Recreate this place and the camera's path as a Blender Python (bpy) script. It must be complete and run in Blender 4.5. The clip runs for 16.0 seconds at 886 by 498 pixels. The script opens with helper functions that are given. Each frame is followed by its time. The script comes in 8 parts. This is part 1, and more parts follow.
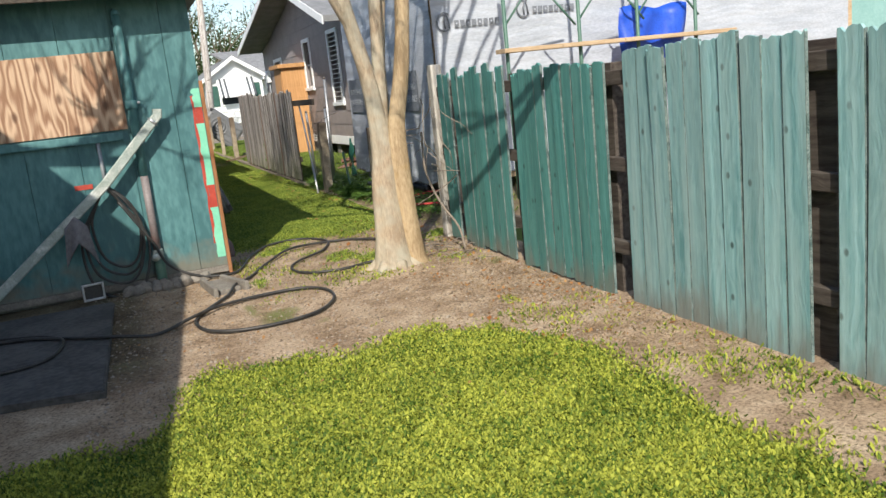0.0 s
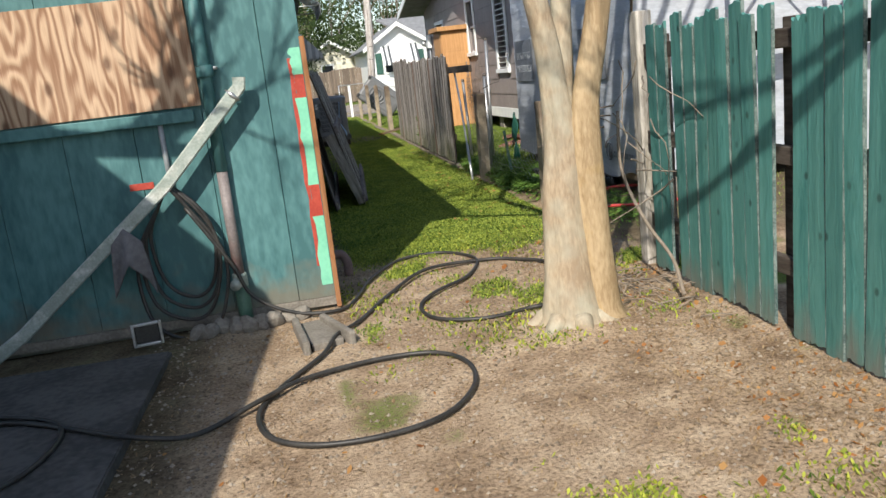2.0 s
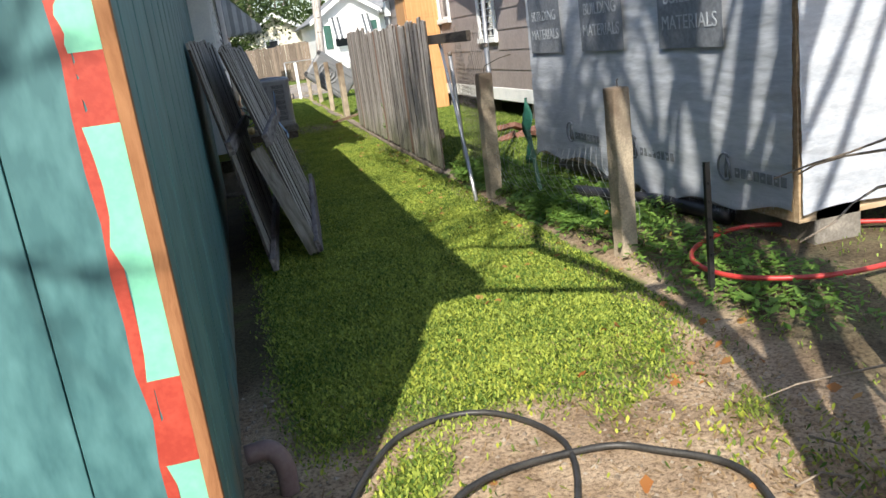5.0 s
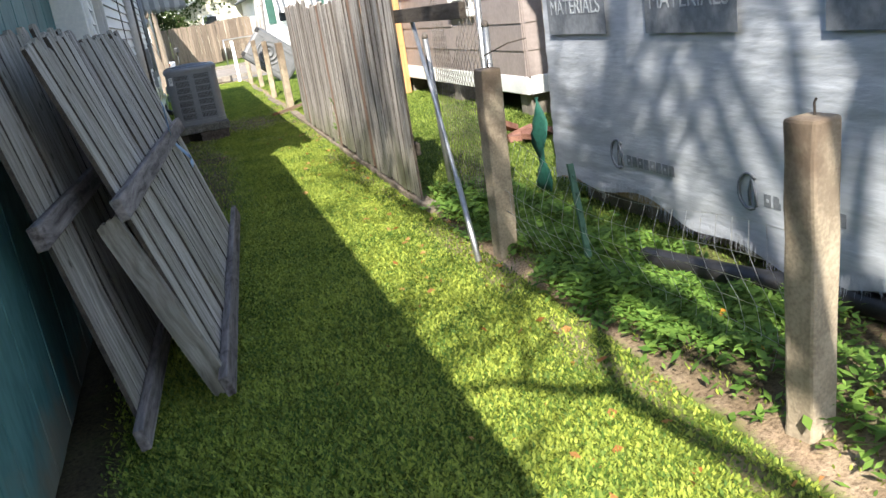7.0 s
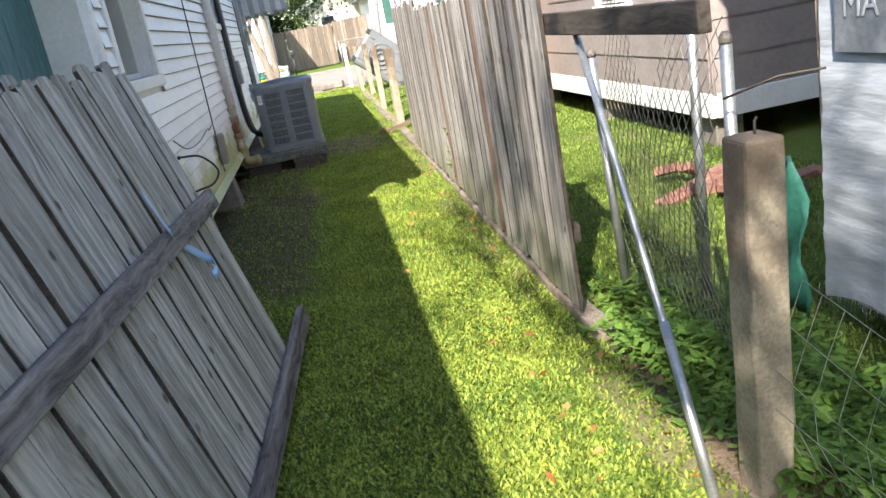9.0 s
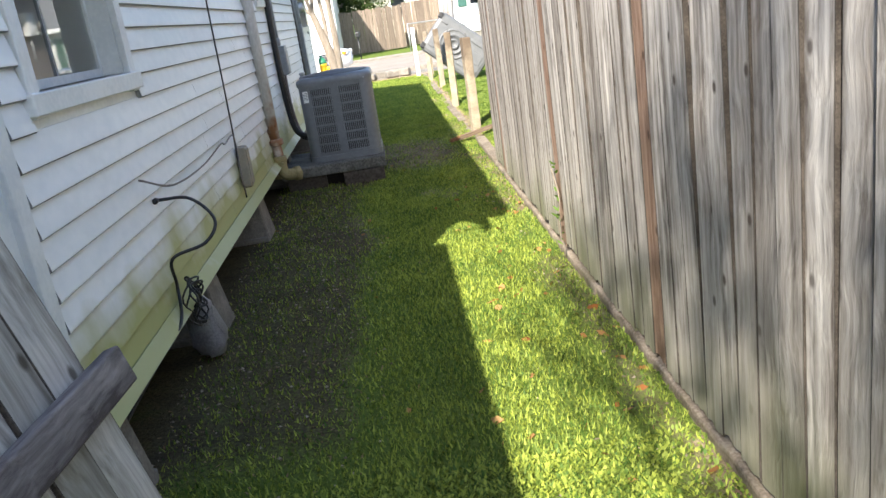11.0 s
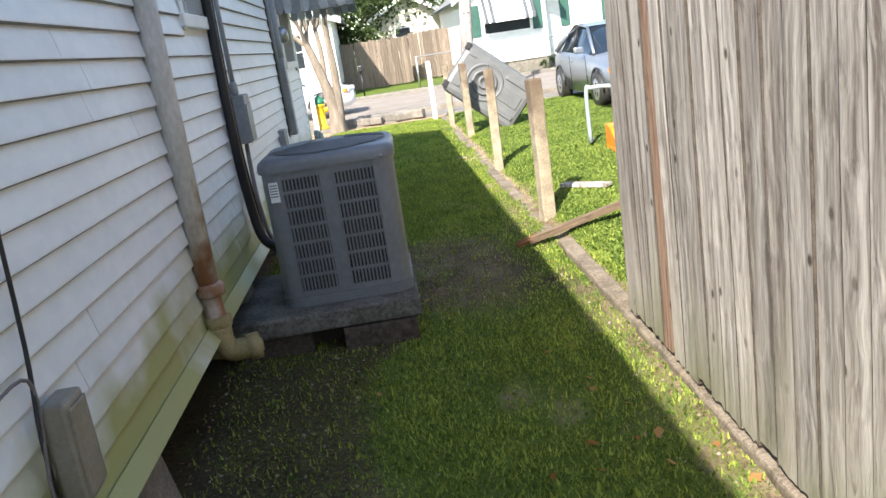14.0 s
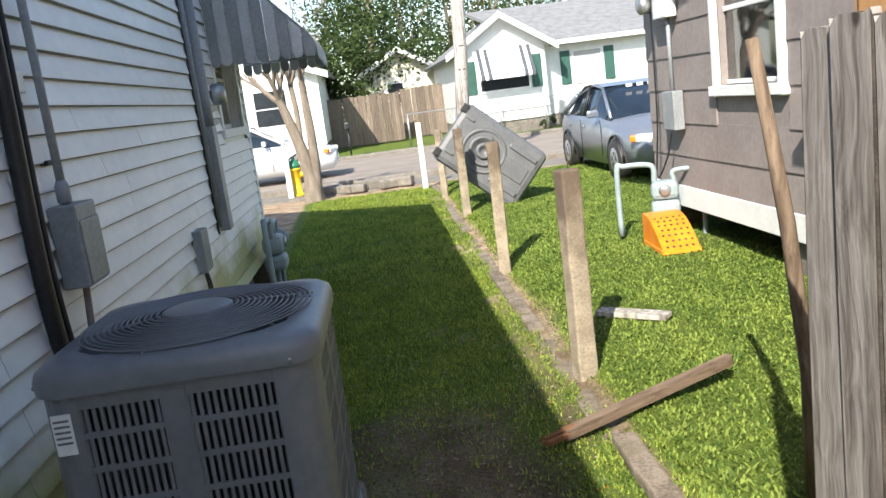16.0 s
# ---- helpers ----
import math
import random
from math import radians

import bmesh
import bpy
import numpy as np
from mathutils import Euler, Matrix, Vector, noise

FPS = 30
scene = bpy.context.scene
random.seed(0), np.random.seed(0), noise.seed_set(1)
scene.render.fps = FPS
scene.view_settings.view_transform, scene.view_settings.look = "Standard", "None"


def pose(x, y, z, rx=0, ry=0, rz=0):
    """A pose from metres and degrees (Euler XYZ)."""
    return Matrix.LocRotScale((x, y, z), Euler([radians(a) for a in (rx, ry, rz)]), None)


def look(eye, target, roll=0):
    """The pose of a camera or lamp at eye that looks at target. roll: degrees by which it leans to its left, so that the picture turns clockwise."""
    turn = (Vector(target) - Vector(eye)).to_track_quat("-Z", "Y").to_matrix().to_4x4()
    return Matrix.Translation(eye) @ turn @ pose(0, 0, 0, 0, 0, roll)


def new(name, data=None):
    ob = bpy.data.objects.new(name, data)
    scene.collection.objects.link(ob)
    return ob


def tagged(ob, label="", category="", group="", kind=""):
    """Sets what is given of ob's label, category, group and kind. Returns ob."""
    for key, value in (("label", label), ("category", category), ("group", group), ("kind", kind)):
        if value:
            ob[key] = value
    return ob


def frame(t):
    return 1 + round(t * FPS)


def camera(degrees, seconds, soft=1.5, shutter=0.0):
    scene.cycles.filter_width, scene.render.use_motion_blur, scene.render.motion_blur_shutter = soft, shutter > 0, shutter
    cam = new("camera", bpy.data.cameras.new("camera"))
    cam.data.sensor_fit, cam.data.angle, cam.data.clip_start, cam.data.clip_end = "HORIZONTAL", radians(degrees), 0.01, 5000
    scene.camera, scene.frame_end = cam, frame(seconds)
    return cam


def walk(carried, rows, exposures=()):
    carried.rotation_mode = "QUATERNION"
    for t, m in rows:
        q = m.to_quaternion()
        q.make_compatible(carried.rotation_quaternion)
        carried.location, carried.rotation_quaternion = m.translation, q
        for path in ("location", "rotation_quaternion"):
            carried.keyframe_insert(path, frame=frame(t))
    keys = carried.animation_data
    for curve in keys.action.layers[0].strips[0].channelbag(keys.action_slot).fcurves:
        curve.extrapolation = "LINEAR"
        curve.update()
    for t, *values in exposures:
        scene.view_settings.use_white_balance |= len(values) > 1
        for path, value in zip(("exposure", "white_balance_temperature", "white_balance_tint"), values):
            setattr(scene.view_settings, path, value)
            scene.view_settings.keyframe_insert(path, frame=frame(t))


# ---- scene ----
cam = camera(58.1, 16.0)
PATH = [
    (0, (0.024, 0.132, 1.485), (0.756, 1.948, 1.079), -6.1),
    (0.5, (0.323, 0.665, 1.465), (1.142, 2.444, 1.06), -5.1),
    (1, (0.47, 1.192, 1.454), (1.077, 3.065, 1.103), -3.7),
    (1.5, (0.607, 1.75, 1.419), (1.105, 3.649, 1.041), -5.7),
    (2, (0.705, 2.371, 1.439), (1.045, 4.292, 1.0), -6.4),
    (2.5, (0.739, 2.896, 1.457), (1.03, 4.824, 1.012), -7.2),
    (3, (0.862, 3.47, 1.456), (1.152, 5.4, 1.02), -6.6),
    (3.5, (0.899, 4.093, 1.436), (1.191, 6.022, 0.997), -6.0),
    (4, (1.008, 4.654, 1.418), (1.307, 6.578, 0.964), -5.9),
    (4.2, (1.029, 4.876, 1.426), (1.342, 6.797, 0.961), -6.2),
    (6.3, (1.381, 7.283, 1.456), (1.963, 9.106, 0.877), -9.1),
    (6.5, (1.469, 7.565, 1.472), (2.044, 9.39, 0.888), -9.1),
    (7, (1.562, 8.175, 1.482), (2.086, 10.011, 0.888), -8.8),
    (7.5, (1.762, 8.694, 1.486), (2.225, 10.551, 0.905), -9.0),
    (8, (1.857, 9.245, 1.499), (2.166, 11.143, 0.948), -10.4),
    (8.2, (1.901, 9.479, 1.537), (2.162, 11.386, 0.992), -11.5),
    (10.3, (2.123, 11.728, 1.539), (2.286, 13.632, 0.947), -7.9),
    (10.5, (2.13, 11.92, 1.551), (2.269, 13.828, 0.966), -7.7),
    (11, (2.146, 12.514, 1.552), (2.244, 14.428, 0.979), -8.6),
    (11.5, (2.117, 13.168, 1.56), (2.185, 15.084, 0.99), -9.1),
    (12, (2.092, 13.765, 1.598), (2.142, 15.683, 1.032), -9.9),
    (12.5, (2.128, 14.384, 1.582), (2.177, 16.301, 1.015), -10.1),
    (13, (2.081, 15.023, 1.588), (2.137, 16.943, 1.029), -10.0),
    (13.5, (2.106, 15.667, 1.575), (2.193, 17.591, 1.037), -9.3),
    (14, (2.049, 16.3, 1.561), (2.159, 18.234, 1.06), -8.5),
    (14.5, (2.084, 16.916, 1.574), (2.223, 18.859, 1.12), -7.9),
    (15, (2.151, 17.474, 1.611), (2.315, 19.425, 1.204), -7.7),
    (15.5, (2.2, 18.042, 1.633), (2.371, 20.0, 1.265), -7.4),
    (16, (2.31, 18.596, 1.632), (2.46, 20.554, 1.255), -7.4),
]
EXPOSURE = [(0, 0.5), (3.5, 0.5), (4.2, 0.7), (6.5, 1.38), (7.2, 1.58), (8, 1.75), (10.5, 1.78), (12, 1.66), (13, 1.62), (14.5, 1.48), (16, 1.1)]
walk(cam, [(t, look(eye, target, roll)) for t, eye, target, roll in PATH], EXPOSURE)

# ---- world, sun, exposure ----
SUN = Vector((0.406, 0.914, -0.80))
world = bpy.data.worlds.new("world")
scene.world = world
world.use_nodes = True
wn = world.node_tree.nodes
sky = wn.new("ShaderNodeTexSky")
sky.sky_type, sky.sun_disc = "NISHITA", False
sky.sun_elevation, sky.sun_rotation = radians(38.7), radians(204)
wn["Background"].inputs[1].default_value = 0.135
world.node_tree.links.new(sky.outputs[0], wn["Background"].inputs[0])
sun = new("sun", bpy.data.lights.new("sun", "SUN"))
sun.data.energy, sun.data.angle, sun.data.color = 4.5, radians(0.5), (1.0, 0.93, 0.82)
sun.matrix_world = look((0, 0, 30), Vector((0, 0, 30)) + SUN)

# ---- materials ----


def surf(name, a, b, scale=6.0, rough=0.7, stretch=(1, 1, 1), bump=0.15, metal=0.0, fine=9.0, vary=0.0, stain=None, world_space=False, spec=0.5):
    """A two-scale procedural surface: a and b are mixed by a coarse noise and a fine one; vary shifts the tone from piece to piece; stain=(colour, scale, amount, z0, z1)."""
    m = bpy.data.materials.new(name)
    m.use_nodes = True
    n, ln = m.node_tree.nodes, m.node_tree.links
    out = n["Principled BSDF"]
    co = n.new("ShaderNodeTexCoord")
    geo = n.new("ShaderNodeNewGeometry")
    info = n.new("ShaderNodeObjectInfo")
    mp = n.new("ShaderNodeMapping")
    mp.inputs["Scale"].default_value = stretch
    ln.new(geo.outputs["Position"] if world_space else co.outputs["Object"], mp.inputs["Vector"])
    if not world_space:
        mul = n.new("ShaderNodeMath"); mul.operation = "MULTIPLY"; mul.inputs[1].default_value = 57.0
        ln.new(info.outputs["Random"], mul.inputs[0])
        ln.new(mul.outputs[0], mp.inputs["Location"])
    big = n.new("ShaderNodeTexNoise"); big.inputs["Scale"].default_value = scale; big.inputs["Detail"].default_value = 4
    small = n.new("ShaderNodeTexNoise"); small.inputs["Scale"].default_value = scale * fine; small.inputs["Detail"].default_value = 3
    ln.new(mp.outputs[0], big.inputs["Vector"]); ln.new(mp.outputs[0], small.inputs["Vector"])
    add = n.new("ShaderNodeMath"); add.operation = "MULTIPLY_ADD"; add.inputs[1].default_value = 0.55
    ln.new(small.outputs[0], add.inputs[0]); 
    half = n.new("ShaderNodeMath"); half.operation = "MULTIPLY"; half.inputs[1].default_value = 0.6
    ln.new(big.outputs[0], half.inputs[0]); ln.new(half.outputs[0], add.inputs[2])
    ramp = n.new("ShaderNodeMapRange"); ramp.inputs[1].default_value = 0.46; ramp.inputs[2].default_value = 0.69
    ln.new(add.outputs[0], ramp.inputs[0])
    mix = n.new("ShaderNodeMix"); mix.data_type = "RGBA"
    mix.inputs[6].default_value, mix.inputs[7].default_value = (*a, 1), (*b, 1)
    ln.new(ramp.outputs[0], mix.inputs[0])
    colour = mix.outputs[2]
    if vary:
        hsv = n.new("ShaderNodeHueSaturation")
        mr = n.new("ShaderNodeMapRange"); mr.inputs[3].default_value, mr.inputs[4].default_value = 1 - vary, 1 + vary
        ln.new(info.outputs["Random"], mr.inputs[0]); ln.new(mr.outputs[0], hsv.inputs["Value"])
        ln.new(colour, hsv.inputs["Color"]); colour = hsv.outputs[0]
    if stain:
        sc, ss, amount, z0, z1 = stain
        st = n.new("ShaderNodeTexNoise"); st.inputs["Scale"].default_value = ss; st.inputs["Detail"].default_value = 5
        ln.new(geo.outputs["Position"], st.inputs["Vector"])
        sep = n.new("ShaderNodeSeparateXYZ"); ln.new(geo.outputs["Position"], sep.inputs[0])
        zr = n.new("ShaderNodeMapRange"); zr.inputs[1].default_value, zr.inputs[2].default_value, zr.inputs[3].default_value, zr.inputs[4].default_value = z0, z1, 0.45, -0.25
        ln.new(sep.outputs[2], zr.inputs[0])
        sm = n.new("ShaderNodeMath"); sm.operation = "ADD"; ln.new(st.outputs[0], sm.inputs[0]); ln.new(zr.outputs[0], sm.inputs[1])
        sr = n.new("ShaderNodeMapRange"); sr.inputs[1].default_value, sr.inputs[2].default_value, sr.inputs[4].default_value = 0.55, 0.85, amount
        ln.new(sm.outputs[0], sr.inputs[0])
        m2 = n.new("ShaderNodeMix"); m2.data_type = "RGBA"; m2.inputs[7].default_value = (*sc, 1)
        ln.new(sr.outputs[0], m2.inputs[0]); ln.new(colour, m2.inputs[6]); colour = m2.outputs[2]
    ln.new(colour, out.inputs["Base Color"])
    out.inputs["Roughness"].default_value, out.inputs["Metallic"].default_value = rough, metal
    out.inputs["Specular IOR Level"].default_value = spec
    if bump:
        bp = n.new("ShaderNodeBump"); bp.inputs["Strength"].default_value = bump; bp.inputs["Distance"].default_value = 0.01
        ln.new(add.outputs[0], bp.inputs["Height"]); ln.new(bp.outputs[0], out.inputs["Normal"])
    return m


def wood(name, a, b, rough=0.85, vary=0.18, along="z", stain=None, knots=0.5):
    """Sawn timber: long grain, knots and checks in the piece's own space."""
    m = bpy.data.materials.new(name)
    m.use_nodes = True
    n, ln = m.node_tree.nodes, m.node_tree.links
    out = n["Principled BSDF"]
    co, info, geo = n.new("ShaderNodeTexCoord"), n.new("ShaderNodeObjectInfo"), n.new("ShaderNodeNewGeometry")
    shift = n.new("ShaderNodeMath"); shift.operation = "MULTIPLY"; shift.inputs[1].default_value = 91.0
    ln.new(info.outputs["Random"], shift.inputs[0])
    off = n.new("ShaderNodeVectorMath"); off.operation = "ADD"
    ln.new(co.outputs["Object"], off.inputs[0]); ln.new(shift.outputs[0], off.inputs[1])
    mp = n.new("ShaderNodeMapping")
    s = [38.0, 38.0, 38.0]; s["xyz".index(along)] = 1.6
    mp.inputs["Scale"].default_value = s
    ln.new(off.outputs[0], mp.inputs["Vector"])
    warp = n.new("ShaderNodeTexNoise"); warp.inputs["Scale"].default_value = 3.0
    ln.new(off.outputs[0], warp.inputs["Vector"])
    wv = n.new("ShaderNodeVectorMath"); wv.operation = "MULTIPLY_ADD"; wv.inputs[1].default_value = (4, 4, 4)
    ln.new(warp.outputs["Color"], wv.inputs[0]); ln.new(mp.outputs[0], wv.inputs[2])
    grain = n.new("ShaderNodeTexNoise"); grain.inputs["Scale"].default_value = 1.0; grain.inputs["Detail"].default_value = 6; grain.inputs["Roughness"].default_value = 0.65
    ln.new(wv.outputs[0], grain.inputs["Vector"])
    sp, mp2 = n.new("ShaderNodeSeparateXYZ"), n.new("ShaderNodeCombineXYZ")
    ln.new(off.outputs[0], sp.inputs[0])
    for i, (q, k) in enumerate(((0, 7.0) if along == "x" else (1, 6.0 if along == "z" else 4.2), (2, 4.2 if along == "z" else 6.0))):
        sc = n.new("ShaderNodeMath"); sc.operation = "MULTIPLY"; sc.inputs[1].default_value = k
        ln.new(sp.outputs[q], sc.inputs[0]); ln.new(sc.outputs[0], mp2.inputs[i])
    kn = n.new("ShaderNodeTexVoronoi"); kn.voronoi_dimensions = "2D"; kn.inputs["Scale"].default_value = 1.0
    ln.new(mp2.outputs[0], kn.inputs["Vector"])
    kr = n.new("ShaderNodeMapRange"); kr.inputs[1].default_value, kr.inputs[2].default_value, kr.inputs[3].default_value, kr.inputs[4].default_value = 0.045, 0.10, knots, 0.0
    ln.new(kn.outputs["Distance"], kr.inputs[0])
    pick = n.new("ShaderNodeSeparateColor"); ln.new(kn.outputs["Color"], pick.inputs[0])
    gate = n.new("ShaderNodeMapRange"); gate.inputs[1].default_value, gate.inputs[2].default_value = 0.55, 0.75
    ln.new(pick.outputs[0], gate.inputs[0])
    some = n.new("ShaderNodeMath"); some.operation = "MULTIPLY"
    ln.new(kr.outputs[0], some.inputs[0]); ln.new(gate.outputs[0], some.inputs[1])
    mp4 = n.new("ShaderNodeMapping"); s4 = [30.0, 30.0, 30.0]; s4["xyz".index(along)] = 0.8
    mp4.inputs["Scale"].default_value = s4; ln.new(off.outputs[0], mp4.inputs["Vector"])
    streak = n.new("ShaderNodeTexNoise"); streak.inputs["Scale"].default_value = 1.0; streak.inputs["Detail"].default_value = 4
    ln.new(mp4.outputs[0], streak.inputs["Vector"])
    blend = n.new("ShaderNodeMath"); blend.operation = "MULTIPLY_ADD"; blend.inputs[1].default_value = 0.55
    hb = n.new("ShaderNodeMath"); hb.operation = "MULTIPLY"; hb.inputs[1].default_value = 0.45
    ln.new(streak.outputs[0], hb.inputs[0]); ln.new(grain.outputs[0], blend.inputs[0]); ln.new(hb.outputs[0], blend.inputs[2])
    gr = n.new("ShaderNodeMapRange"); gr.inputs[1].default_value, gr.inputs[2].default_value = 0.38, 0.61
    ln.new(blend.outputs[0], gr.inputs[0])
    mix = n.new("ShaderNodeMix"); mix.data_type = "RGBA"; mix.inputs[6].default_value, mix.inputs[7].default_value = (*a, 1), (*b, 1)
    ln.new(gr.outputs[0], mix.inputs[0])
    dark = n.new("ShaderNodeMix"); dark.data_type = "RGBA"; dark.inputs[7].default_value = (a[0] * 0.3, a[1] * 0.26, a[2] * 0.24, 1)
    ln.new(some.outputs[0], dark.inputs[0]); ln.new(mix.outputs[2], dark.inputs[6])
    hsv = n.new("ShaderNodeHueSaturation")
    mr = n.new("ShaderNodeMapRange"); mr.inputs[3].default_value, mr.inputs[4].default_value = 1 - vary, 1 + vary
    ln.new(info.outputs["Random"], mr.inputs[0]); ln.new(mr.outputs[0], hsv.inputs["Value"]); ln.new(dark.outputs[2], hsv.inputs["Color"])
    colour = hsv.outputs[0]
    for sc, ss, amount, z0, z1, sy in stain or ():
        st = n.new("ShaderNodeTexNoise"); st.inputs["Scale"].default_value = 1.0; st.inputs["Detail"].default_value = 5
        m3 = n.new("ShaderNodeMapping"); m3.inputs["Scale"].default_value = (ss, ss, ss * sy); ln.new(geo.outputs["Position"], m3.inputs["Vector"]); ln.new(m3.outputs[0], st.inputs["Vector"])
        sep = n.new("ShaderNodeSeparateXYZ"); ln.new(geo.outputs["Position"], sep.inputs[0])
        zr = n.new("ShaderNodeMapRange"); zr.inputs[1].default_value, zr.inputs[2].default_value, zr.inputs[3].default_value, zr.inputs[4].default_value = z0, z1, 0.3, -0.2
        ln.new(sep.outputs[2], zr.inputs[0])
        sm = n.new("ShaderNodeMath"); sm.operation = "ADD"; ln.new(st.outputs[0], sm.inputs[0]); ln.new(zr.outputs[0], sm.inputs[1])
        sr = n.new("ShaderNodeMapRange"); sr.inputs[1].default_value, sr.inputs[2].default_value, sr.inputs[4].default_value = 0.5, 0.85, amount
        ln.new(sm.outputs[0], sr.inputs[0])
        m2 = n.new("ShaderNodeMix"); m2.data_type = "RGBA"; m2.inputs[7].default_value = (*sc, 1)
        ln.new(sr.outputs[0], m2.inputs[0]); ln.new(colour, m2.inputs[6]); colour = m2.outputs[2]
    ln.new(colour, out.inputs["Base Color"])
    out.inputs["Roughness"].default_value = rough
    out.inputs["Specular IOR Level"].default_value = 0.3
    bp = n.new("ShaderNodeBump"); bp.inputs["Strength"].default_value = 0.6; bp.inputs["Distance"].default_value = 0.008
    ln.new(grain.outputs[0], bp.inputs["Height"]); ln.new(bp.outputs[0], out.inputs["Normal"])
    return m


def leafy(name, a, b):
    """Leaves and blades: colour per island, a little translucent."""
    m = bpy.data.materials.new(name)
    m.use_nodes = True
    n, ln = m.node_tree.nodes, m.node_tree.links
    out = n["Principled BSDF"]
    geo = n.new("ShaderNodeNewGeometry")
    nz = n.new("ShaderNodeTexNoise"); nz.inputs["Scale"].default_value = 2.3; nz.inputs["Detail"].default_value = 3
    ln.new(geo.outputs["Position"], nz.inputs["Vector"])
    ad = n.new("ShaderNodeMath"); ad.operation = "MULTIPLY_ADD"; ad.inputs[1].default_value = 1.0
    ln.new(geo.outputs["Random Per Island"], ad.inputs[0]); ln.new(nz.outputs[0], ad.inputs[2])
    mr = n.new("ShaderNodeMapRange"); mr.inputs[1].default_value, mr.inputs[2].default_value = 0.55, 1.45
    ln.new(ad.outputs[0], mr.inputs[0])
    mix = n.new("ShaderNodeMix"); mix.data_type = "RGBA"; mix.inputs[6].default_value, mix.inputs[7].default_value = (*a, 1), (*b, 1)
    ln.new(mr.outputs[0], mix.inputs[0]); ln.new(mix.outputs[2], out.inputs["Base Color"])
    out.inputs["Roughness"].default_value = 0.6
    out.inputs["Specular IOR Level"].default_value = 0.25
    tr = n.new("ShaderNodeBsdfTranslucent"); ln.new(mix.outputs[2], tr.inputs[0])
    ms = n.new("ShaderNodeMixShader"); ms.inputs[0].default_value = 0.3
    ln.new(out.outputs[0], ms.inputs[1]); ln.new(tr.outputs[0], ms.inputs[2]); ln.new(ms.outputs[0], n["Material Output"].inputs[0])
    return m


def glass(name, tint=(0.9, 0.95, 0.95), rough=0.02):
    m = bpy.data.materials.new(name)
    m.use_nodes = True
    p = m.node_tree.nodes["Principled BSDF"]
    p.inputs["Base Color"].default_value = (*tint, 1)
    p.inputs["Roughness"].default_value = rough
    p.inputs["Transmission Weight"].default_value = 1.0
    p.inputs["IOR"].default_value = 1.45
    return m


TEAL_FENCE = wood("teal_painted_fence", (0.10, 0.25, 0.255), (0.27, 0.46, 0.46), rough=0.6, vary=0.2, knots=0.95, stain=[((0.33, 0.43, 0.41), 16.0, 0.55, -100.0, 300.0, 0.05), ((0.17, 0.155, 0.13), 9.0, 0.75, 0.0, 0.3, 0.25)])
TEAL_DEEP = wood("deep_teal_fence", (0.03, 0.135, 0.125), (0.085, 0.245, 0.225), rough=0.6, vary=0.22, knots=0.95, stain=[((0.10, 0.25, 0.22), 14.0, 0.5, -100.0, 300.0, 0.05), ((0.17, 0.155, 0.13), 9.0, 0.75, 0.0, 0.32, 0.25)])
TEAL_SHED = surf("teal_shed_paint", (0.038, 0.12, 0.128), (0.082, 0.205, 0.21), 3.0, 0.6, (1, 1, 0.35), 0.12, stain=((0.17, 0.14, 0.10), 5.0, 0.75, 0.0, 0.55), world_space=True)
MINT = surf("mint_primer", (0.16, 0.48, 0.33), (0.2, 0.55, 0.38), 6, 0.6, world_space=True)
REDPAINT = surf("red_paint", (0.32, 0.035, 0.02), (0.42, 0.06, 0.035), 7, 0.6, world_space=True)
GREY_WOOD = wood("weathered_grey_fence", (0.13, 0.115, 0.103), (0.57, 0.54, 0.505), vary=0.2, knots=0.95, stain=[((0.56, 0.52, 0.46), 9.0, 0.8, 0.0, 1.1, 0.12), ((0.16, 0.115, 0.085), 13.0, 0.35, -100.0, 300.0, 0.03), ((0.10, 0.115, 0.03), 2.2, 0.7, 0.0, 0.75, 0.5), ((0.20, 0.07, 0.035), 7.0, 0.8, -1.0, 0.0, 0.05)])
PANEL_WOOD = wood("silvered_panel_board", (0.165, 0.148, 0.132), (0.52, 0.492, 0.458), vary=0.22, knots=0.85, stain=[((0.15, 0.14, 0.07), 4.0, 0.4, -100.0, 300.0, 0.3)])
DARK_WOOD = wood("dark_weathered_rail", (0.04, 0.03, 0.025), (0.10, 0.085, 0.07), vary=0.1, along="y")
RAW_WOOD = wood("raw_lath", (0.20, 0.085, 0.035), (0.33, 0.16, 0.075), vary=0.05)


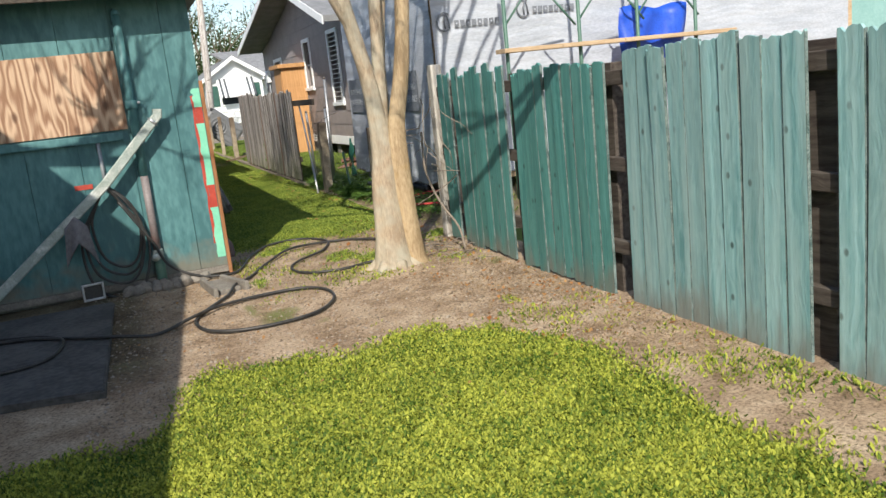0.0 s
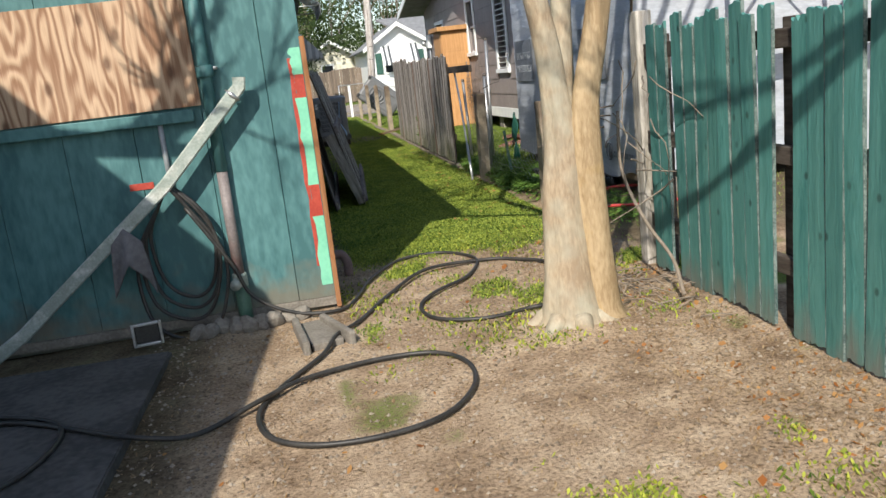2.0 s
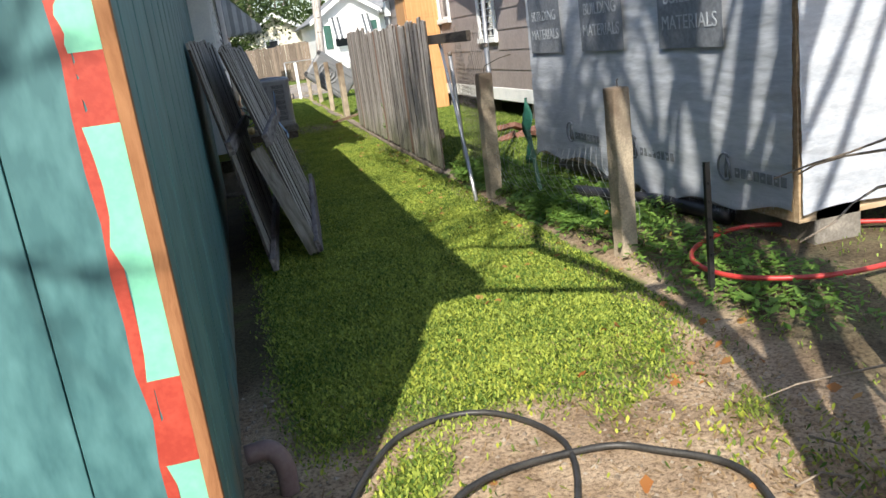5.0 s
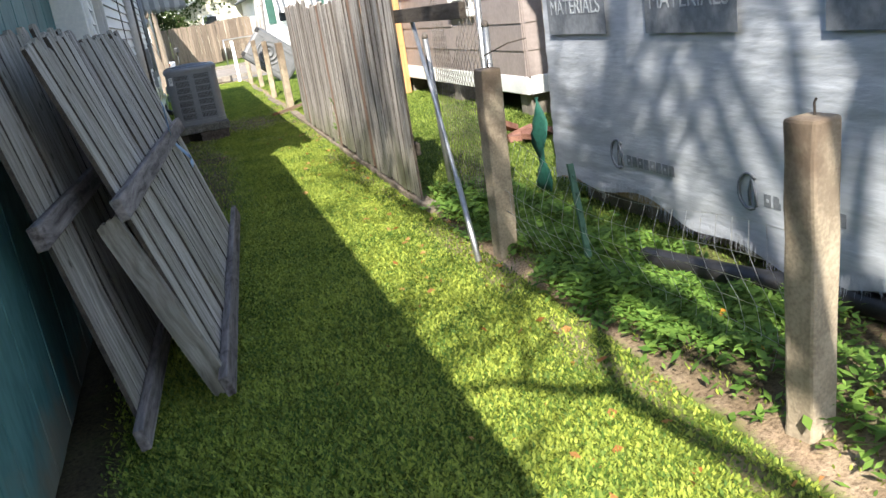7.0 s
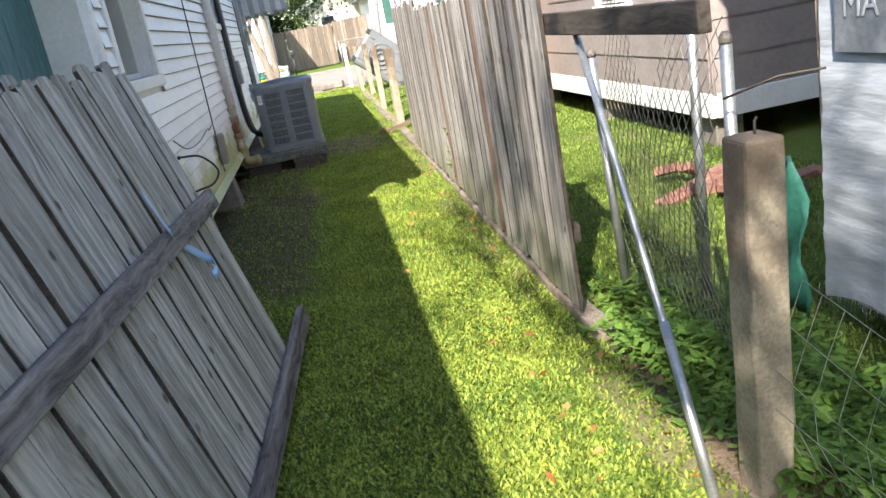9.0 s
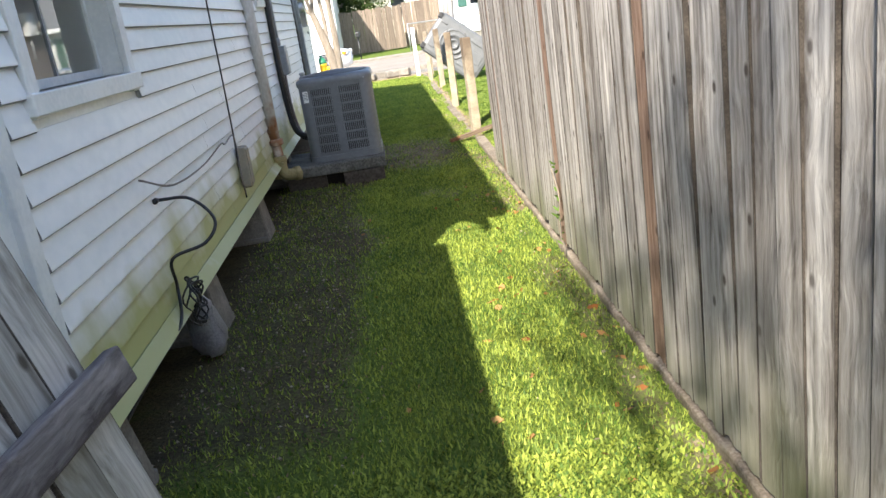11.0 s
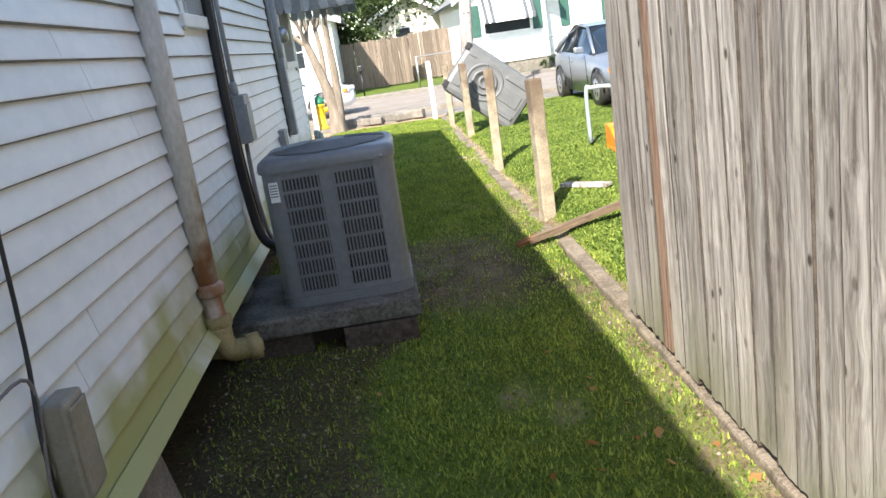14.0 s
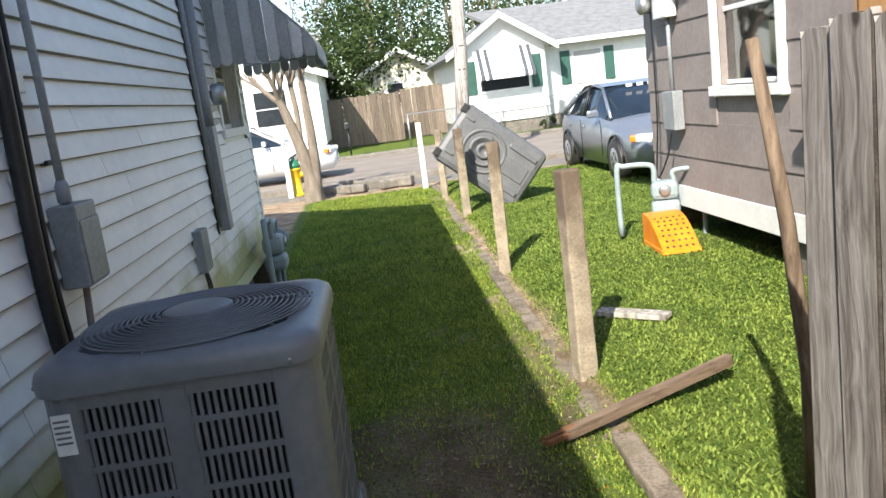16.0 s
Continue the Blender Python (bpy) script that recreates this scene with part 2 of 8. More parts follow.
def ply_face(name, a, b):
    """Rotary-cut plywood: broad wavering grain figures, a few brown knots."""
    m = bpy.data.materials.new(name)
    m.use_nodes = True
    n, ln = m.node_tree.nodes, m.node_tree.links
    out, co = n["Principled BSDF"], n.new("ShaderNodeTexCoord")
    mp = n.new("ShaderNodeMapping"); mp.inputs["Scale"].default_value = (3.2, 1.0, 0.75)
    ln.new(co.outputs["Object"], mp.inputs["Vector"])
    wp = n.new("ShaderNodeTexNoise"); wp.inputs["Scale"].default_value = 1.5; wp.inputs["Detail"].default_value = 2
    ln.new(mp.outputs[0], wp.inputs["Vector"])
    ml = n.new("ShaderNodeMath"); ml.operation = "MULTIPLY"; ml.inputs[1].default_value = 62.0
    ln.new(wp.outputs[0], ml.inputs[0])
    sn = n.new("ShaderNodeMath"); sn.operation = "SINE"; ln.new(ml.outputs[0], sn.inputs[0])
    m2 = n.new("ShaderNodeMapping"); m2.inputs["Scale"].default_value = (160, 160, 4)
    ln.new(co.outputs["Object"], m2.inputs["Vector"])
    fn = n.new("ShaderNodeTexNoise"); fn.inputs["Scale"].default_value = 1.0; fn.inputs["Detail"].default_value = 4
    ln.new(m2.outputs[0], fn.inputs["Vector"])
    ad = n.new("ShaderNodeMath"); ad.operation = "MULTIPLY_ADD"; ad.inputs[1].default_value = 2.2
    ln.new(fn.outputs[0], ad.inputs[0]); ln.new(sn.outputs[0], ad.inputs[2])
    mr = n.new("ShaderNodeMapRange"); mr.inputs[1].default_value, mr.inputs[2].default_value = 0.1, 2.1
    ln.new(ad.outputs[0], mr.inputs[0])
    mix = n.new("ShaderNodeMix"); mix.data_type = "RGBA"; mix.inputs[6].default_value, mix.inputs[7].default_value = (*a, 1), (*b, 1)
    ln.new(mr.outputs[0], mix.inputs[0])
    sp, xz = n.new("ShaderNodeSeparateXYZ"), n.new("ShaderNodeCombineXYZ")
    ln.new(co.outputs["Object"], sp.inputs[0]); ln.new(sp.outputs[0], xz.inputs[0])
    hz = n.new("ShaderNodeMath"); hz.operation = "MULTIPLY"; hz.inputs[1].default_value = 0.55
    ln.new(sp.outputs[2], hz.inputs[0]); ln.new(hz.outputs[0], xz.inputs[1])
    kn = n.new("ShaderNodeTexVoronoi"); kn.voronoi_dimensions = "2D"; kn.inputs["Scale"].default_value = 4.2
    ln.new(xz.outputs[0], kn.inputs["Vector"])
    kr = n.new("ShaderNodeMapRange"); kr.inputs[1].default_value, kr.inputs[2].default_value, kr.inputs[3].default_value, kr.inputs[4].default_value = 0.05, 0.13, 0.75, 0.0
    ln.new(kn.outputs["Distance"], kr.inputs[0])
    dk = n.new("ShaderNodeMix"); dk.data_type = "RGBA"; dk.inputs[7].default_value = (0.09, 0.04, 0.022, 1)
    ln.new(kr.outputs[0], dk.inputs[0]); ln.new(mix.outputs[2], dk.inputs[6])
    ln.new(dk.outputs[2], out.inputs["Base Color"])
    out.inputs["Roughness"].default_value = 0.8
    bp = n.new("ShaderNodeBump"); bp.inputs["Strength"].default_value = 0.4; bp.inputs["Distance"].default_value = 0.004
    ln.new(ad.outputs[0], bp.inputs["Height"]); ln.new(bp.outputs[0], out.inputs["Normal"])
    return m


PLYWOOD = ply_face("bare_plywood", (0.25, 0.135, 0.078), (0.52, 0.365, 0.245))
TAN_DOOR = wood("tan_plywood", (0.42, 0.22, 0.09), (0.55, 0.31, 0.14), vary=0.05, knots=0.2)
LUMBER = wood("new_lumber", (0.34, 0.24, 0.14), (0.50, 0.38, 0.25), vary=0.05, along="x")
SIDING = surf("white_siding", (0.80, 0.82, 0.83), (0.88, 0.89, 0.89), 2.0, 0.45, (1, 0.6, 1), 0.04, vary=0.03, stain=((0.36, 0.37, 0.10), 1.8, 0.9, 0.45, 1.0), world_space=True)
# grey for lap undersides: the shade line below each board, with some grime
SIDEBUTT = surf("grime_and_shade_edge", (0.16, 0.165, 0.17), (0.30, 0.305, 0.31), 5, 0.7, bump=0.1, world_space=True)
WHITE = surf("white_trim_paint", (0.72, 0.74, 0.74), (0.82, 0.83, 0.82), 5, 0.5, bump=0.05, world_space=True)
GREYSIDE = surf("mauve_grey_siding", (0.235, 0.20, 0.19), (0.29, 0.25, 0.235), 2.5, 0.65, (1, 1, 1), 0.08, vary=0.05, world_space=True)
CONCRETE = surf("weathered_concrete", (0.20, 0.18, 0.15), (0.36, 0.33, 0.28), 7, 0.9, bump=0.4, stain=((0.09, 0.08, 0.07), 9, 0.5, 0.0, 1.2), world_space=True)
POSTCON = surf("tan_concrete_post", (0.24, 0.20, 0.145), (0.38, 0.32, 0.235), 9, 0.92, bump=0.5, stain=((0.095, 0.065, 0.045), 6, 0.8, 1.2, 0.3), world_space=True)
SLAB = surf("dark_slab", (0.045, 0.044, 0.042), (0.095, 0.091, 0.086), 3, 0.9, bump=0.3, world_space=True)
PADCON = surf("mossy_pad_concrete", (0.07, 0.07, 0.062), (0.19, 0.185, 0.168), 6, 0.9, bump=0.5, stain=((0.06, 0.062, 0.03), 8, 0.6, 0.0, 0.3), world_space=True)
# near-black that puts the shade of hollows under and inside houses into colour
DARK = surf("hollow_shade_dark", (0.03, 0.025, 0.02), (0.05, 0.042, 0.034), 3, 0.95, world_space=True)
ASPHALT = surf("asphalt_road", (0.20, 0.17, 0.142), (0.28, 0.242, 0.205), 1.2, 0.9, bump=0.3, fine=40, world_space=True)
RUBBER = surf("black_rubber", (0.018, 0.017, 0.016), (0.04, 0.038, 0.035), 12, 0.5, bump=0.05)
BLACK = surf("black_plastic", (0.012, 0.012, 0.013), (0.022, 0.022, 0.024), 10, 0.45, bump=0.03)
STEEL = surf("galvanised_steel", (0.36, 0.37, 0.38), (0.52, 0.53, 0.54), 14, 0.42, metal=0.8, bump=0.05)
PIPEGREY = surf("grey_painted_metal", (0.225, 0.245, 0.26), (0.30, 0.32, 0.335), 6, 0.45, bump=0.04)
PVCGREY = surf("old_grey_pipe", (0.15, 0.13, 0.13), (0.22, 0.19, 0.185), 8, 0.6, bump=0.1, stain=((0.2, 0.07, 0.05), 9, 0.4, 0.2, 0.9))
ACGREY = surf("condenser_enamel", (0.150, 0.163, 0.182), (0.182, 0.196, 0.215), 3, 0.38, bump=0.03)
ACDARK = surf("condenser_coil", (0.012, 0.014, 0.016), (0.03, 0.033, 0.037), 40, 0.6)
BARK = surf("crepe_myrtle_bark", (0.255, 0.19, 0.125), (0.40, 0.318, 0.218), 3.2, 0.75, (1.9, 1.9, 0.55), 0.7, fine=11, stain=((0.36, 0.36, 0.29), 7.0, 0.6, -100.0, 150.0))
OCHREBARK = surf("ochre_streaked_bark", (0.265, 0.185, 0.10), (0.41, 0.31, 0.185), 3.2, 0.75, (1.9, 1.9, 0.55), 0.7, fine=11, stain=((0.44, 0.28, 0.07), 4.0, 0.7, -3.0, 2.2))
TWIG = surf("bare_branch_bark", (0.16, 0.13, 0.10), (0.26, 0.215, 0.17), 6, 0.85, (2, 2, 0.5))
WRAP = surf("house_wrap", (0.345, 0.372, 0.415), (0.44, 0.467, 0.51), 2.2, 0.45, (1, 0.5, 2.6), 0.6, fine=9, world_space=True)
WRAPINK = surf("wrap_print", (0.12, 0.135, 0.155), (0.20, 0.215, 0.24), 30, 0.5, world_space=True)
WRAPPALE = surf("wrap_letter", (0.34, 0.365, 0.40), (0.44, 0.47, 0.50), 9, 0.5)
BLUETARP = surf("blue_tarp", (0.01, 0.06, 0.42), (0.02, 0.09, 0.55), 5, 0.4, bump=0.3)
GREENMETAL = surf("green_scaffold", (0.05, 0.12, 0.09), (0.08, 0.17, 0.125), 9, 0.5)
GLASS = glass("window_glass")
ROOFING = surf("grey_shingle", (0.16, 0.165, 0.17), (0.24, 0.245, 0.25), 4, 0.85, fine=20, bump=0.4, world_space=True)
GROUNDLEAF = leafy("lawn_blades", (0.06, 0.118, 0.014), (0.45, 0.475, 0.07))
LANELEAF = leafy("lane_blades", (0.068, 0.135, 0.022), (0.385, 0.445, 0.075))
YARDLEAF = leafy("yard_blades", (0.06, 0.115, 0.02), (0.29, 0.37, 0.075))
WEED = leafy("broad_weeds", (0.07, 0.15, 0.025), (0.19, 0.31, 0.06))
EVERGREEN = leafy("evergreen_leaves", (0.022, 0.045, 0.012), (0.075, 0.11, 0.03))
CHAINWIRE = surf("rusty_wire", (0.10, 0.08, 0.065), (0.24, 0.215, 0.19), 14, 0.6, bump=0.05)
KERBCON = surf("soil_stained_kerb", (0.12, 0.095, 0.07), (0.27, 0.225, 0.175), 8, 0.95, bump=0.6, stain=((0.09, 0.085, 0.035), 5, 0.6, -0.2, 0.2), world_space=True)
EDGEWOOD = surf("dark_weathered_arris", (0.035, 0.028, 0.022), (0.085, 0.07, 0.058), 20, 0.95)
EDGETEAL = surf("chipped_teal_arris", (0.04, 0.075, 0.07), (0.18, 0.23, 0.215), 14, 0.9)
RUSTWOOD = wood("red_brown_board", (0.16, 0.088, 0.058), (0.38, 0.26, 0.19), vary=0.1, knots=0.8)
RAILGREY = wood("silvered_rail", (0.06, 0.048, 0.046), (0.27, 0.24, 0.23), vary=0.1, along="y")
POLEWOOD = wood("brown_split_pole", (0.09, 0.06, 0.04), (0.25, 0.185, 0.13), vary=0.05)
STRAP = surf("pale_blue_strap", (0.25, 0.42, 0.68), (0.34, 0.50, 0.74), 9, 0.5, bump=0.1)
DEADLEAF = leafy("fallen_leaves", (0.30, 0.11, 0.03), (0.45, 0.26, 0.10))
DIRTYWHITE = surf("dirty_white_metal", (0.42, 0.42, 0.38), (0.72, 0.73, 0.71), 9, 0.5, bump=0.1, stain=((0.16, 0.22, 0.19), 14, 0.7, -100.0, 500.0))
AMBERLEAF = leafy("amber_leaves", (0.55, 0.24, 0.03), (0.7, 0.38, 0.06))
STRAW = leafy("dry_litter", (0.20, 0.13, 0.07), (0.36, 0.26, 0.15))

# ---- mesh helpers ----


def mesh_of(name, verts, faces, material, smooth=False):
    me = bpy.data.meshes.new(name)
    me.from_pydata([tuple(v) for v in verts], [], faces)
    me.materials.append(material)
    if smooth:
        me.polygons.foreach_set("use_smooth", [True] * len(me.polygons))
    me.update()
    return me


def thing(name, x, y, z, label, category, rz=0.0, group="", kind=""):
    ob = new(name)
    ob.empty_display_size = 0.1
    ob.matrix_basis = pose(x, y, z, 0, 0, rz)
    return tagged(ob, label, category, group, kind)


def piece(name, me, parent=None, m=None, label=""):
    ob = new(name, me)
    if parent is not None:
        ob.parent = parent
    if m is not None:
        ob.matrix_basis = m
    return tagged(ob, label)


def finish(name, bm, material, smooth=False):
    bmesh.ops.recalc_face_normals(bm, faces=bm.faces)
    me = bpy.data.meshes.new(name)
    bm.to_mesh(me)
    bm.free()
    me.materials.append(material)
    if smooth:
        me.polygons.foreach_set("use_smooth", [True] * len(me.polygons))
    return me


def part(name, bm, material, parent=None, label="", m=None, smooth=False):
    return piece(name, finish(name, bm, material, smooth), parent, m, label)


def solid(bm, thickness):
    """Give the sheets in bm a thickness."""
    bm.normal_update()
    bmesh.ops.solidify(bm, geom=bm.faces[:], thickness=thickness)
    return bm


def box(bm, x0, y0, z0, x1, y1, z1, bevel=0.0):
    made = bmesh.ops.create_cube(bm, size=1.0)["verts"]
    bmesh.ops.transform(bm, matrix=Matrix.LocRotScale(((x0 + x1) / 2, (y0 + y1) / 2, (z0 + z1) / 2), None, (x1 - x0, y1 - y0, z1 - z0)), verts=made)
    if bevel:
        edges = list({e for v in made for e in v.link_edges})
        bmesh.ops.bevel(bm, geom=edges, offset=bevel, segments=2, affect="EDGES", profile=0.5)
    return bm


def boxed(name, dims, material, parent=None, label="", m=None, bevel=0.006):
    return part(name, box(bmesh.new(), *dims, bevel=bevel), material, parent, label, m)


def tube_data(points, radii, sides=8, cap=True):
    pts = [Vector(p) for p in points]
    if not hasattr(radii, "__len__"):
        radii = [radii] * len(pts)
    verts, faces = [], []
    side = None
    for i, p in enumerate(pts):
        d = (pts[min(i + 1, len(pts) - 1)] - pts[max(i - 1, 0)])
        d = d.normalized() if d.length > 1e-9 else Vector((0, 0, 1))
        if side is None:
            side = d.cross(Vector((0, 0, 1)) if abs(d.z) < 0.9 else Vector((1, 0, 0))).normalized()
        else:
            side = (side - d * side.dot(d)).normalized()
        up = side.cross(d)
        for k in range(sides):
            a = 2 * math.pi * k / sides
            verts.append(p + (side * math.cos(a) + up * math.sin(a)) * radii[i])
    for i in range(len(pts) - 1):
        for k in range(sides):
            a, b = i * sides + k, i * sides + (k + 1) % sides
            faces.append((a, b, b + sides, a + sides))
    if cap:
        faces.append(tuple(range(sides - 1, -1, -1)))
        faces.append(tuple(range((len(pts) - 1) * sides, len(pts) * sides)))
    return verts, faces


def tube(name, points, radii, material, parent=None, label="", sides=8, m=None):
    v, f = tube_data(points, radii, sides)
    return piece(name, mesh_of(name, v, f, material, True), parent, m, label)


def spline(points, n=8):
    """A smooth run of points through the given ones."""
    p = [Vector(q) for q in points]
    p = [p[0] * 2 - p[1]] + p + [p[-1] * 2 - p[-2]]
    out = []
    for i in range(1, len(p) - 2):
        for k in range(n):
            t = k / n
            out.append(0.5 * (2 * p[i] + (p[i + 1] - p[i - 1]) * t + (2 * p[i - 1] - 5 * p[i] + 4 * p[i + 1] - p[i + 2]) * t * t + (3 * p[i] - p[i - 1] - 3 * p[i + 1] + p[i + 2]) * t ** 3))
    out.append(p[-2])
    return out


def lathe(name, profile, material, parent=None, label="", m=None, sides=20):
    """A turned shape: profile of (radius, z)."""
    verts, faces = [], []
    for r, z in profile:
        for k in range(sides):
            a = 2 * math.pi * k / sides
            verts.append((r * math.cos(a), r * math.sin(a), z))
    for i in range(len(profile) - 1):
        for k in range(sides):
            a, b = i * sides + k, i * sides + (k + 1) % sides
            faces.append((a, b, b + sides, a + sides))
    faces.append(tuple(range(sides - 1, -1, -1)))
    faces.append(tuple(range((len(profile) - 1) * sides, len(profile) * sides)))
    return piece(name, mesh_of(name, verts, faces, material, True), parent, m, label)


def plank(name, w, t, h, material, top="flat", rng=random, c=0.0012, bow=0.0, cols=7, edge=None):
    """A board standing on its end: w along y, t along x, h up; worn arrises, with a flat, dog-eared or splintered top."""
    ys = [-w / 2, -w / 2 + 0.004] + [-w / 2 + w * j / cols + rng.uniform(-0.003, 0.003) for j in range(1, cols)] + [w / 2 - 0.004, w / 2]
    n = len(ys)
    rows = [0.0, h * 0.33, h * 0.66, h]
    lean = [rng.uniform(-bow, bow) for _ in rows]
    drop, rise = [], []
    slope = rng.uniform(-0.12, 0.12)
    for y in ys:
        d = u = 0.0
        if top == "dog":
            d = max(0.0, abs(y) - w * 0.28) * 0.8
        elif top == "ragged":
            d = max(0.0, abs(y) - w * 0.3) * rng.uniform(0.0, 0.7) + rng.uniform(0, 0.014) + (y * slope) + (rng.random() < 0.12) * rng.uniform(0.01, 0.03)
            u = rng.uniform(0, 0.022)
        drop.append(d)
        rise.append(u)
    verts, faces, rim = [], [], []
    for i, z in enumerate(rows):
        for s in (1, -1):
            for j, y in enumerate(ys):
                x = s * (t / 2 - (c if j in (0, n - 1) else 0.0))
                verts.append((x + lean[i], y, z - (drop[j] if i == 3 else 0) + (rise[j] if i == 0 else 0)))
    for i in range(3):
        a, b = i * 2 * n, (i + 1) * 2 * n
        for j in range(n - 1):
            if j in (0, n - 2):
                rim += [len(faces), len(faces) + 1]
            faces.append((a + j, a + j + 1, b + j + 1, b + j))
            faces.append((a + n + j + 1, a + n + j, b + n + j, b + n + j + 1))
        rim += [len(faces), len(faces) + 1]
        faces.append((a + n - 1, a + 2 * n - 1, b + 2 * n - 1, b + n - 1))
        faces.append((a + n, a, b, b + n))
    e = 6 * n
    for j in range(n - 1):
        faces.append((e + j, e + j + 1, e + n + j + 1, e + n + j))
        faces.append((j + 1, j, n + j, n + j + 1))
    me = mesh_of(name, verts, faces, material)
    if edge is not None:
        me.materials.append(edge)
        for i in rim:
            me.polygons[i].material_index = 1
    return me


def walled(name, length, z0, z1, thick, openings, material, parent, m=None):
    """A wall along y from 0 to length, its face at x = 0 and its body behind it, with openings (y0, y1, z0, z1) cut through."""
    ys = sorted({0.0, length, *[v for o in openings for v in o[:2]]})
    zs = sorted({z0, z1, *[v for o in openings for v in o[2:]]})
    bm = bmesh.new()
    for a, b in zip(ys, ys[1:]):
        for c, d in zip(zs, zs[1:]):
            inside = any(o[0] - 1e-6 <= a and b <= o[1] + 1e-6 and o[2] - 1e-6 <= c and d <= o[3] + 1e-6 for o in openings)
            if not inside:
                box(bm, -thick, a, c, 0, b, d)
    bmesh.ops.remove_doubles(bm, verts=bm.verts, dist=1e-5)
    return part(name, bm, material, parent, m=m)


# ---- the plan ----


def kerb_x(y):
    return 3.08 + 0.018 * (y - 13.86)


def wall_x(y):
    return 1.02 + 0.012 * (y - 15.0)


def smooth(a, b, v):
    t = np.clip((v - a) / (b - a), 0, 1)
    return t * t * (3 - 2 * t)


def wobble(x, y, s=1.0, seed=0.0):
    return (np.sin(x * 2.1 * s + seed) * np.cos(y * 1.7 * s + seed * 1.3) + 0.6 * np.sin(x * 4.7 * s + y * 3.1 * s + seed * 2.1) + 0.4 * np.sin(x * 9.3 * s - y * 7.7 * s + seed)) / 2.0


def turf(x, y):
    """How much of the ground is grown over at a place: 0 bare soil, 1 closed sward."""
    x, y = np.asarray(x, float), np.asarray(y, float)
    w = wobble(x, y, 1.0, 0.7)
    front = smooth(0.25, -0.25, y - 4.55 + 0.25 * w + 0.7 * smooth(0.5, -0.25, x) + 0.9 * np.clip(x - 1.5, 0, 1) ** 2 * 1.6) * smooth(2.35, 2.05, x + 0.12 * w)
    lane = smooth(8.2, 9.0, y + 0.3 * w) * smooth(0.9, 1.2, x)
    lane *= 1 - 0.7 * smooth(14.6, 15.6, y) * smooth(22.0, 20.0, y) * smooth(2.12, 1.75, x + 0.1 * w)
    lane *= 1 - 0.7 * smooth(1.15, 0.45, np.hypot((x - 2.45) / 0.8, (y - 21.7) / 1.5) + 0.15 * w)
    lane *= 1 - 0.55 * smooth(0.24, 0.0, np.abs(x - kerb_x(y) + 0.1) + 0.11 * w + 0.05 * wobble(x, y, 3.1, 2.0))
    lane *= 1 - 0.5 * smooth(0.1, 0.75, wobble(x, y, 1.7, 5.1)) * smooth(16.5, 19.0, y)
    lane *= 1 - 0.5 * smooth(0.3, 0.8, w) * smooth(2.1, 2.5, x) * smooth(14, 12, y)
    patch = 0.85 * smooth(0.25, 0.6, w) * smooth(6.0, 6.6, y) * smooth(9.0, 8.0, y) * smooth(0.9, 1.1, x)
    patch2 = 0.5 * smooth(0.35, 0.7, wobble(x, y, 1.3, 2.2)) * smooth(2.6, 2.0, np.abs(x - 2.3)) * smooth(1.5, 3.0, y)
    right = smooth(kerb_x(y) + 0.02, kerb_x(y) + 0.2, x) * smooth(7.6, 8.6, y) * (0.75 + 0.25 * w) * (0.25 + 0.75 * smooth(10.0, 12.5, y))
    far = smooth(33.6, 33.0, y)
    out = np.maximum.reduce([front, np.where(y > 7.9, np.where(x < kerb_x(y), lane, right), 0), patch, patch2 * (y < 8)])
    out = np.where(x < 0.8, np.where(y < 5, front, 0), out)
    return np.clip(out * np.where(y > 20, far, 1), 0, 1) + np.where(y > 44, 1.0, 0.0)


def ground_z(x, y):
    x, y = np.asarray(x, float), np.asarray(y, float)
    up = 0.06 * smooth(kerb_x(y) + 0.02, kerb_x(y) + 0.25, x) * smooth(8, 9.5, y) * smooth(34, 33, y)
    mound = 0.09 * np.exp(-(((x - 2.2) / 0.5) ** 2 + ((y - 6.3) / 0.45) ** 2)) * 0.5
    return up + mound + 0.012 * wobble(x, y, 0.9, 1.1) * smooth(34, 33, y)


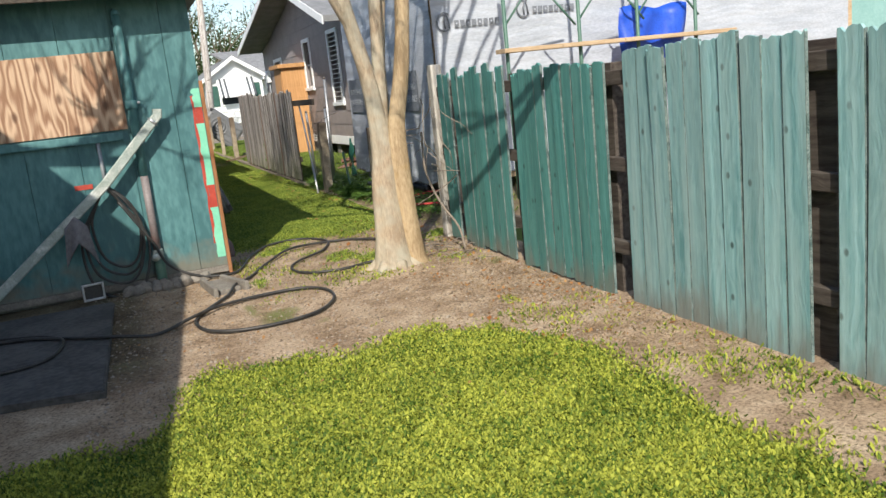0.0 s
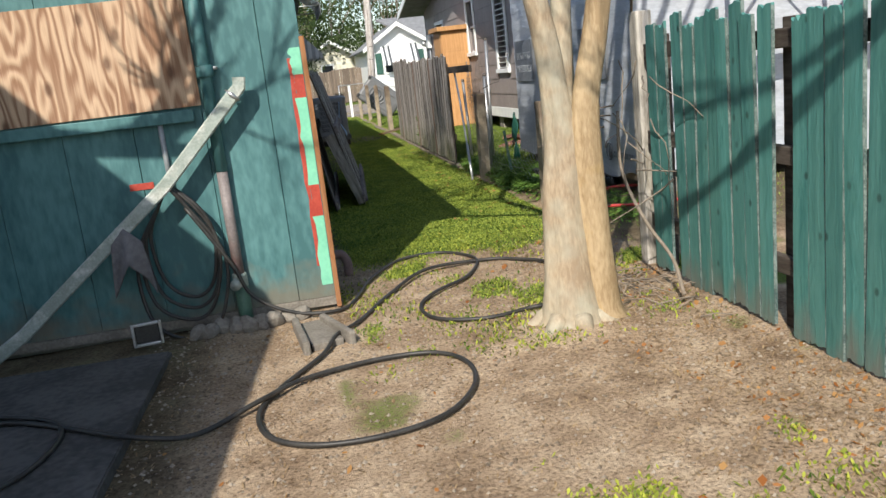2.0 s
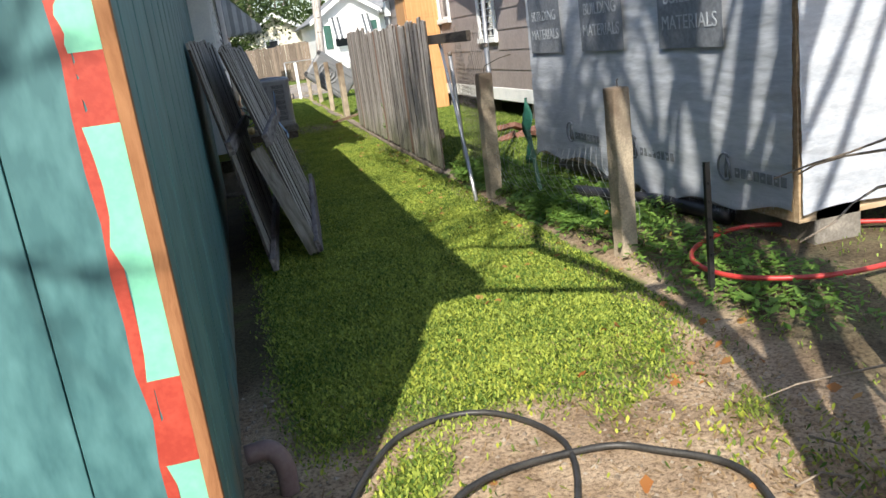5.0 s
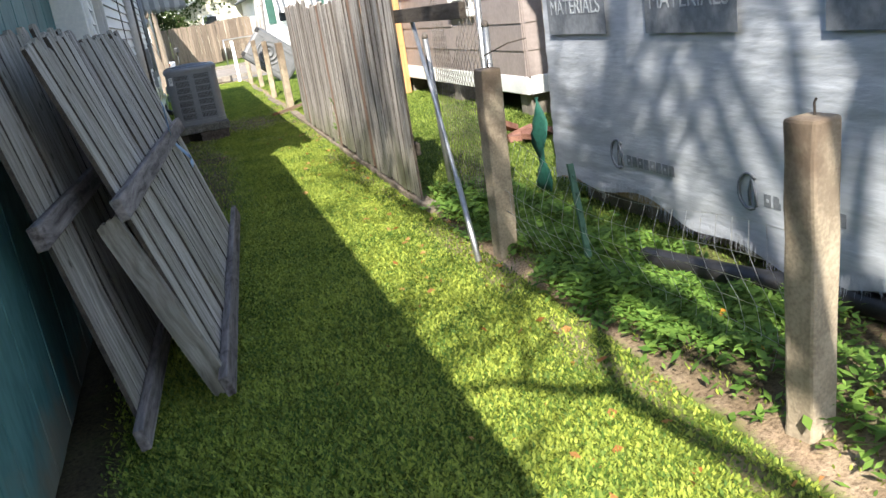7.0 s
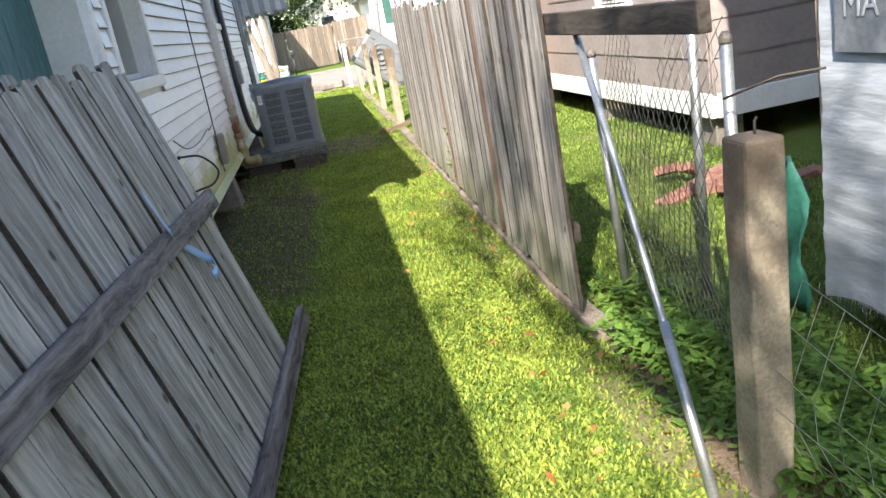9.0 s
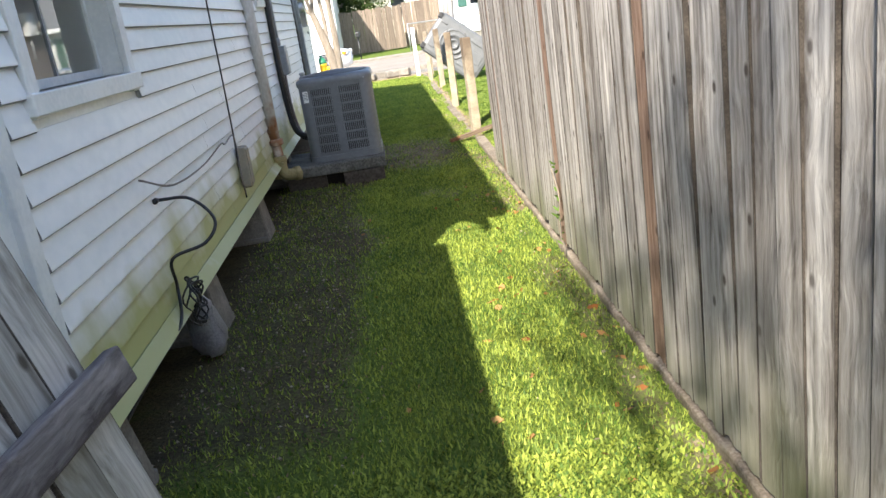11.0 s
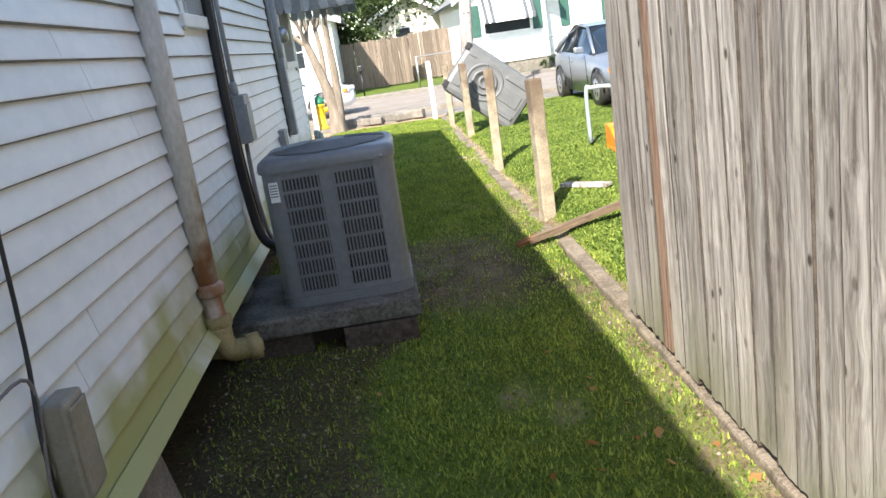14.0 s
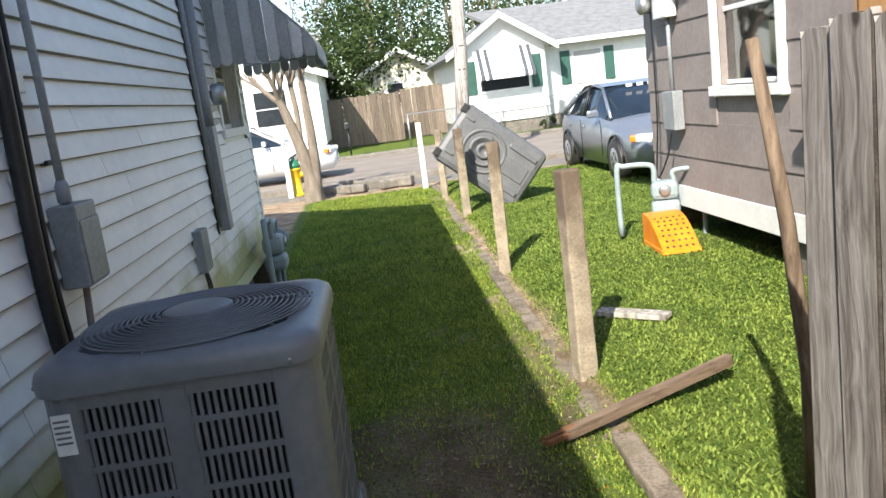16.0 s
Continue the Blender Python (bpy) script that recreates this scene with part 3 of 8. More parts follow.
def build_ground():
    xs = np.concatenate([[-900, -200, -60, -20, -8, -5], np.arange(-3, 9.01, 0.1), [12, 18, 30, 60, 200, 900]])
    ys = np.concatenate([[-900, -200, -60, -20, -8, -3], np.arange(0, 34.01, 0.1), [34.6, 35.5, 40, 44.4, 45, 48, 52, 60, 100, 300, 1200]])
    gx, gy = np.meshgrid(xs, ys)
    gz = ground_z(gx, gy)
    verts = np.stack([gx.ravel(), gy.ravel(), gz.ravel()], 1)
    nx, ny = len(xs), len(ys)
    i = (np.arange(ny - 1)[:, None] * nx + np.arange(nx - 1)[None, :]).ravel()
    faces = np.stack([i, i + 1, i + 1 + nx, i + nx], 1)
    me = bpy.data.meshes.new("ground")
    me.from_pydata(verts.tolist(), [], faces.tolist())
    at = me.attributes.new("turf", "FLOAT", "POINT")
    at.data.foreach_set("value", np.clip(turf(gx, gy), 0, 1).ravel().astype(np.float32))
    damp = smooth(2.25, 1.8, gx + 0.15 * wobble(gx, gy, 1.2, 4)) * smooth(14.3, 15.2, gy) * smooth(23.5, 21.5, gy) + smooth(1.75, 1.3, gx) * smooth(8.6, 9.6, gy) * smooth(15.5, 14.8, gy) + 0.8 * smooth(0.25, -0.05, gx) * smooth(4.6, 5.2, gy) + 0.8 * smooth(3.0, 3.25, gx + 0.1 * wobble(gx, gy, 1.4, 2.0)) * smooth(7.4, 8.2, gy) * smooth(14.5, 13.0, gy)
    damp = damp + 0.75 * smooth(1.3, 0.6, np.hypot((gx - 2.45) / 0.8, (gy - 21.7) / 1.5) + 0.15 * wobble(gx, gy, 1.0, 0.7))
    damp = damp + 0.5 * smooth(0.4, 0.12, np.abs(gx - kerb_x(gy) + 0.12)) * smooth(12.5, 13.5, gy) * smooth(26.0, 23.0, gy)
    at = me.attributes.new("damp", "FLOAT", "POINT")
    at.data.foreach_set("value", np.clip(damp, 0, 1).ravel().astype(np.float32))
    me.polygons.foreach_set("use_smooth", [True] * len(me.polygons))
    m = bpy.data.materials.new("soil_and_sward")
    m.use_nodes = True
    n, ln = m.node_tree.nodes, m.node_tree.links
    out = n["Principled BSDF"]
    geo = n.new("ShaderNodeNewGeometry")
    att = n.new("ShaderNodeAttribute"); att.attribute_name = "turf"
    nz = n.new("ShaderNodeTexNoise"); nz.inputs["Scale"].default_value = 3.0; nz.inputs["Detail"].default_value = 8; nz.inputs["Roughness"].default_value = 0.65
    fz = n.new("ShaderNodeTexNoise"); fz.inputs["Scale"].default_value = 55.0; fz.inputs["Detail"].default_value = 6; fz.inputs["Roughness"].default_value = 0.7
    gr = n.new("ShaderNodeTexVoronoi"); gr.inputs["Scale"].default_value = 38.0
    for q in (nz, fz, gr):
        ln.new(geo.outputs["Position"], q.inputs["Vector"])
    def ramp(src, stops):
        r = n.new("ShaderNodeValToRGB")
        e = r.color_ramp.elements
        e[0].position, e[0].color = stops[0][0], (*stops[0][1], 1)
        e[1].position, e[1].color = stops[-1][0], (*stops[-1][1], 1)
        for p, c in stops[1:-1]:
            q = e.new(p); q.color = (*c, 1)
        ln.new(src, r.inputs[0])
        return r.outputs[0]
    soil = ramp(nz.outputs[0], [(0.3, (0.18, 0.122, 0.078)), (0.5, (0.36, 0.272, 0.19)), (0.7, (0.52, 0.42, 0.31))])
    grit = ramp(fz.outputs[0], [(0.32, (0.28, 0.24, 0.2)), (0.5, (0.98, 0.96, 0.93)), (0.72, (1.5, 1.45, 1.35))])
    mul = n.new("ShaderNodeMix"); mul.data_type, mul.blend_type = "RGBA", "MULTIPLY"; mul.inputs[0].default_value = 0.9
    ln.new(soil, mul.inputs[6]); ln.new(grit, mul.inputs[7])
    dat = n.new("ShaderNodeAttribute"); dat.attribute_name = "damp"
    moss = ramp(nz.outputs[0], [(0.3, (0.045, 0.036, 0.024)), (0.55, (0.085, 0.075, 0.042)), (0.72, (0.075, 0.095, 0.03))])
    mm2 = n.new("ShaderNodeMix"); mm2.data_type, mm2.blend_type = "RGBA", "MULTIPLY"; mm2.inputs[0].default_value = 0.9
    ln.new(moss, mm2.inputs[6]); ln.new(grit, mm2.inputs[7])
    wet = n.new("ShaderNodeMix"); wet.data_type = "RGBA"
    ln.new(dat.outputs["Fac"], wet.inputs[0]); ln.new(mul.outputs[2], wet.inputs[6]); ln.new(mm2.outputs[2], wet.inputs[7])
    sward = ramp(fz.outputs[0], [(0.3, (0.05, 0.075, 0.014)), (0.5, (0.10, 0.145, 0.026)), (0.75, (0.19, 0.235, 0.05))])
    t1 = n.new("ShaderNodeMath"); t1.operation = "MULTIPLY_ADD"; t1.inputs[1].default_value = 0.9
    ln.new(fz.outputs[0], t1.inputs[0]); ln.new(att.outputs["Fac"], t1.inputs[2])
    t2 = n.new("ShaderNodeMapRange"); t2.inputs[1].default_value, t2.inputs[2].default_value = 0.75, 1.05
    ln.new(t1.outputs[0], t2.inputs[0])
    mix = n.new("ShaderNodeMix"); mix.data_type = "RGBA"
    ln.new(t2.outputs[0], mix.inputs[0]); ln.new(wet.outputs[2], mix.inputs[6]); ln.new(sward, mix.inputs[7])
    ln.new(mix.outputs[2], out.inputs["Base Color"])
    out.inputs["Roughness"].default_value = 0.95
    out.inputs["Specular IOR Level"].default_value = 0.15
    bp = n.new("ShaderNodeBump"); bp.inputs["Strength"].default_value = 0.7; bp.inputs["Distance"].default_value = 0.02
    hs = n.new("ShaderNodeMath"); hs.operation = "ADD"
    ln.new(fz.outputs[0], hs.inputs[0]); ln.new(nz.outputs[0], hs.inputs[1])
    ln.new(hs.outputs[0], bp.inputs["Height"]); ln.new(bp.outputs[0], out.inputs["Normal"])
    me.materials.append(m)
    tagged(new("ground", me), "bare trodden soil and short green lawn", "ground", kind="structure")


build_ground()

# ---- large structure ----


def kerb_run():
    t = thing("kerb", kerb_x(8.6), 8.6, 0, "low broken concrete boundary kerb along the grass lane", "kerb", kind="structure")
    y = 8.6
    k = 0
    while y < 33:
        n = min(2.4 + (k * 37 % 7) * 0.1 if y < 20 else 1.1 + (k * 29 % 7) * 0.13, 33.2 - y)
        top = (0.045 if 13.3 < y < 20 else (0.035 - 0.02 * (k % 3) if y > 20 else -0.008)) + (k % 3) * 0.006
        bm = box(bmesh.new(), -0.055, 0, -0.05, 0.055, n - 0.012, top, 0.014)
        bmesh.ops.subdivide_edges(bm, edges=[e for e in bm.edges if abs(e.verts[0].co.y - e.verts[1].co.y) > 0.5], cuts=int(n * 9))
        for v in bm.verts:
            q = v.co + Vector((k * 3.1, y, 0))
            v.co += Vector((noise.noise(q * 7) * 0.012, 0, min(0.0, noise.noise(q * 4 + Vector((5, 0, 0)))) * 0.04 if v.co.z > 0 else 0))
        part("kerb_block", bm, KERBCON, t, m=pose(kerb_x(y) - kerb_x(8.6) + (0.035 if 13.5 < y < 20.3 else 0.0), y - 8.6, 0, 0, 0, -1.03 + 0.7 * math.sin(k * 2.2) * (y > 20)))
        y += n
        k += 1


kerb_run()


def slab():
    bm = bmesh.new()
    vs = [(-3.2, 5.2), (-0.73, 4.81), (-0.205, 4.69), (-0.13, 6.72), (-0.12, 6.95), (-3.2, 7.0)]
    lo = [bm.verts.new((x, y, -0.05)) for x, y in vs]
    hi = [bm.verts.new((x, y, 0.045)) for x, y in vs]
    bm.faces.new(hi)
    for i in range(len(vs)):
        j = (i + 1) % len(vs)
        bm.faces.new((lo[i], lo[j], hi[j], hi[i]))
    bmesh.ops.bevel(bm, geom=[e for e in bm.edges if all(v.co.z > 0 for v in e.verts)], offset=0.012, segments=2, affect="EDGES")
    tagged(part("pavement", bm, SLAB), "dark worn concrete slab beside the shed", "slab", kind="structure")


slab()


def shed():
    """The teal shed: front wall at y = 7.42 facing the yard, side wall along the lane, low roof."""
    s = thing("shed", 0.87, 7.42, 0, "teal painted timber shed with a boarded-up window", "shed")
    # front: wide grooved sheets, each its own board
    x, k = 0.0, 0
    widths = (0.24, 0.40, 0.41, 0.40, 0.41, 0.40, 0.41, 0.40, 0.41, 0.40)
    for w in widths:
        bm = box(bmesh.new(), x - w + 0.0018, 0.0 + (k % 3) * 0.0012, 0.09, x - 0.0018, 0.03, 2.62, 0.002)
        part("wall_board", bm, TEAL_SHED, s)
        x -= w
        k += 1
    boxed("front_wall", (x, 0.031, 0.0, -0.02, 0.12, 2.62), TEAL_SHED, s)
    boxed("sill_beam", (x, -0.012, 0.03, -0.005, 0.06, 0.088), CONCRETE, s)
    # side wall along the lane
    side = pose(0, 0, 0, 0, 0, 0.5)
    y, k = 0.0, 0
    while y < 7.4:
        w = 0.2 if k % 2 else 0.21
        bm = box(bmesh.new(), -0.03, y + 0.125 + 0.003, 0.06, (k % 2) * 0.002, y + 0.125 + w - 0.003, 2.6, 0.003)
        part("side_board", bm, TEAL_SHED, s, m=side)
        y += w
        k += 1
    boxed("side_wall", (-0.12, 0.121, 0.0, -0.031, 7.5, 2.6), TEAL_SHED, s, m=side)
    boxed("rear_wall", (x, 7.35, 0, -0.3, 7.45, 2.6), TEAL_SHED, s)
    boxed("far_wall", (x - 0.1, 0.0, 0, x, 7.45, 2.6), TEAL_SHED, s)
    # roof: low slab, eaves over the front and the lane
    bm = bmesh.new()
    low = [(x - 0.3, -0.28, 2.46), (0.14, -0.28, 2.46), (0.27, 7.45, 2.46), (x - 0.3, 7.45, 2.46)]
    a = [bm.verts.new(v) for v in low]
    b = [bm.verts.new((v[0], v[1], v[2] + 0.12 + (0.35 if v[0] < -1 else 0))) for v in low]
    bm.faces.new(a)
    bm.faces.new(b)
    for i in range(4):
        bm.faces.new((a[i], a[(i + 1) % 4], b[(i + 1) % 4], b[i]))
    part("roof", bm, ROOFING, s, "dark low-pitched roof")
    boxed("fascia", (x - 0.3, -0.305, 2.40, 0.14, -0.283, 2.56), DARK_WOOD, s)
    # trim: ledge under the board, corner primer, lath
    boxed("window_ledge", (-1.95, -0.045, 1.295, -0.685, -0.002, 1.365), TEAL_SHED, s, bevel=0.005)
    rng = random.Random(4)
    bands = [(0.17, 0.62, MINT), (0.62, 0.82, REDPAINT), (0.82, 1.36, MINT), (1.36, 1.5, REDPAINT), (1.5, 1.66, MINT)]
    for z0, z1, mt in bands:
        bm = bmesh.new()
        n = 9
        l = [bm.verts.new((-0.075 + rng.uniform(-0.012, 0.012), -0.004, z0 + (z1 - z0) * i / n)) for i in range(n + 1)]
        r = [bm.verts.new((-0.012, -0.004, z0 + (z1 - z0) * i / n)) for i in range(n + 1)]
        for i in range(n):
            bm.faces.new((l[i], r[i], r[i + 1], l[i + 1]))
        solid(bm, 0.003)
        part("primer_band" if mt is MINT else "red_band", bm, mt, s)
    bm = bmesh.new()
    l = [bm.verts.new((-0.092 + rng.uniform(-0.01, 0.006), -0.0022, 0.3 + 1.3 * i / 12)) for i in range(13)]
    r = [bm.verts.new((-0.07, -0.0022, 0.3 + 1.3 * i / 12)) for i in range(13)]
    for i in range(12):
        bm.faces.new((l[i], r[i], r[i + 1], l[i + 1]))
    solid(bm, 0.002)
    part("red_band", bm, REDPAINT, s)
    boxed("red_mark", (-1.13, -0.004, 0.925, -0.99, 0.0, 0.965), REDPAINT, s, bevel=0.001)
    boxed("corner_lath", (-0.008, -0.035, 0.02, 0.022, -0.004, 1.72), RAW_WOOD, s, "bare brown corner lath", bevel=0.002)
    return s


shed()


def plywood():
    bm = bmesh.new()
    box(bm, -1.5, -0.022, 0, 0, -0.004, 0.64, 0.003)
    ob = part("plywood_board", bm, PLYWOOD, m=pose(0.235, 7.42, 1.383, 0, -0.6, 0))
    tagged(ob, "bare grained plywood board screwed over the shed window", "board")


plywood()


def siding_house():
    """White lap-sided house on piers along the lane."""
    h = thing("house", 1.02, 14.93, 0, "white lap-sided house raised on concrete piers", "house", rz=-0.69)
    L, Z0, Z1 = 11.75, 0.47, 3.2
    wins = [(0.36, 1.37, 1.48, 2.62), (5.95, 6.58, 1.90, 2.62), (10.45, 11.45, 1.58, 2.45)]
    walled("wall", L, Z0 + 0.03, Z1, 0.13, wins, WHITE, h)
    walled("rear_wall", 4.0, Z0 + 0.03, Z1, 0.13, [], WHITE, h, m=pose(-0.002, 0.002, 0, 0, 0, 90))
    boxed("far_wall", (-7.0, L - 0.13, Z0, -0.131, L, Z1), WHITE, h, bevel=0)
    boxed("back_wall", (-7.1, 0.0, Z0, -7.0, L, Z1), WHITE, h, bevel=0)
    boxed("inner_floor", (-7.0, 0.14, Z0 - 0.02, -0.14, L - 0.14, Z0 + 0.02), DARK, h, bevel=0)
    # laps
    lap = 0.1053
    rng = random.Random(7)
    cache = {}

    def lap_mesh(n):
        key = round(n, 2)
        if key not in cache:
            v = [(0.0, 0, 0.0), (0.019, 0, 0.0), (0.0255, 0, 0.0055), (0.0255, 0, 0.012), (0.005, 0, lap + 0.006), (0.0, 0, lap + 0.006)]
            v += [(p, key, r) for p, q, r in v]
            me = mesh_of("siding_board", v, [(0, 1, 2, 3, 4, 5), (11, 10, 9, 8, 7, 6)] + [(k, k + 6, (k + 1) % 6 + 6, (k + 1) % 6) for k in range(6)], SIDING)
            # underside, chamfer and ends take the grey that paints in the lap's shade
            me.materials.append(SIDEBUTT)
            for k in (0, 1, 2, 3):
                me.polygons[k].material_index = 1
            cache[key] = me
        return cache[key]

    z = 0.4091
    while z < Z1 - 0.02:
        spans = [(0.075, L - 0.075)]
        for y0, y1, w0, w1 in wins:
            if z + lap > w0 - 0.06 and z < w1 + 0.06:
                spans = [s for a, b in spans for s in ((a, min(b, y0 - 0.09)), (max(a, y1 + 0.09), b)) if s[1] - s[0] > 0.06]
        for a, b in spans:
            y = a
            while y < b - 0.01:
                n = min(b - y, 2.4 + rng.random() * 1.4)
                if b - y - n < 0.4:
                    n = b - y
                n = math.floor(n * 100) / 100 if n > 0.02 else 0.02
                piece("siding_board", lap_mesh(n), h, pose(0.001, y + 0.001, z))
                y += n + 0.002
        z += lap
    z = 0.4091
    while z < Z1 - 0.02:
        piece("siding_board", lap_mesh(3.0), h, pose(-0.05 - 3.0, 0.0, z, 0, 0, -90))
        z += lap
    # corner boards and skirt
    boxed("corner_board", (-0.05, -0.025, Z0 - 0.02, 0.024, 0.07, Z1), WHITE, h)
    boxed("corner_board", (-0.05, L - 0.07, Z0 - 0.02, 0.024, L + 0.02, Z1), WHITE, h)
    bm = bmesh.new()
    v = [bm.verts.new(c) for c in ((0.022, 0, Z0 - 0.055), (0.022, L, Z0 - 0.055), (0.07, L, Z0 - 0.115), (0.07, 0, Z0 - 0.115))]
    bm.faces.new(v)
    solid(bm, 0.02)
    part("skirt_board", bm, SIDING, h, "flared mossy skirt board")
    boxed("floor_beam", (-0.2, 0.05, Z0 - 0.2, -0.06, L - 0.05, Z0 - 0.03), DARK_WOOD, h)
    # windows
    for y0, y1, w0, w1 in wins:
        bm = bmesh.new()
        t = 0.085
        for d in ((y0 - t, y0, w0 - t, w1 + t), (y1, y1 + t, w0 - t, w1 + t), (y0, y1, w1, w1 + t)):
            box(bm, 0.002, d[0], d[2], 0.03, d[1], d[3], 0.004)
        for d in ((y0, y0 + 0.012, w0, w1), (y1 - 0.012, y1, w0, w1)):
            box(bm, -0.125, d[0], d[2], 0.0, d[1], d[3])
        w = part("window", bm, WHITE, h, "white framed sash window with dark panes")
        boxed("window_sill", (-0.1, y0 - t - 0.02, w0 - 0.075, 0.045, y1 + t + 0.02, w0), WHITE, w)
        bm = bmesh.new()
        f = 0.035
        zm = (w0 + w1) / 2
        for d in ((y0 + 0.013, y0 + f, w0, w1), (y1 - f, y1 - 0.013, w0, w1), (y0 + f, y1 - f, w0, w0 + f), (y0 + f, y1 - f, zm - f / 2, zm + f / 2), (y0 + f, y1 - f, w1 - f, w1)):
            box(bm, -0.11, d[0], d[2], -0.085, d[1], d[3])
        part("sash", bm, WHITE, w)
        boxed("muntin", (-0.108, (y0 + y1) / 2 - 0.008, w0 + f, -0.092, (y0 + y1) / 2 + 0.008, w1 - f), PIPEGREY, w, bevel=0)
        for c, d in ((w0 + f, zm - f / 2), (zm + f / 2, w1 - f)):
            boxed("pane", (-0.101, y0 + f, c, -0.097, y1 - f, d), GLASS, w, bevel=0)
    # roof with eaves
    bm = bmesh.new()
    prof = [(0.30, Z1 - 0.02), (0.30, Z1 + 0.13), (-3.5, Z1 + 1.75), (-7.4, Z1 + 0.13), (-7.4, Z1 - 0.02)]
    ends = [[bm.verts.new((a, yy, c)) for a, c in prof] for yy in (-0.28, L + 0.3)]
    bm.faces.new(ends[0])
    bm.faces.new(ends[1])
    for i in range(5):
        j = (i + 1) % 5
        bm.faces.new((ends[0][i], ends[0][j], ends[1][j], ends[1][i]))
    part("roof", bm, ROOFING, h, "grey shingle gable roof")
    # piers
    for y in (0.2, 1.92, 3.93, 6.1, 8.25, 10.4, 11.5):
        bm = bmesh.new()
        made = bmesh.ops.create_cone(bm, cap_ends=True, segments=4, radius1=0.24, radius2=0.165, depth=0.40)["verts"]
        bmesh.ops.rotate(bm, verts=made, cent=(0, 0, 0), matrix=Matrix.Rotation(math.pi / 4, 3, "Z"))
        bmesh.ops.bevel(bm, geom=bm.edges[:], offset=0.01, segments=1, affect="EDGES")
        part("pier", bm, CONCRETE, h, m=pose(-0.11, y, 0.2))
        boxed("pier_foot", (-0.27, y - 0.19, -0.02, 0.055, y + 0.19, 0.04), CONCRETE, h, bevel=0.012)
    # added near-black sheet behind the piers, standing in for underfloor shade
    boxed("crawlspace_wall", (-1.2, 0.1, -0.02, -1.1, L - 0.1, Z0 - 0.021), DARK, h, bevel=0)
    return h


siding_house()


def neighbour_house():
    """The house behind and to the left, which shades the slab and the shed's foot."""
    h = thing("rear_house", -1.93, -1.2, 0, "plain mauve-grey house behind the yard", "house", rz=-6.5)
    walled("wall", 5.4, 0, 2.75, 0.15, [], GREYSIDE, h)
    boxed("front_wall", (-6, 5.25, 0, -0.151, 5.4, 2.75), GREYSIDE, h, bevel=0)
    boxed("back_wall", (-6, 0, 0, -0.151, 0.15, 2.75), GREYSIDE, h, bevel=0)
    boxed("far_wall", (-6.15, 0, 0, -6, 5.4, 2.75), GREYSIDE, h, bevel=0)
    bm = bmesh.new()
    prof = [(0.36, 2.74), (0.36, 2.86), (-3.07, 6.6), (-6.5, 2.86), (-6.5, 2.74)]
    ends = [[bm.verts.new((a, yy, c)) for a, c in prof] for yy in (-0.3, 5.64)]
    bm.faces.new(ends[0])
    bm.faces.new(ends[1])
    for i in range(5):
        j = (i + 1) % 5
        bm.faces.new((ends[0][i], ends[0][j], ends[1][j], ends[1][i]))
    part("roof", bm, ROOFING, h)


neighbour_house()


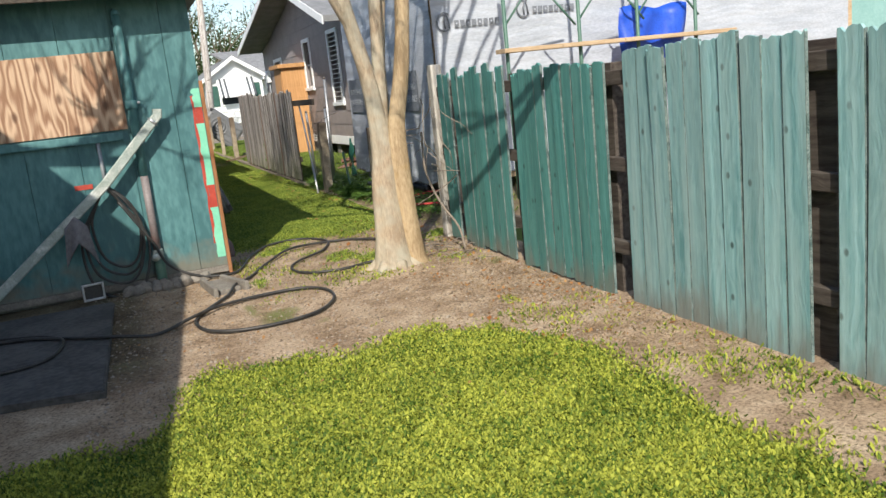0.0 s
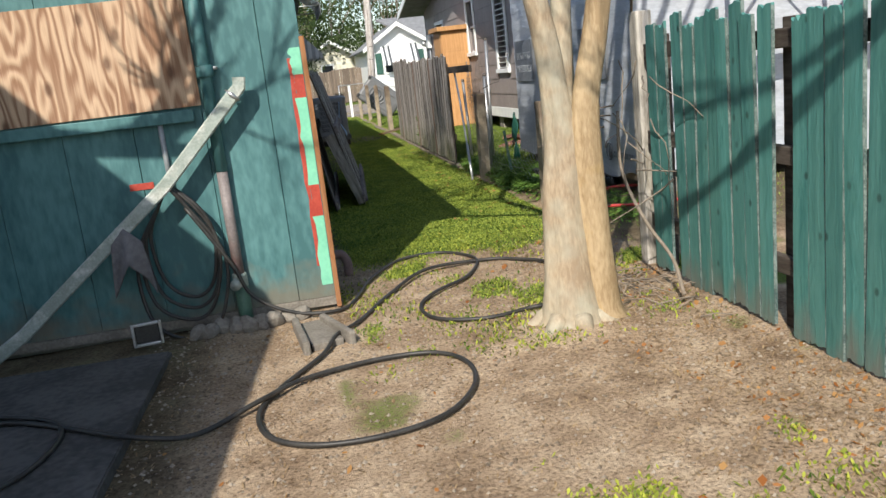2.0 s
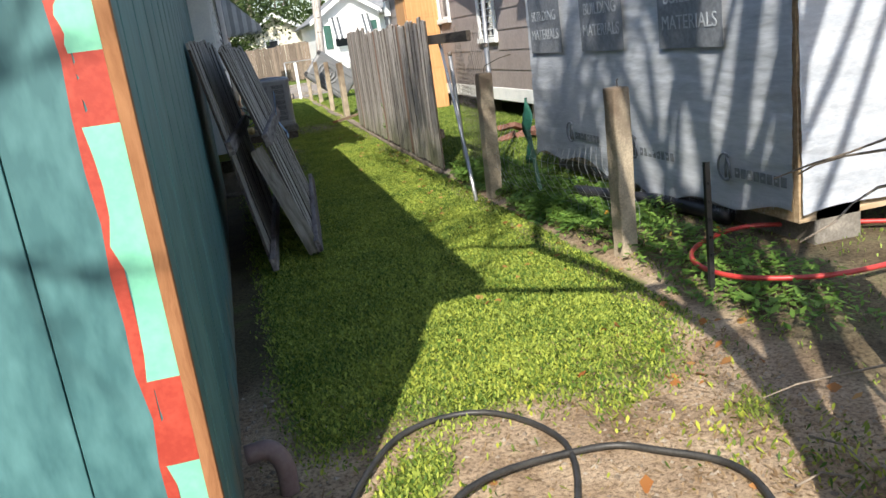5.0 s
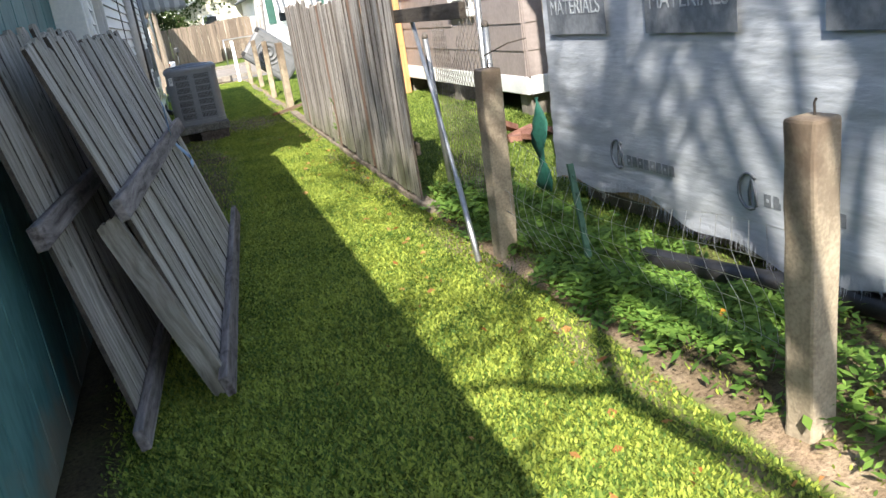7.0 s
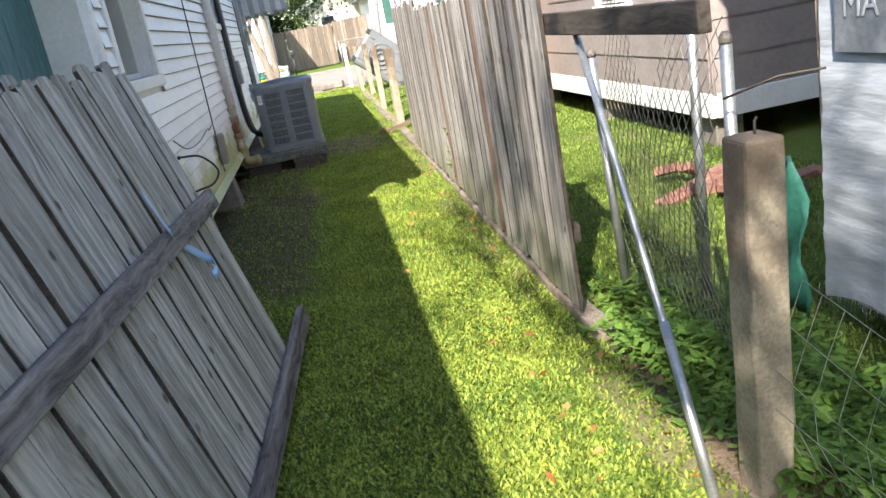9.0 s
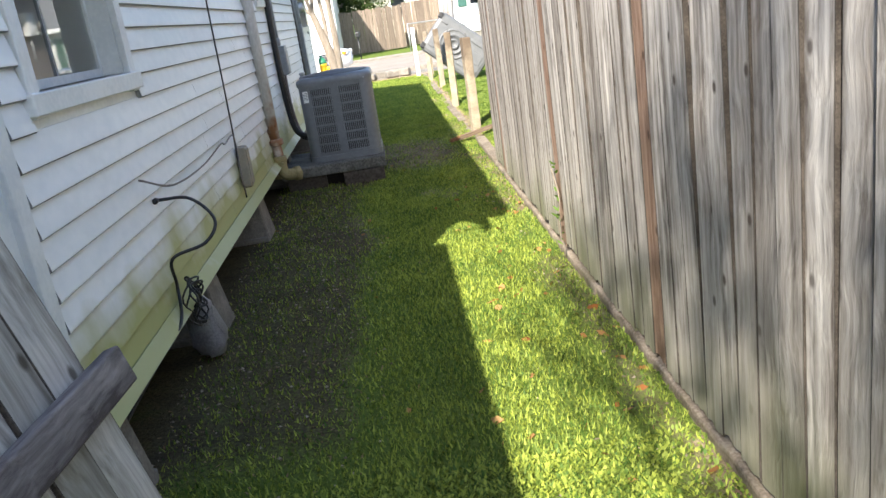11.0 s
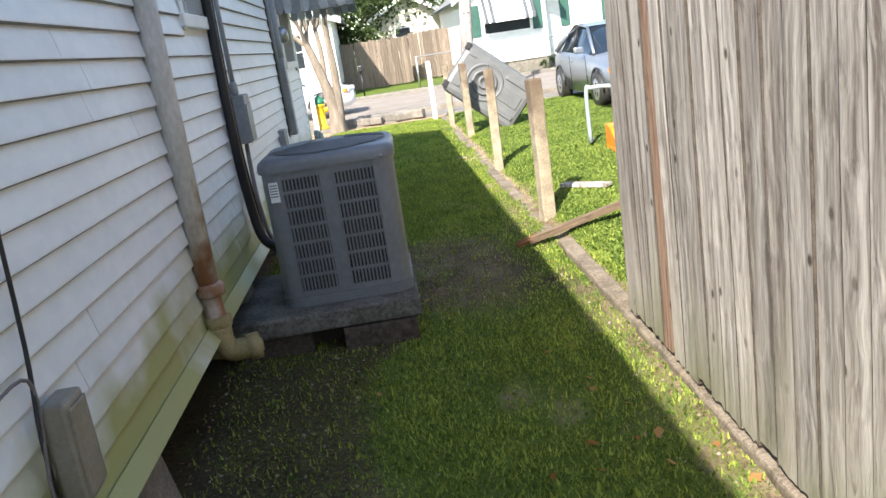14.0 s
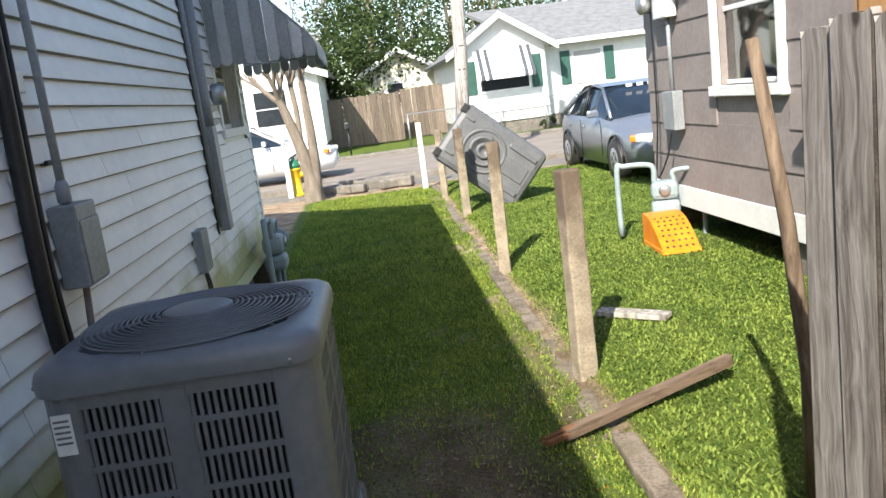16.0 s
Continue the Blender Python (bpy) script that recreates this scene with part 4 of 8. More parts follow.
def wrap_house():
    """The building wrapped in white sheeting: a long wall towards the lane and a sunlit end."""
    h = thing("wrapped_house", 3.9, 9.35, 0, "house under construction in white printed wrap", "house")
    rng = np.random.default_rng(5)

    def sheet(name, length, z0, z1, m, ragged):
        nu, nv = int(length / 0.045), int((z1 - z0) / 0.016)
        u, v = np.meshgrid(np.linspace(0, length, nu + 1), np.linspace(0, 1, nv + 1))
        low = z0 + ragged * (0.05 * np.sin(u * 2.1) + 0.03 * np.sin(u * 7.3))
        z = low + v * (z1 - low)
        d = 0.0016 * np.sin(z * 83 + 2.2 * np.sin(u * 2.3) + 1.6 * np.sin(u * 5.9 + z)) * (0.5 + 0.5 * np.sin(u * 1.7 + z * 2.9)) + 0.003 * np.sin(z * 31 + 1.5 * np.sin(u * 1.9)) * np.sin(u * 2.7 + 1) + 0.002 * np.sin(u * 11 + z * 5) * np.cos(z * 13) + 0.0004 * rng.standard_normal(u.shape)
        d += 0.10 * ragged * np.clip(0.25 - v, 0, 1) * (1 + 0.6 * np.sin(u * 3.3))
        verts = np.stack([d.ravel() + 0.02, u.ravel(), z.ravel()], 1)
        i = (np.arange(nv)[:, None] * (nu + 1) + np.arange(nu)[None, :]).ravel()
        faces = np.stack([i, i + 1, i + nu + 2, i + nu + 1], 1)
        me = mesh_of(name, verts, faces.tolist(), WRAP, True)
        return piece(name, me, h, m, "crinkled white house wrap")

    boxed("wall", (0.0, 0.04, 0.2, 0.14, 3.62, 4.6), LUMBER, h, bevel=0)
    boxed("end_wall", (0.0, 0.0, 0.2, 7.0, 0.038, 4.6), LUMBER, h, bevel=0)
    boxed("north_wall", (0.0, 3.64, 0.2, 7.0, 3.8, 4.6), LUMBER, h, bevel=0)
    boxed("roof", (-0.3, -0.25, 4.6, 7.2, 4.0, 4.75), ROOFING, h)
    face = pose(0, 3.75, 0, 0, 0, 180)
    sheet("wrap_sheet", 3.75, 0.2, 4.6, face, 1.0)
    sheet("wrap_sheet", 6.9, 0.25, 4.6, pose(0, 0, 0, 0, 0, -90), 0.5)
    # frayed hem
    bm = bmesh.new()
    r2 = random.Random(3)
    for k in range(480):
        y = 0.05 + 3.65 * k / 480 + r2.uniform(-0.01, 0.01)
        z = 0.24 + 0.05 * math.sin((3.75 - y) * 2.1) + 0.03 * math.sin((3.75 - y) * 7.3)
        l = r2.uniform(0.015, 0.07)
        x = -0.06 - r2.uniform(0, 0.05)
        a, b, c, d = [bm.verts.new(q) for q in ((x, y, z + 0.03), (x, y + r2.uniform(0.002, 0.005), z + 0.03), (x - 0.3 * l, y - 0.004, z - l), (x - 0.2 * l, y + 0.001, z - l * 0.8))]
        bm.faces.new((a, b, c))
        bm.faces.new((b, d, c))
    tagged(part("frayed_hem", bm, WRAP, h), kind="stuff")
    return h


wrap_house()


def grey_house():
    h = thing("grey_house", 5.2, 16.45, 0, "mauve-grey shingle-sided house on white skirting", "house")
    L, Z0, Z1 = 10.1, 0.5, 3.0
    wins = [(7.5, 8.45, 1.42, 2.6), (4.05, 4.65, 1.72, 2.85), (1.5, 2.2, 1.3, 2.85)]
    face = pose(0, L, 0, 0, 0, 180)
    flip = [(L - b, L - a, c, d) for a, b, c, d in wins]
    walled("wall", L, Z0, Z1, 0.14, flip, GREYSIDE, h, m=face)
    boxed("end_wall", (0.14, 0, Z0, 8.0, 0.14, Z1 + 0.0), GREYSIDE, h, bevel=0)
    boxed("far_wall", (0.14, L - 0.14, Z0, 8.0, L, Z1), GREYSIDE, h, bevel=0)
    boxed("back_wall", (8.0, 0, Z0, 8.14, L, Z1), GREYSIDE, h, bevel=0)
    boxed("inner_floor", (0.14, 0.14, Z0, 8.0, L - 0.14, Z0 + 0.03), DARK, h, bevel=0)
    rng = random.Random(11)
    z = Z0
    meshes = {}

    def shingle(n):
        n = round(n, 2)
        if n not in meshes:
            v = [(0.0, 0, 0.0), (-0.018, 0, 0.0), (-0.006, 0, 0.31), (0, 0, 0.31)]
            v += [(a, n, c) for a, b, c in v]
            meshes[n] = mesh_of("shingle", v, [(3, 2, 1, 0), (5, 6, 7, 4), (1, 5, 4, 0), (2, 6, 5, 1), (3, 7, 6, 2), (0, 4, 7, 3)], GREYSIDE)
        return meshes[n]

    while z < Z1 - 0.05:
        spans = [(0.02, L - 0.02)]
        for y0, y1, w0, w1 in wins:
            if z + 0.3 > w0 - 0.02 and z < w1 + 0.02:
                spans = [s for a, b in spans for s in ((a, min(b, y0 - 0.1)), (max(a, y1 + 0.1), b)) if s[1] - s[0] > 0.05]
        for a, b in spans:
            y = a
            while y < b - 0.02:
                n = min(1.22, b - y) if rng.random() < 0.8 else min(0.7, b - y)
                piece("shingle", shingle(n - 0.004), h, pose(-0.002, y, z))
                y += round(n, 2)
        y = 0.02
        while y < 3.5:
            piece("shingle", shingle(1.216), h, pose(y + 1.216, -0.002, z, 0, 0, 90))
            y += 1.22
        z += 0.3
    for y0, y1, w0, w1 in wins:
        bm = bmesh.new()
        t = 0.09
        for d in ((y0 - t, y0, w0 - t, w1 + t), (y1, y1 + t, w0 - t, w1 + t), (y0, y1, w1, w1 + t)):
            box(bm, -0.04, d[0], d[2], -0.005, d[1], d[3], 0.004)
        w = part("window", bm, WHITE, h, "white framed window")
        boxed("window_sill", (-0.07, y0 - t - 0.02, w0 - 0.08, 0.08, y1 + t + 0.02, w0), WHITE, w)
        boxed("pane", (0.06, y0, w0, 0.065, y1, w1), GLASS, w, bevel=0)
        if y0 < 3:
            for k in range(15):
                zz = w0 + 0.02 + k * (w1 - w0) / 15
                boxed("louvre", (-0.03, y0, zz, 0.03, y1, zz + 0.012), WHITE, w, m=Matrix.Identity(4), bevel=0)
        else:
            zm = (w0 + w1) / 2
            boxed("sash", (0.04, y0, zm - 0.02, 0.058, y1, zm + 0.02), WHITE, w)
            boxed("sash", (0.04, y0, w0 + 0.001, 0.058, y1, w0 + 0.04), WHITE, w)
    boxed("skirting", (-0.03, 0, 0.32, 0.02, L, Z0 + 0.02), WHITE, h)
    boxed("skirting", (0.022, -0.03, 0.32, 6, 0.02, Z0 + 0.02), WHITE, h)
    for k in range(5):
        boxed("pier", (0.05, 0.1 + k * 2.4, -0.02, 0.3, 0.4 + k * 2.4, 0.32), CONCRETE, h)
    # added dark sheet, painted as the shade beneath the grey house
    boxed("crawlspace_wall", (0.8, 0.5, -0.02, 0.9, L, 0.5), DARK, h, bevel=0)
    bm = bmesh.new()
    peak, rise = 4.4, 1.35
    bm = bmesh.new()
    tri = [(0.0, Z1), (L, Z1), (peak, Z1 + rise)]
    ends = [[bm.verts.new((xx, yy, zz)) for yy, zz in tri] for xx in (0.001, 0.139)]
    bm.faces.new(ends[0])
    bm.faces.new(ends[1])
    for i in range(3):
        j = (i + 1) % 3
        bm.faces.new((ends[0][i], ends[0][j], ends[1][j], ends[1][i]))
    part("gable", bm, GREYSIDE, h)
    while z < Z1 + rise - 0.1:
        k = (z + 0.31 - Z1) / rise
        y, end = max(0.02, peak * k), L - (L - peak) * k
        while y < end - 0.4:
            n = min(1.22, end - y)
            piece("shingle", shingle(n - 0.004), h, pose(-0.002, y, z))
            y += round(n, 2)
        z += 0.3
    for y0, z0 in ((-0.3, Z1 - 0.08), (L + 0.12, Z1 + 0.02)):
        run = [(y0, z0), (peak, Z1 + rise + 0.01)]
        bm = bmesh.new()
        ends = [[bm.verts.new(q) for q in ((xx, run[0][0], run[0][1]), (xx, run[1][0], run[1][1]), (xx, run[1][0], run[1][1] + 0.12), (xx, run[0][0], run[0][1] + 0.12))] for xx in (-0.75, 8.5)]
        bm.faces.new(ends[0])
        bm.faces.new(ends[1])
        for i in range(4):
            j = (i + 1) % 4
            bm.faces.new((ends[0][i], ends[0][j], ends[1][j], ends[1][i]))
        part("roof", bm, ROOFING, h)
        bm = bmesh.new()
        ends = [[bm.verts.new((xx, yy, zz + d)) for yy, zz, d in ((*run[0], -0.05), (*run[1], -0.05), (*run[1], 0.11), (*run[0], 0.11))] for xx in (-0.78, -0.752)]
        bm.faces.new(ends[0])
        bm.faces.new(ends[1])
        for i in range(4):
            j = (i + 1) % 4
            bm.faces.new((ends[0][i], ends[0][j], ends[1][j], ends[1][i]))
        part("barge_board", bm, WHITE, h)
    # tan plywood shed against the wall
    c = thing("storage_cupboard", 4.55, 21.2, 0, "tall tan plywood cupboard against the grey house", "cupboard")
    boxed("body", (0, 0, 0.06, 0.62, 0.9, 2.28), TAN_DOOR, c)
    boxed("top", (-0.1, -0.1, 2.28, 0.62, 1.0, 2.38), TAN_DOOR, c)
    boxed("door", (-0.02, 0.06, 0.15, -0.002, 0.84, 2.2), TAN_DOOR, c)


grey_house()


def road_scene():
    boxed("road", (-60, 35.4, -0.03, 80, 43.6, 0.02), ASPHALT, bevel=0)
    tagged(bpy.data.objects["road"], "pale sunlit asphalt street", "road", kind="structure")
    for nm, a in (("kerb_far", 43.6), ("kerb_near", 35.2)):
        bm = box(bmesh.new(), -60, a, -0.05, 80, a + 0.2, 0.14, 0.03)
        tagged(part(nm, bm, CONCRETE), "concrete street kerb", "kerb", kind="structure")
    bm = box(bmesh.new(), -60, 33.9, -0.05, 80, 35.0, 0.03, 0.01)
    tagged(part("pavement_strip", bm, CONCRETE), "cracked concrete footway beside the street", "pavement", kind="structure")


road_scene()


def fence_boards(t, x0, y0, x1, y1, h, w, material, tops, rng, gaps=(), bow=0.003, z=0.0, tilt=0.5, gap=0.006, edge=EDGEWOOD, odd=None):
    """Boards from one end to the other of a fence under the thing t; gaps are stretches of the way without boards."""
    d = Vector((x1 - x0, y1 - y0, 0))
    n = d.length
    turn = math.degrees(math.atan2(d.y, d.x)) - 90
    kinds = [plank("board", w, 0.019, h + rng.uniform(-0.045, 0.02), material, tops, rng, bow=bow, edge=edge) for _ in range(7)]
    odd = odd and plank("board", w, 0.019, h, odd, tops, rng, bow=bow, edge=edge)
    s = w / 2
    k = 0
    while s < n - w * 0.35:
        if not any(a < s < b for a, b in gaps):
            p = Vector((x0, y0, 0)) + d * (s / n)
            piece("board", odd if odd and k % 13 == 11 else kinds[rng.randrange(7)], t, pose(p.x + rng.uniform(-0.0015, 0.0015), p.y, z + rng.uniform(-0.02, 0.015), 0, 0, turn) @ pose(0, 0, 0, rng.uniform(-tilt, tilt), rng.uniform(-0.4, 0.4), 0))
        s += w + rng.uniform(0.0005, gap)
        k += 1


def teal_fence():
    t = thing("teal_fence", 0, 0, 0, "teal painted picket fence with ragged tops and gaps", "fence")
    rng = random.Random(21)
    fence_boards(t, 2.94, -1.0, 2.95, 2.66, 1.60, 0.138, TEAL_FENCE, "ragged", rng, z=-0.03, edge=EDGETEAL)
    fence_boards(t, 2.945, 2.82, 2.95, 4.30, 1.60, 0.138, TEAL_FENCE, "ragged", rng, z=-0.03, edge=EDGETEAL)
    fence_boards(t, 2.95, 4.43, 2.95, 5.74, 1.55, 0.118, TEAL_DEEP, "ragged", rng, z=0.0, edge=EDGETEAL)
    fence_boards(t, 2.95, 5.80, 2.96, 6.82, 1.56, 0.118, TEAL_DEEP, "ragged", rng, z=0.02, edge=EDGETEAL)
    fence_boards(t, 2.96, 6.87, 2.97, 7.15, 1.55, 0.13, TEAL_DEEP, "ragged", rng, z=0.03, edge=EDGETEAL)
    for z0 in (0.28, 0.82, 1.36):
        boxed("rail", (2.975, -1.0, z0, 3.02, 7.2, z0 + 0.09), DARK_WOOD, t)
    for y, q in ((-0.8, 0.05), (1.0, 0.05), (2.86, 0.11), (4.56, 0.12), (5.77, 0.05), (7.17, 0.05)):
        boxed("post", (3.021, y - q, -0.1, 3.12, y + q, 1.5), DARK_WOOD, t)
    p = thing("fence_post", 3.02, 7.32, 0, "grey weathered end post of the teal fence", "post")
    boxed("shaft", (-0.055, -0.055, -0.1, 0.055, 0.055, 1.66), PANEL_WOOD, p, bevel=0.01)


teal_fence()


def grey_fence():
    t = thing("grey_fence", 0, 0, 0, "weathered grey board fence on the kerb", "fence")
    rng = random.Random(33)
    fence_boards(t, 3.075, 13.82, 3.158, 18.085, 1.56, 0.133, GREY_WOOD, "ragged", rng, z=0.075, bow=0.003, tilt=0.35, gap=0.004, odd=RUSTWOOD)
    fence_boards(t, 3.157, 18.015, 3.20, 20.2, 1.63, 0.133, GREY_WOOD, "ragged", rng, z=0.075, bow=0.003, tilt=0.35, gap=0.004, odd=RUSTWOOD)
    for z0 in (0.4, 1.36):
        bm = box(bmesh.new(), -0.02, -1.45 if z0 > 1 else 0, 0, 0.02, 6.35, 0.09, 0.005)
        part("rail", bm, DARK_WOOD, t, m=pose(3.113, 13.86, z0, 0, 0, -1.12))
    for y in (14.65, 17.0, 20.05):
        boxed("post", (3.16 + 0.0195 * (y - 14), y - 0.05, -0.1, 3.25 + 0.0195 * (y - 14), y + 0.05, 1.5), DARK_WOOD, t)


grey_fence()


def panel_stack():
    """Old fence panels leaning on the shed's side."""
    rng = random.Random(9)

    def lean(name, b0, b1, t0, h, label):
        b0, b1, t0 = Vector(b0), Vector(b1), Vector(t0)
        y = (b1 - b0).normalized()
        z = (t0 - b0)
        z = (z - y * z.dot(y)).normalized()
        x = y.cross(z)
        m = Matrix((x, y, z)).transposed().to_4x4()
        m.translation = b0
        t = new(name)
        t.matrix_basis = m
        tagged(t, label, "fence panel", "fence panels leaning on the shed")
        n = (b1 - b0).length
        kinds = [plank("board", 0.135, 0.019, h + rng.uniform(-0.03, 0.02), PANEL_WOOD, "dog" if k % 2 else "ragged", rng, bow=0.006, edge=EDGEWOOD) for k in range(6)]
        s = 0.2
        while s < n:
            piece("board", kinds[rng.randrange(6)], t, pose(rng.uniform(-0.004, 0.004), s, rng.uniform(-0.02, 0.03), rng.uniform(-0.5, 0.5), 0, 0))
            s += 0.135 + rng.uniform(0.0005, 0.005)
        for zz in (0.04, 0.86):
            bm = box(bmesh.new(), 0.011, -0.06, zz, 0.052, n + (0.45 if zz < 0.1 else 0.02), zz + 0.09, 0.006)
            part("rail", bm, RAILGREY, t)
        return t

    lean("old_fence_section", (1.46, 11.35, 0.03), (1.70, 14.15, 0.03), (1.06, 11.6, 1.55), 1.6, "silvered fence panel leaning outermost against the shed")
    lean("old_fence_section", (1.12, 11.1, 0.02), (1.28, 13.6, 0.02), (0.86, 11.2, 1.6), 1.62, "dark fence panel leaning behind another")
    b = thing("loose_board", 1.33, 11.25, 0.03, "split grey board leaning on the panels", "board")
    b.matrix_basis = look((1.45, 11.43, 0.04), (1.175, 11.5, 0.82)) @ pose(0, 0, 0, 180, 0, 0)
    piece("board", plank("board", 0.1, 0.03, 0.86, PANEL_WOOD, "ragged", rng), b)
    s = thing("strap", 1.4, 13.4, 0.85, "pale blue flat strap draped over the leaning panel", "strap")
    for name, run in (("band", [(0.045, -0.3, 0.27), (0.04, -0.06, 0.10), (0.05, 0.08, 0.0), (0.115, 0.24, -0.12)]), ("tail", [(0.115, 0.24, -0.12), (0.13, 0.2, -0.15), (0.115, 0.16, -0.17)])):
        bm = bmesh.new()
        p = spline(run, 6)
        lo = [bm.verts.new(q) for q in p]
        hi = [bm.verts.new(q + Vector((-0.008, 0.006 * math.sin(i), 0.042))) for i, q in enumerate(p)]
        for i in range(len(p) - 1):
            bm.faces.new((lo[i], lo[i + 1], hi[i + 1], hi[i]))
        part(name, solid(bm, 0.002), STRAP, s, smooth=True)


panel_stack()

# ---- trees ----


def branching(rng, start, direction, length, radius, depth, verts, faces, spread=0.5, up=0.15, sides=6, min_r=0.004, kids=(2, 3), taper=0.55):
    """Grow one limb and its children into verts and faces."""
    steps = 5 if depth > 1 else 3
    pts, rad = [Vector(start)], [radius]
    d = Vector(direction).normalized()
    for i in range(steps):
        d = (d + Vector((rng.gauss(0, 0.13), rng.gauss(0, 0.13), rng.gauss(0, 0.08) + up * 0.25))).normalized()
        pts.append(pts[-1] + d * (length / steps))
        rad.append(max(min_r, radius * (1 - taper * (i + 1) / steps)))
    v, f = tube_data(pts, rad, sides if radius > 0.02 else 4, False)
    o = len(verts)
    verts += v
    faces += [tuple(i + o for i in q) for q in f]
    if depth <= 0:
        return
    for k in range(rng.randint(*kids)):
        i = rng.randint(max(1, steps - 3), steps)
        side = Vector((rng.gauss(0, 1), rng.gauss(0, 1), rng.gauss(0, 0.5)))
        nd = (d + side.normalized() * spread + Vector((0, 0, up))).normalized()
        branching(rng, pts[i], nd, length * rng.uniform(0.6, 0.85), rad[i] * rng.uniform(0.65, 0.9), depth - 1, verts, faces, spread, up, sides, min_r, kids, taper)


def bare_tree(name, stems, label, seed, material=BARK, depth=4, limb=1.7, trunk_label="", kids=(2, 3), taper=0.55, odd=()):
    """A bare tree: trunk stems as lists of (point, radius), each ending in a crown of limbs."""
    rng = random.Random(seed)
    first = stems[0][0][0]
    t = thing(name, first[0], first[1], first[2], label, "tree")
    verts, faces = [], []
    tips = []
    for stem in stems:
        pts = spline([p for p, r in stem], 9)
        n = len(stem)
        rad = []
        for i in range(len(pts)):
            u = i / (len(pts) - 1) * (n - 1)
            k = min(int(u), n - 2)
            rad.append(stem[k][1] * (1 - (u - k)) + stem[k + 1][1] * (u - k))
        v, f = tube_data([p - Vector(first) for p in pts], rad, 32, False)
        o = len(verts)
        for i, q in enumerate(v):
            c = pts[i // 32] - Vector(first)
            a = 2 * math.pi * (i % 32) / 32
            lump = 1.03 - 0.17 * (1 - abs(math.sin(1.5 * a + 0.35 * c.z + o))) ** 5 - 0.06 * (1 - abs(math.sin(2.5 * a - 0.5 * c.z + 2.0 * o))) ** 4 + 0.03 * math.sin(3 * a + c.z * 1.5) + 0.018 * math.sin(c.z * 42 + 2 * math.sin(a)) * max(0.0, 1 - abs(c.z - 1.15) / 0.35) + 0.08 * noise.noise(Vector((q.x * 9, q.y * 9, q.z * 3)))
            verts.append(c + (q - c) * lump)
        faces += [tuple(i + o for i in q) for q in f]
        piece("trunk", mesh_of("trunk", verts, faces, OCHREBARK if stems.index(stem) in odd else material, True), t, None, trunk_label)
        verts, faces = [], []
        tips.append((pts[-1] - Vector(first), (pts[-1] - pts[-4]).normalized(), rad[-1]))
    for p, d, r in tips:
        for k in range(3):
            nd = (d + Vector((rng.gauss(0, 0.35), rng.gauss(0, 0.35), 0.1))).normalized()
            branching(rng, p - d * 0.03 * k, nd, limb, r * 0.85, depth, verts, faces, kids=kids, taper=taper)
    tagged(piece("crown", mesh_of("crown", verts, faces, material if material is not BARK else TWIG, True), t), kind="stuff")
    return t


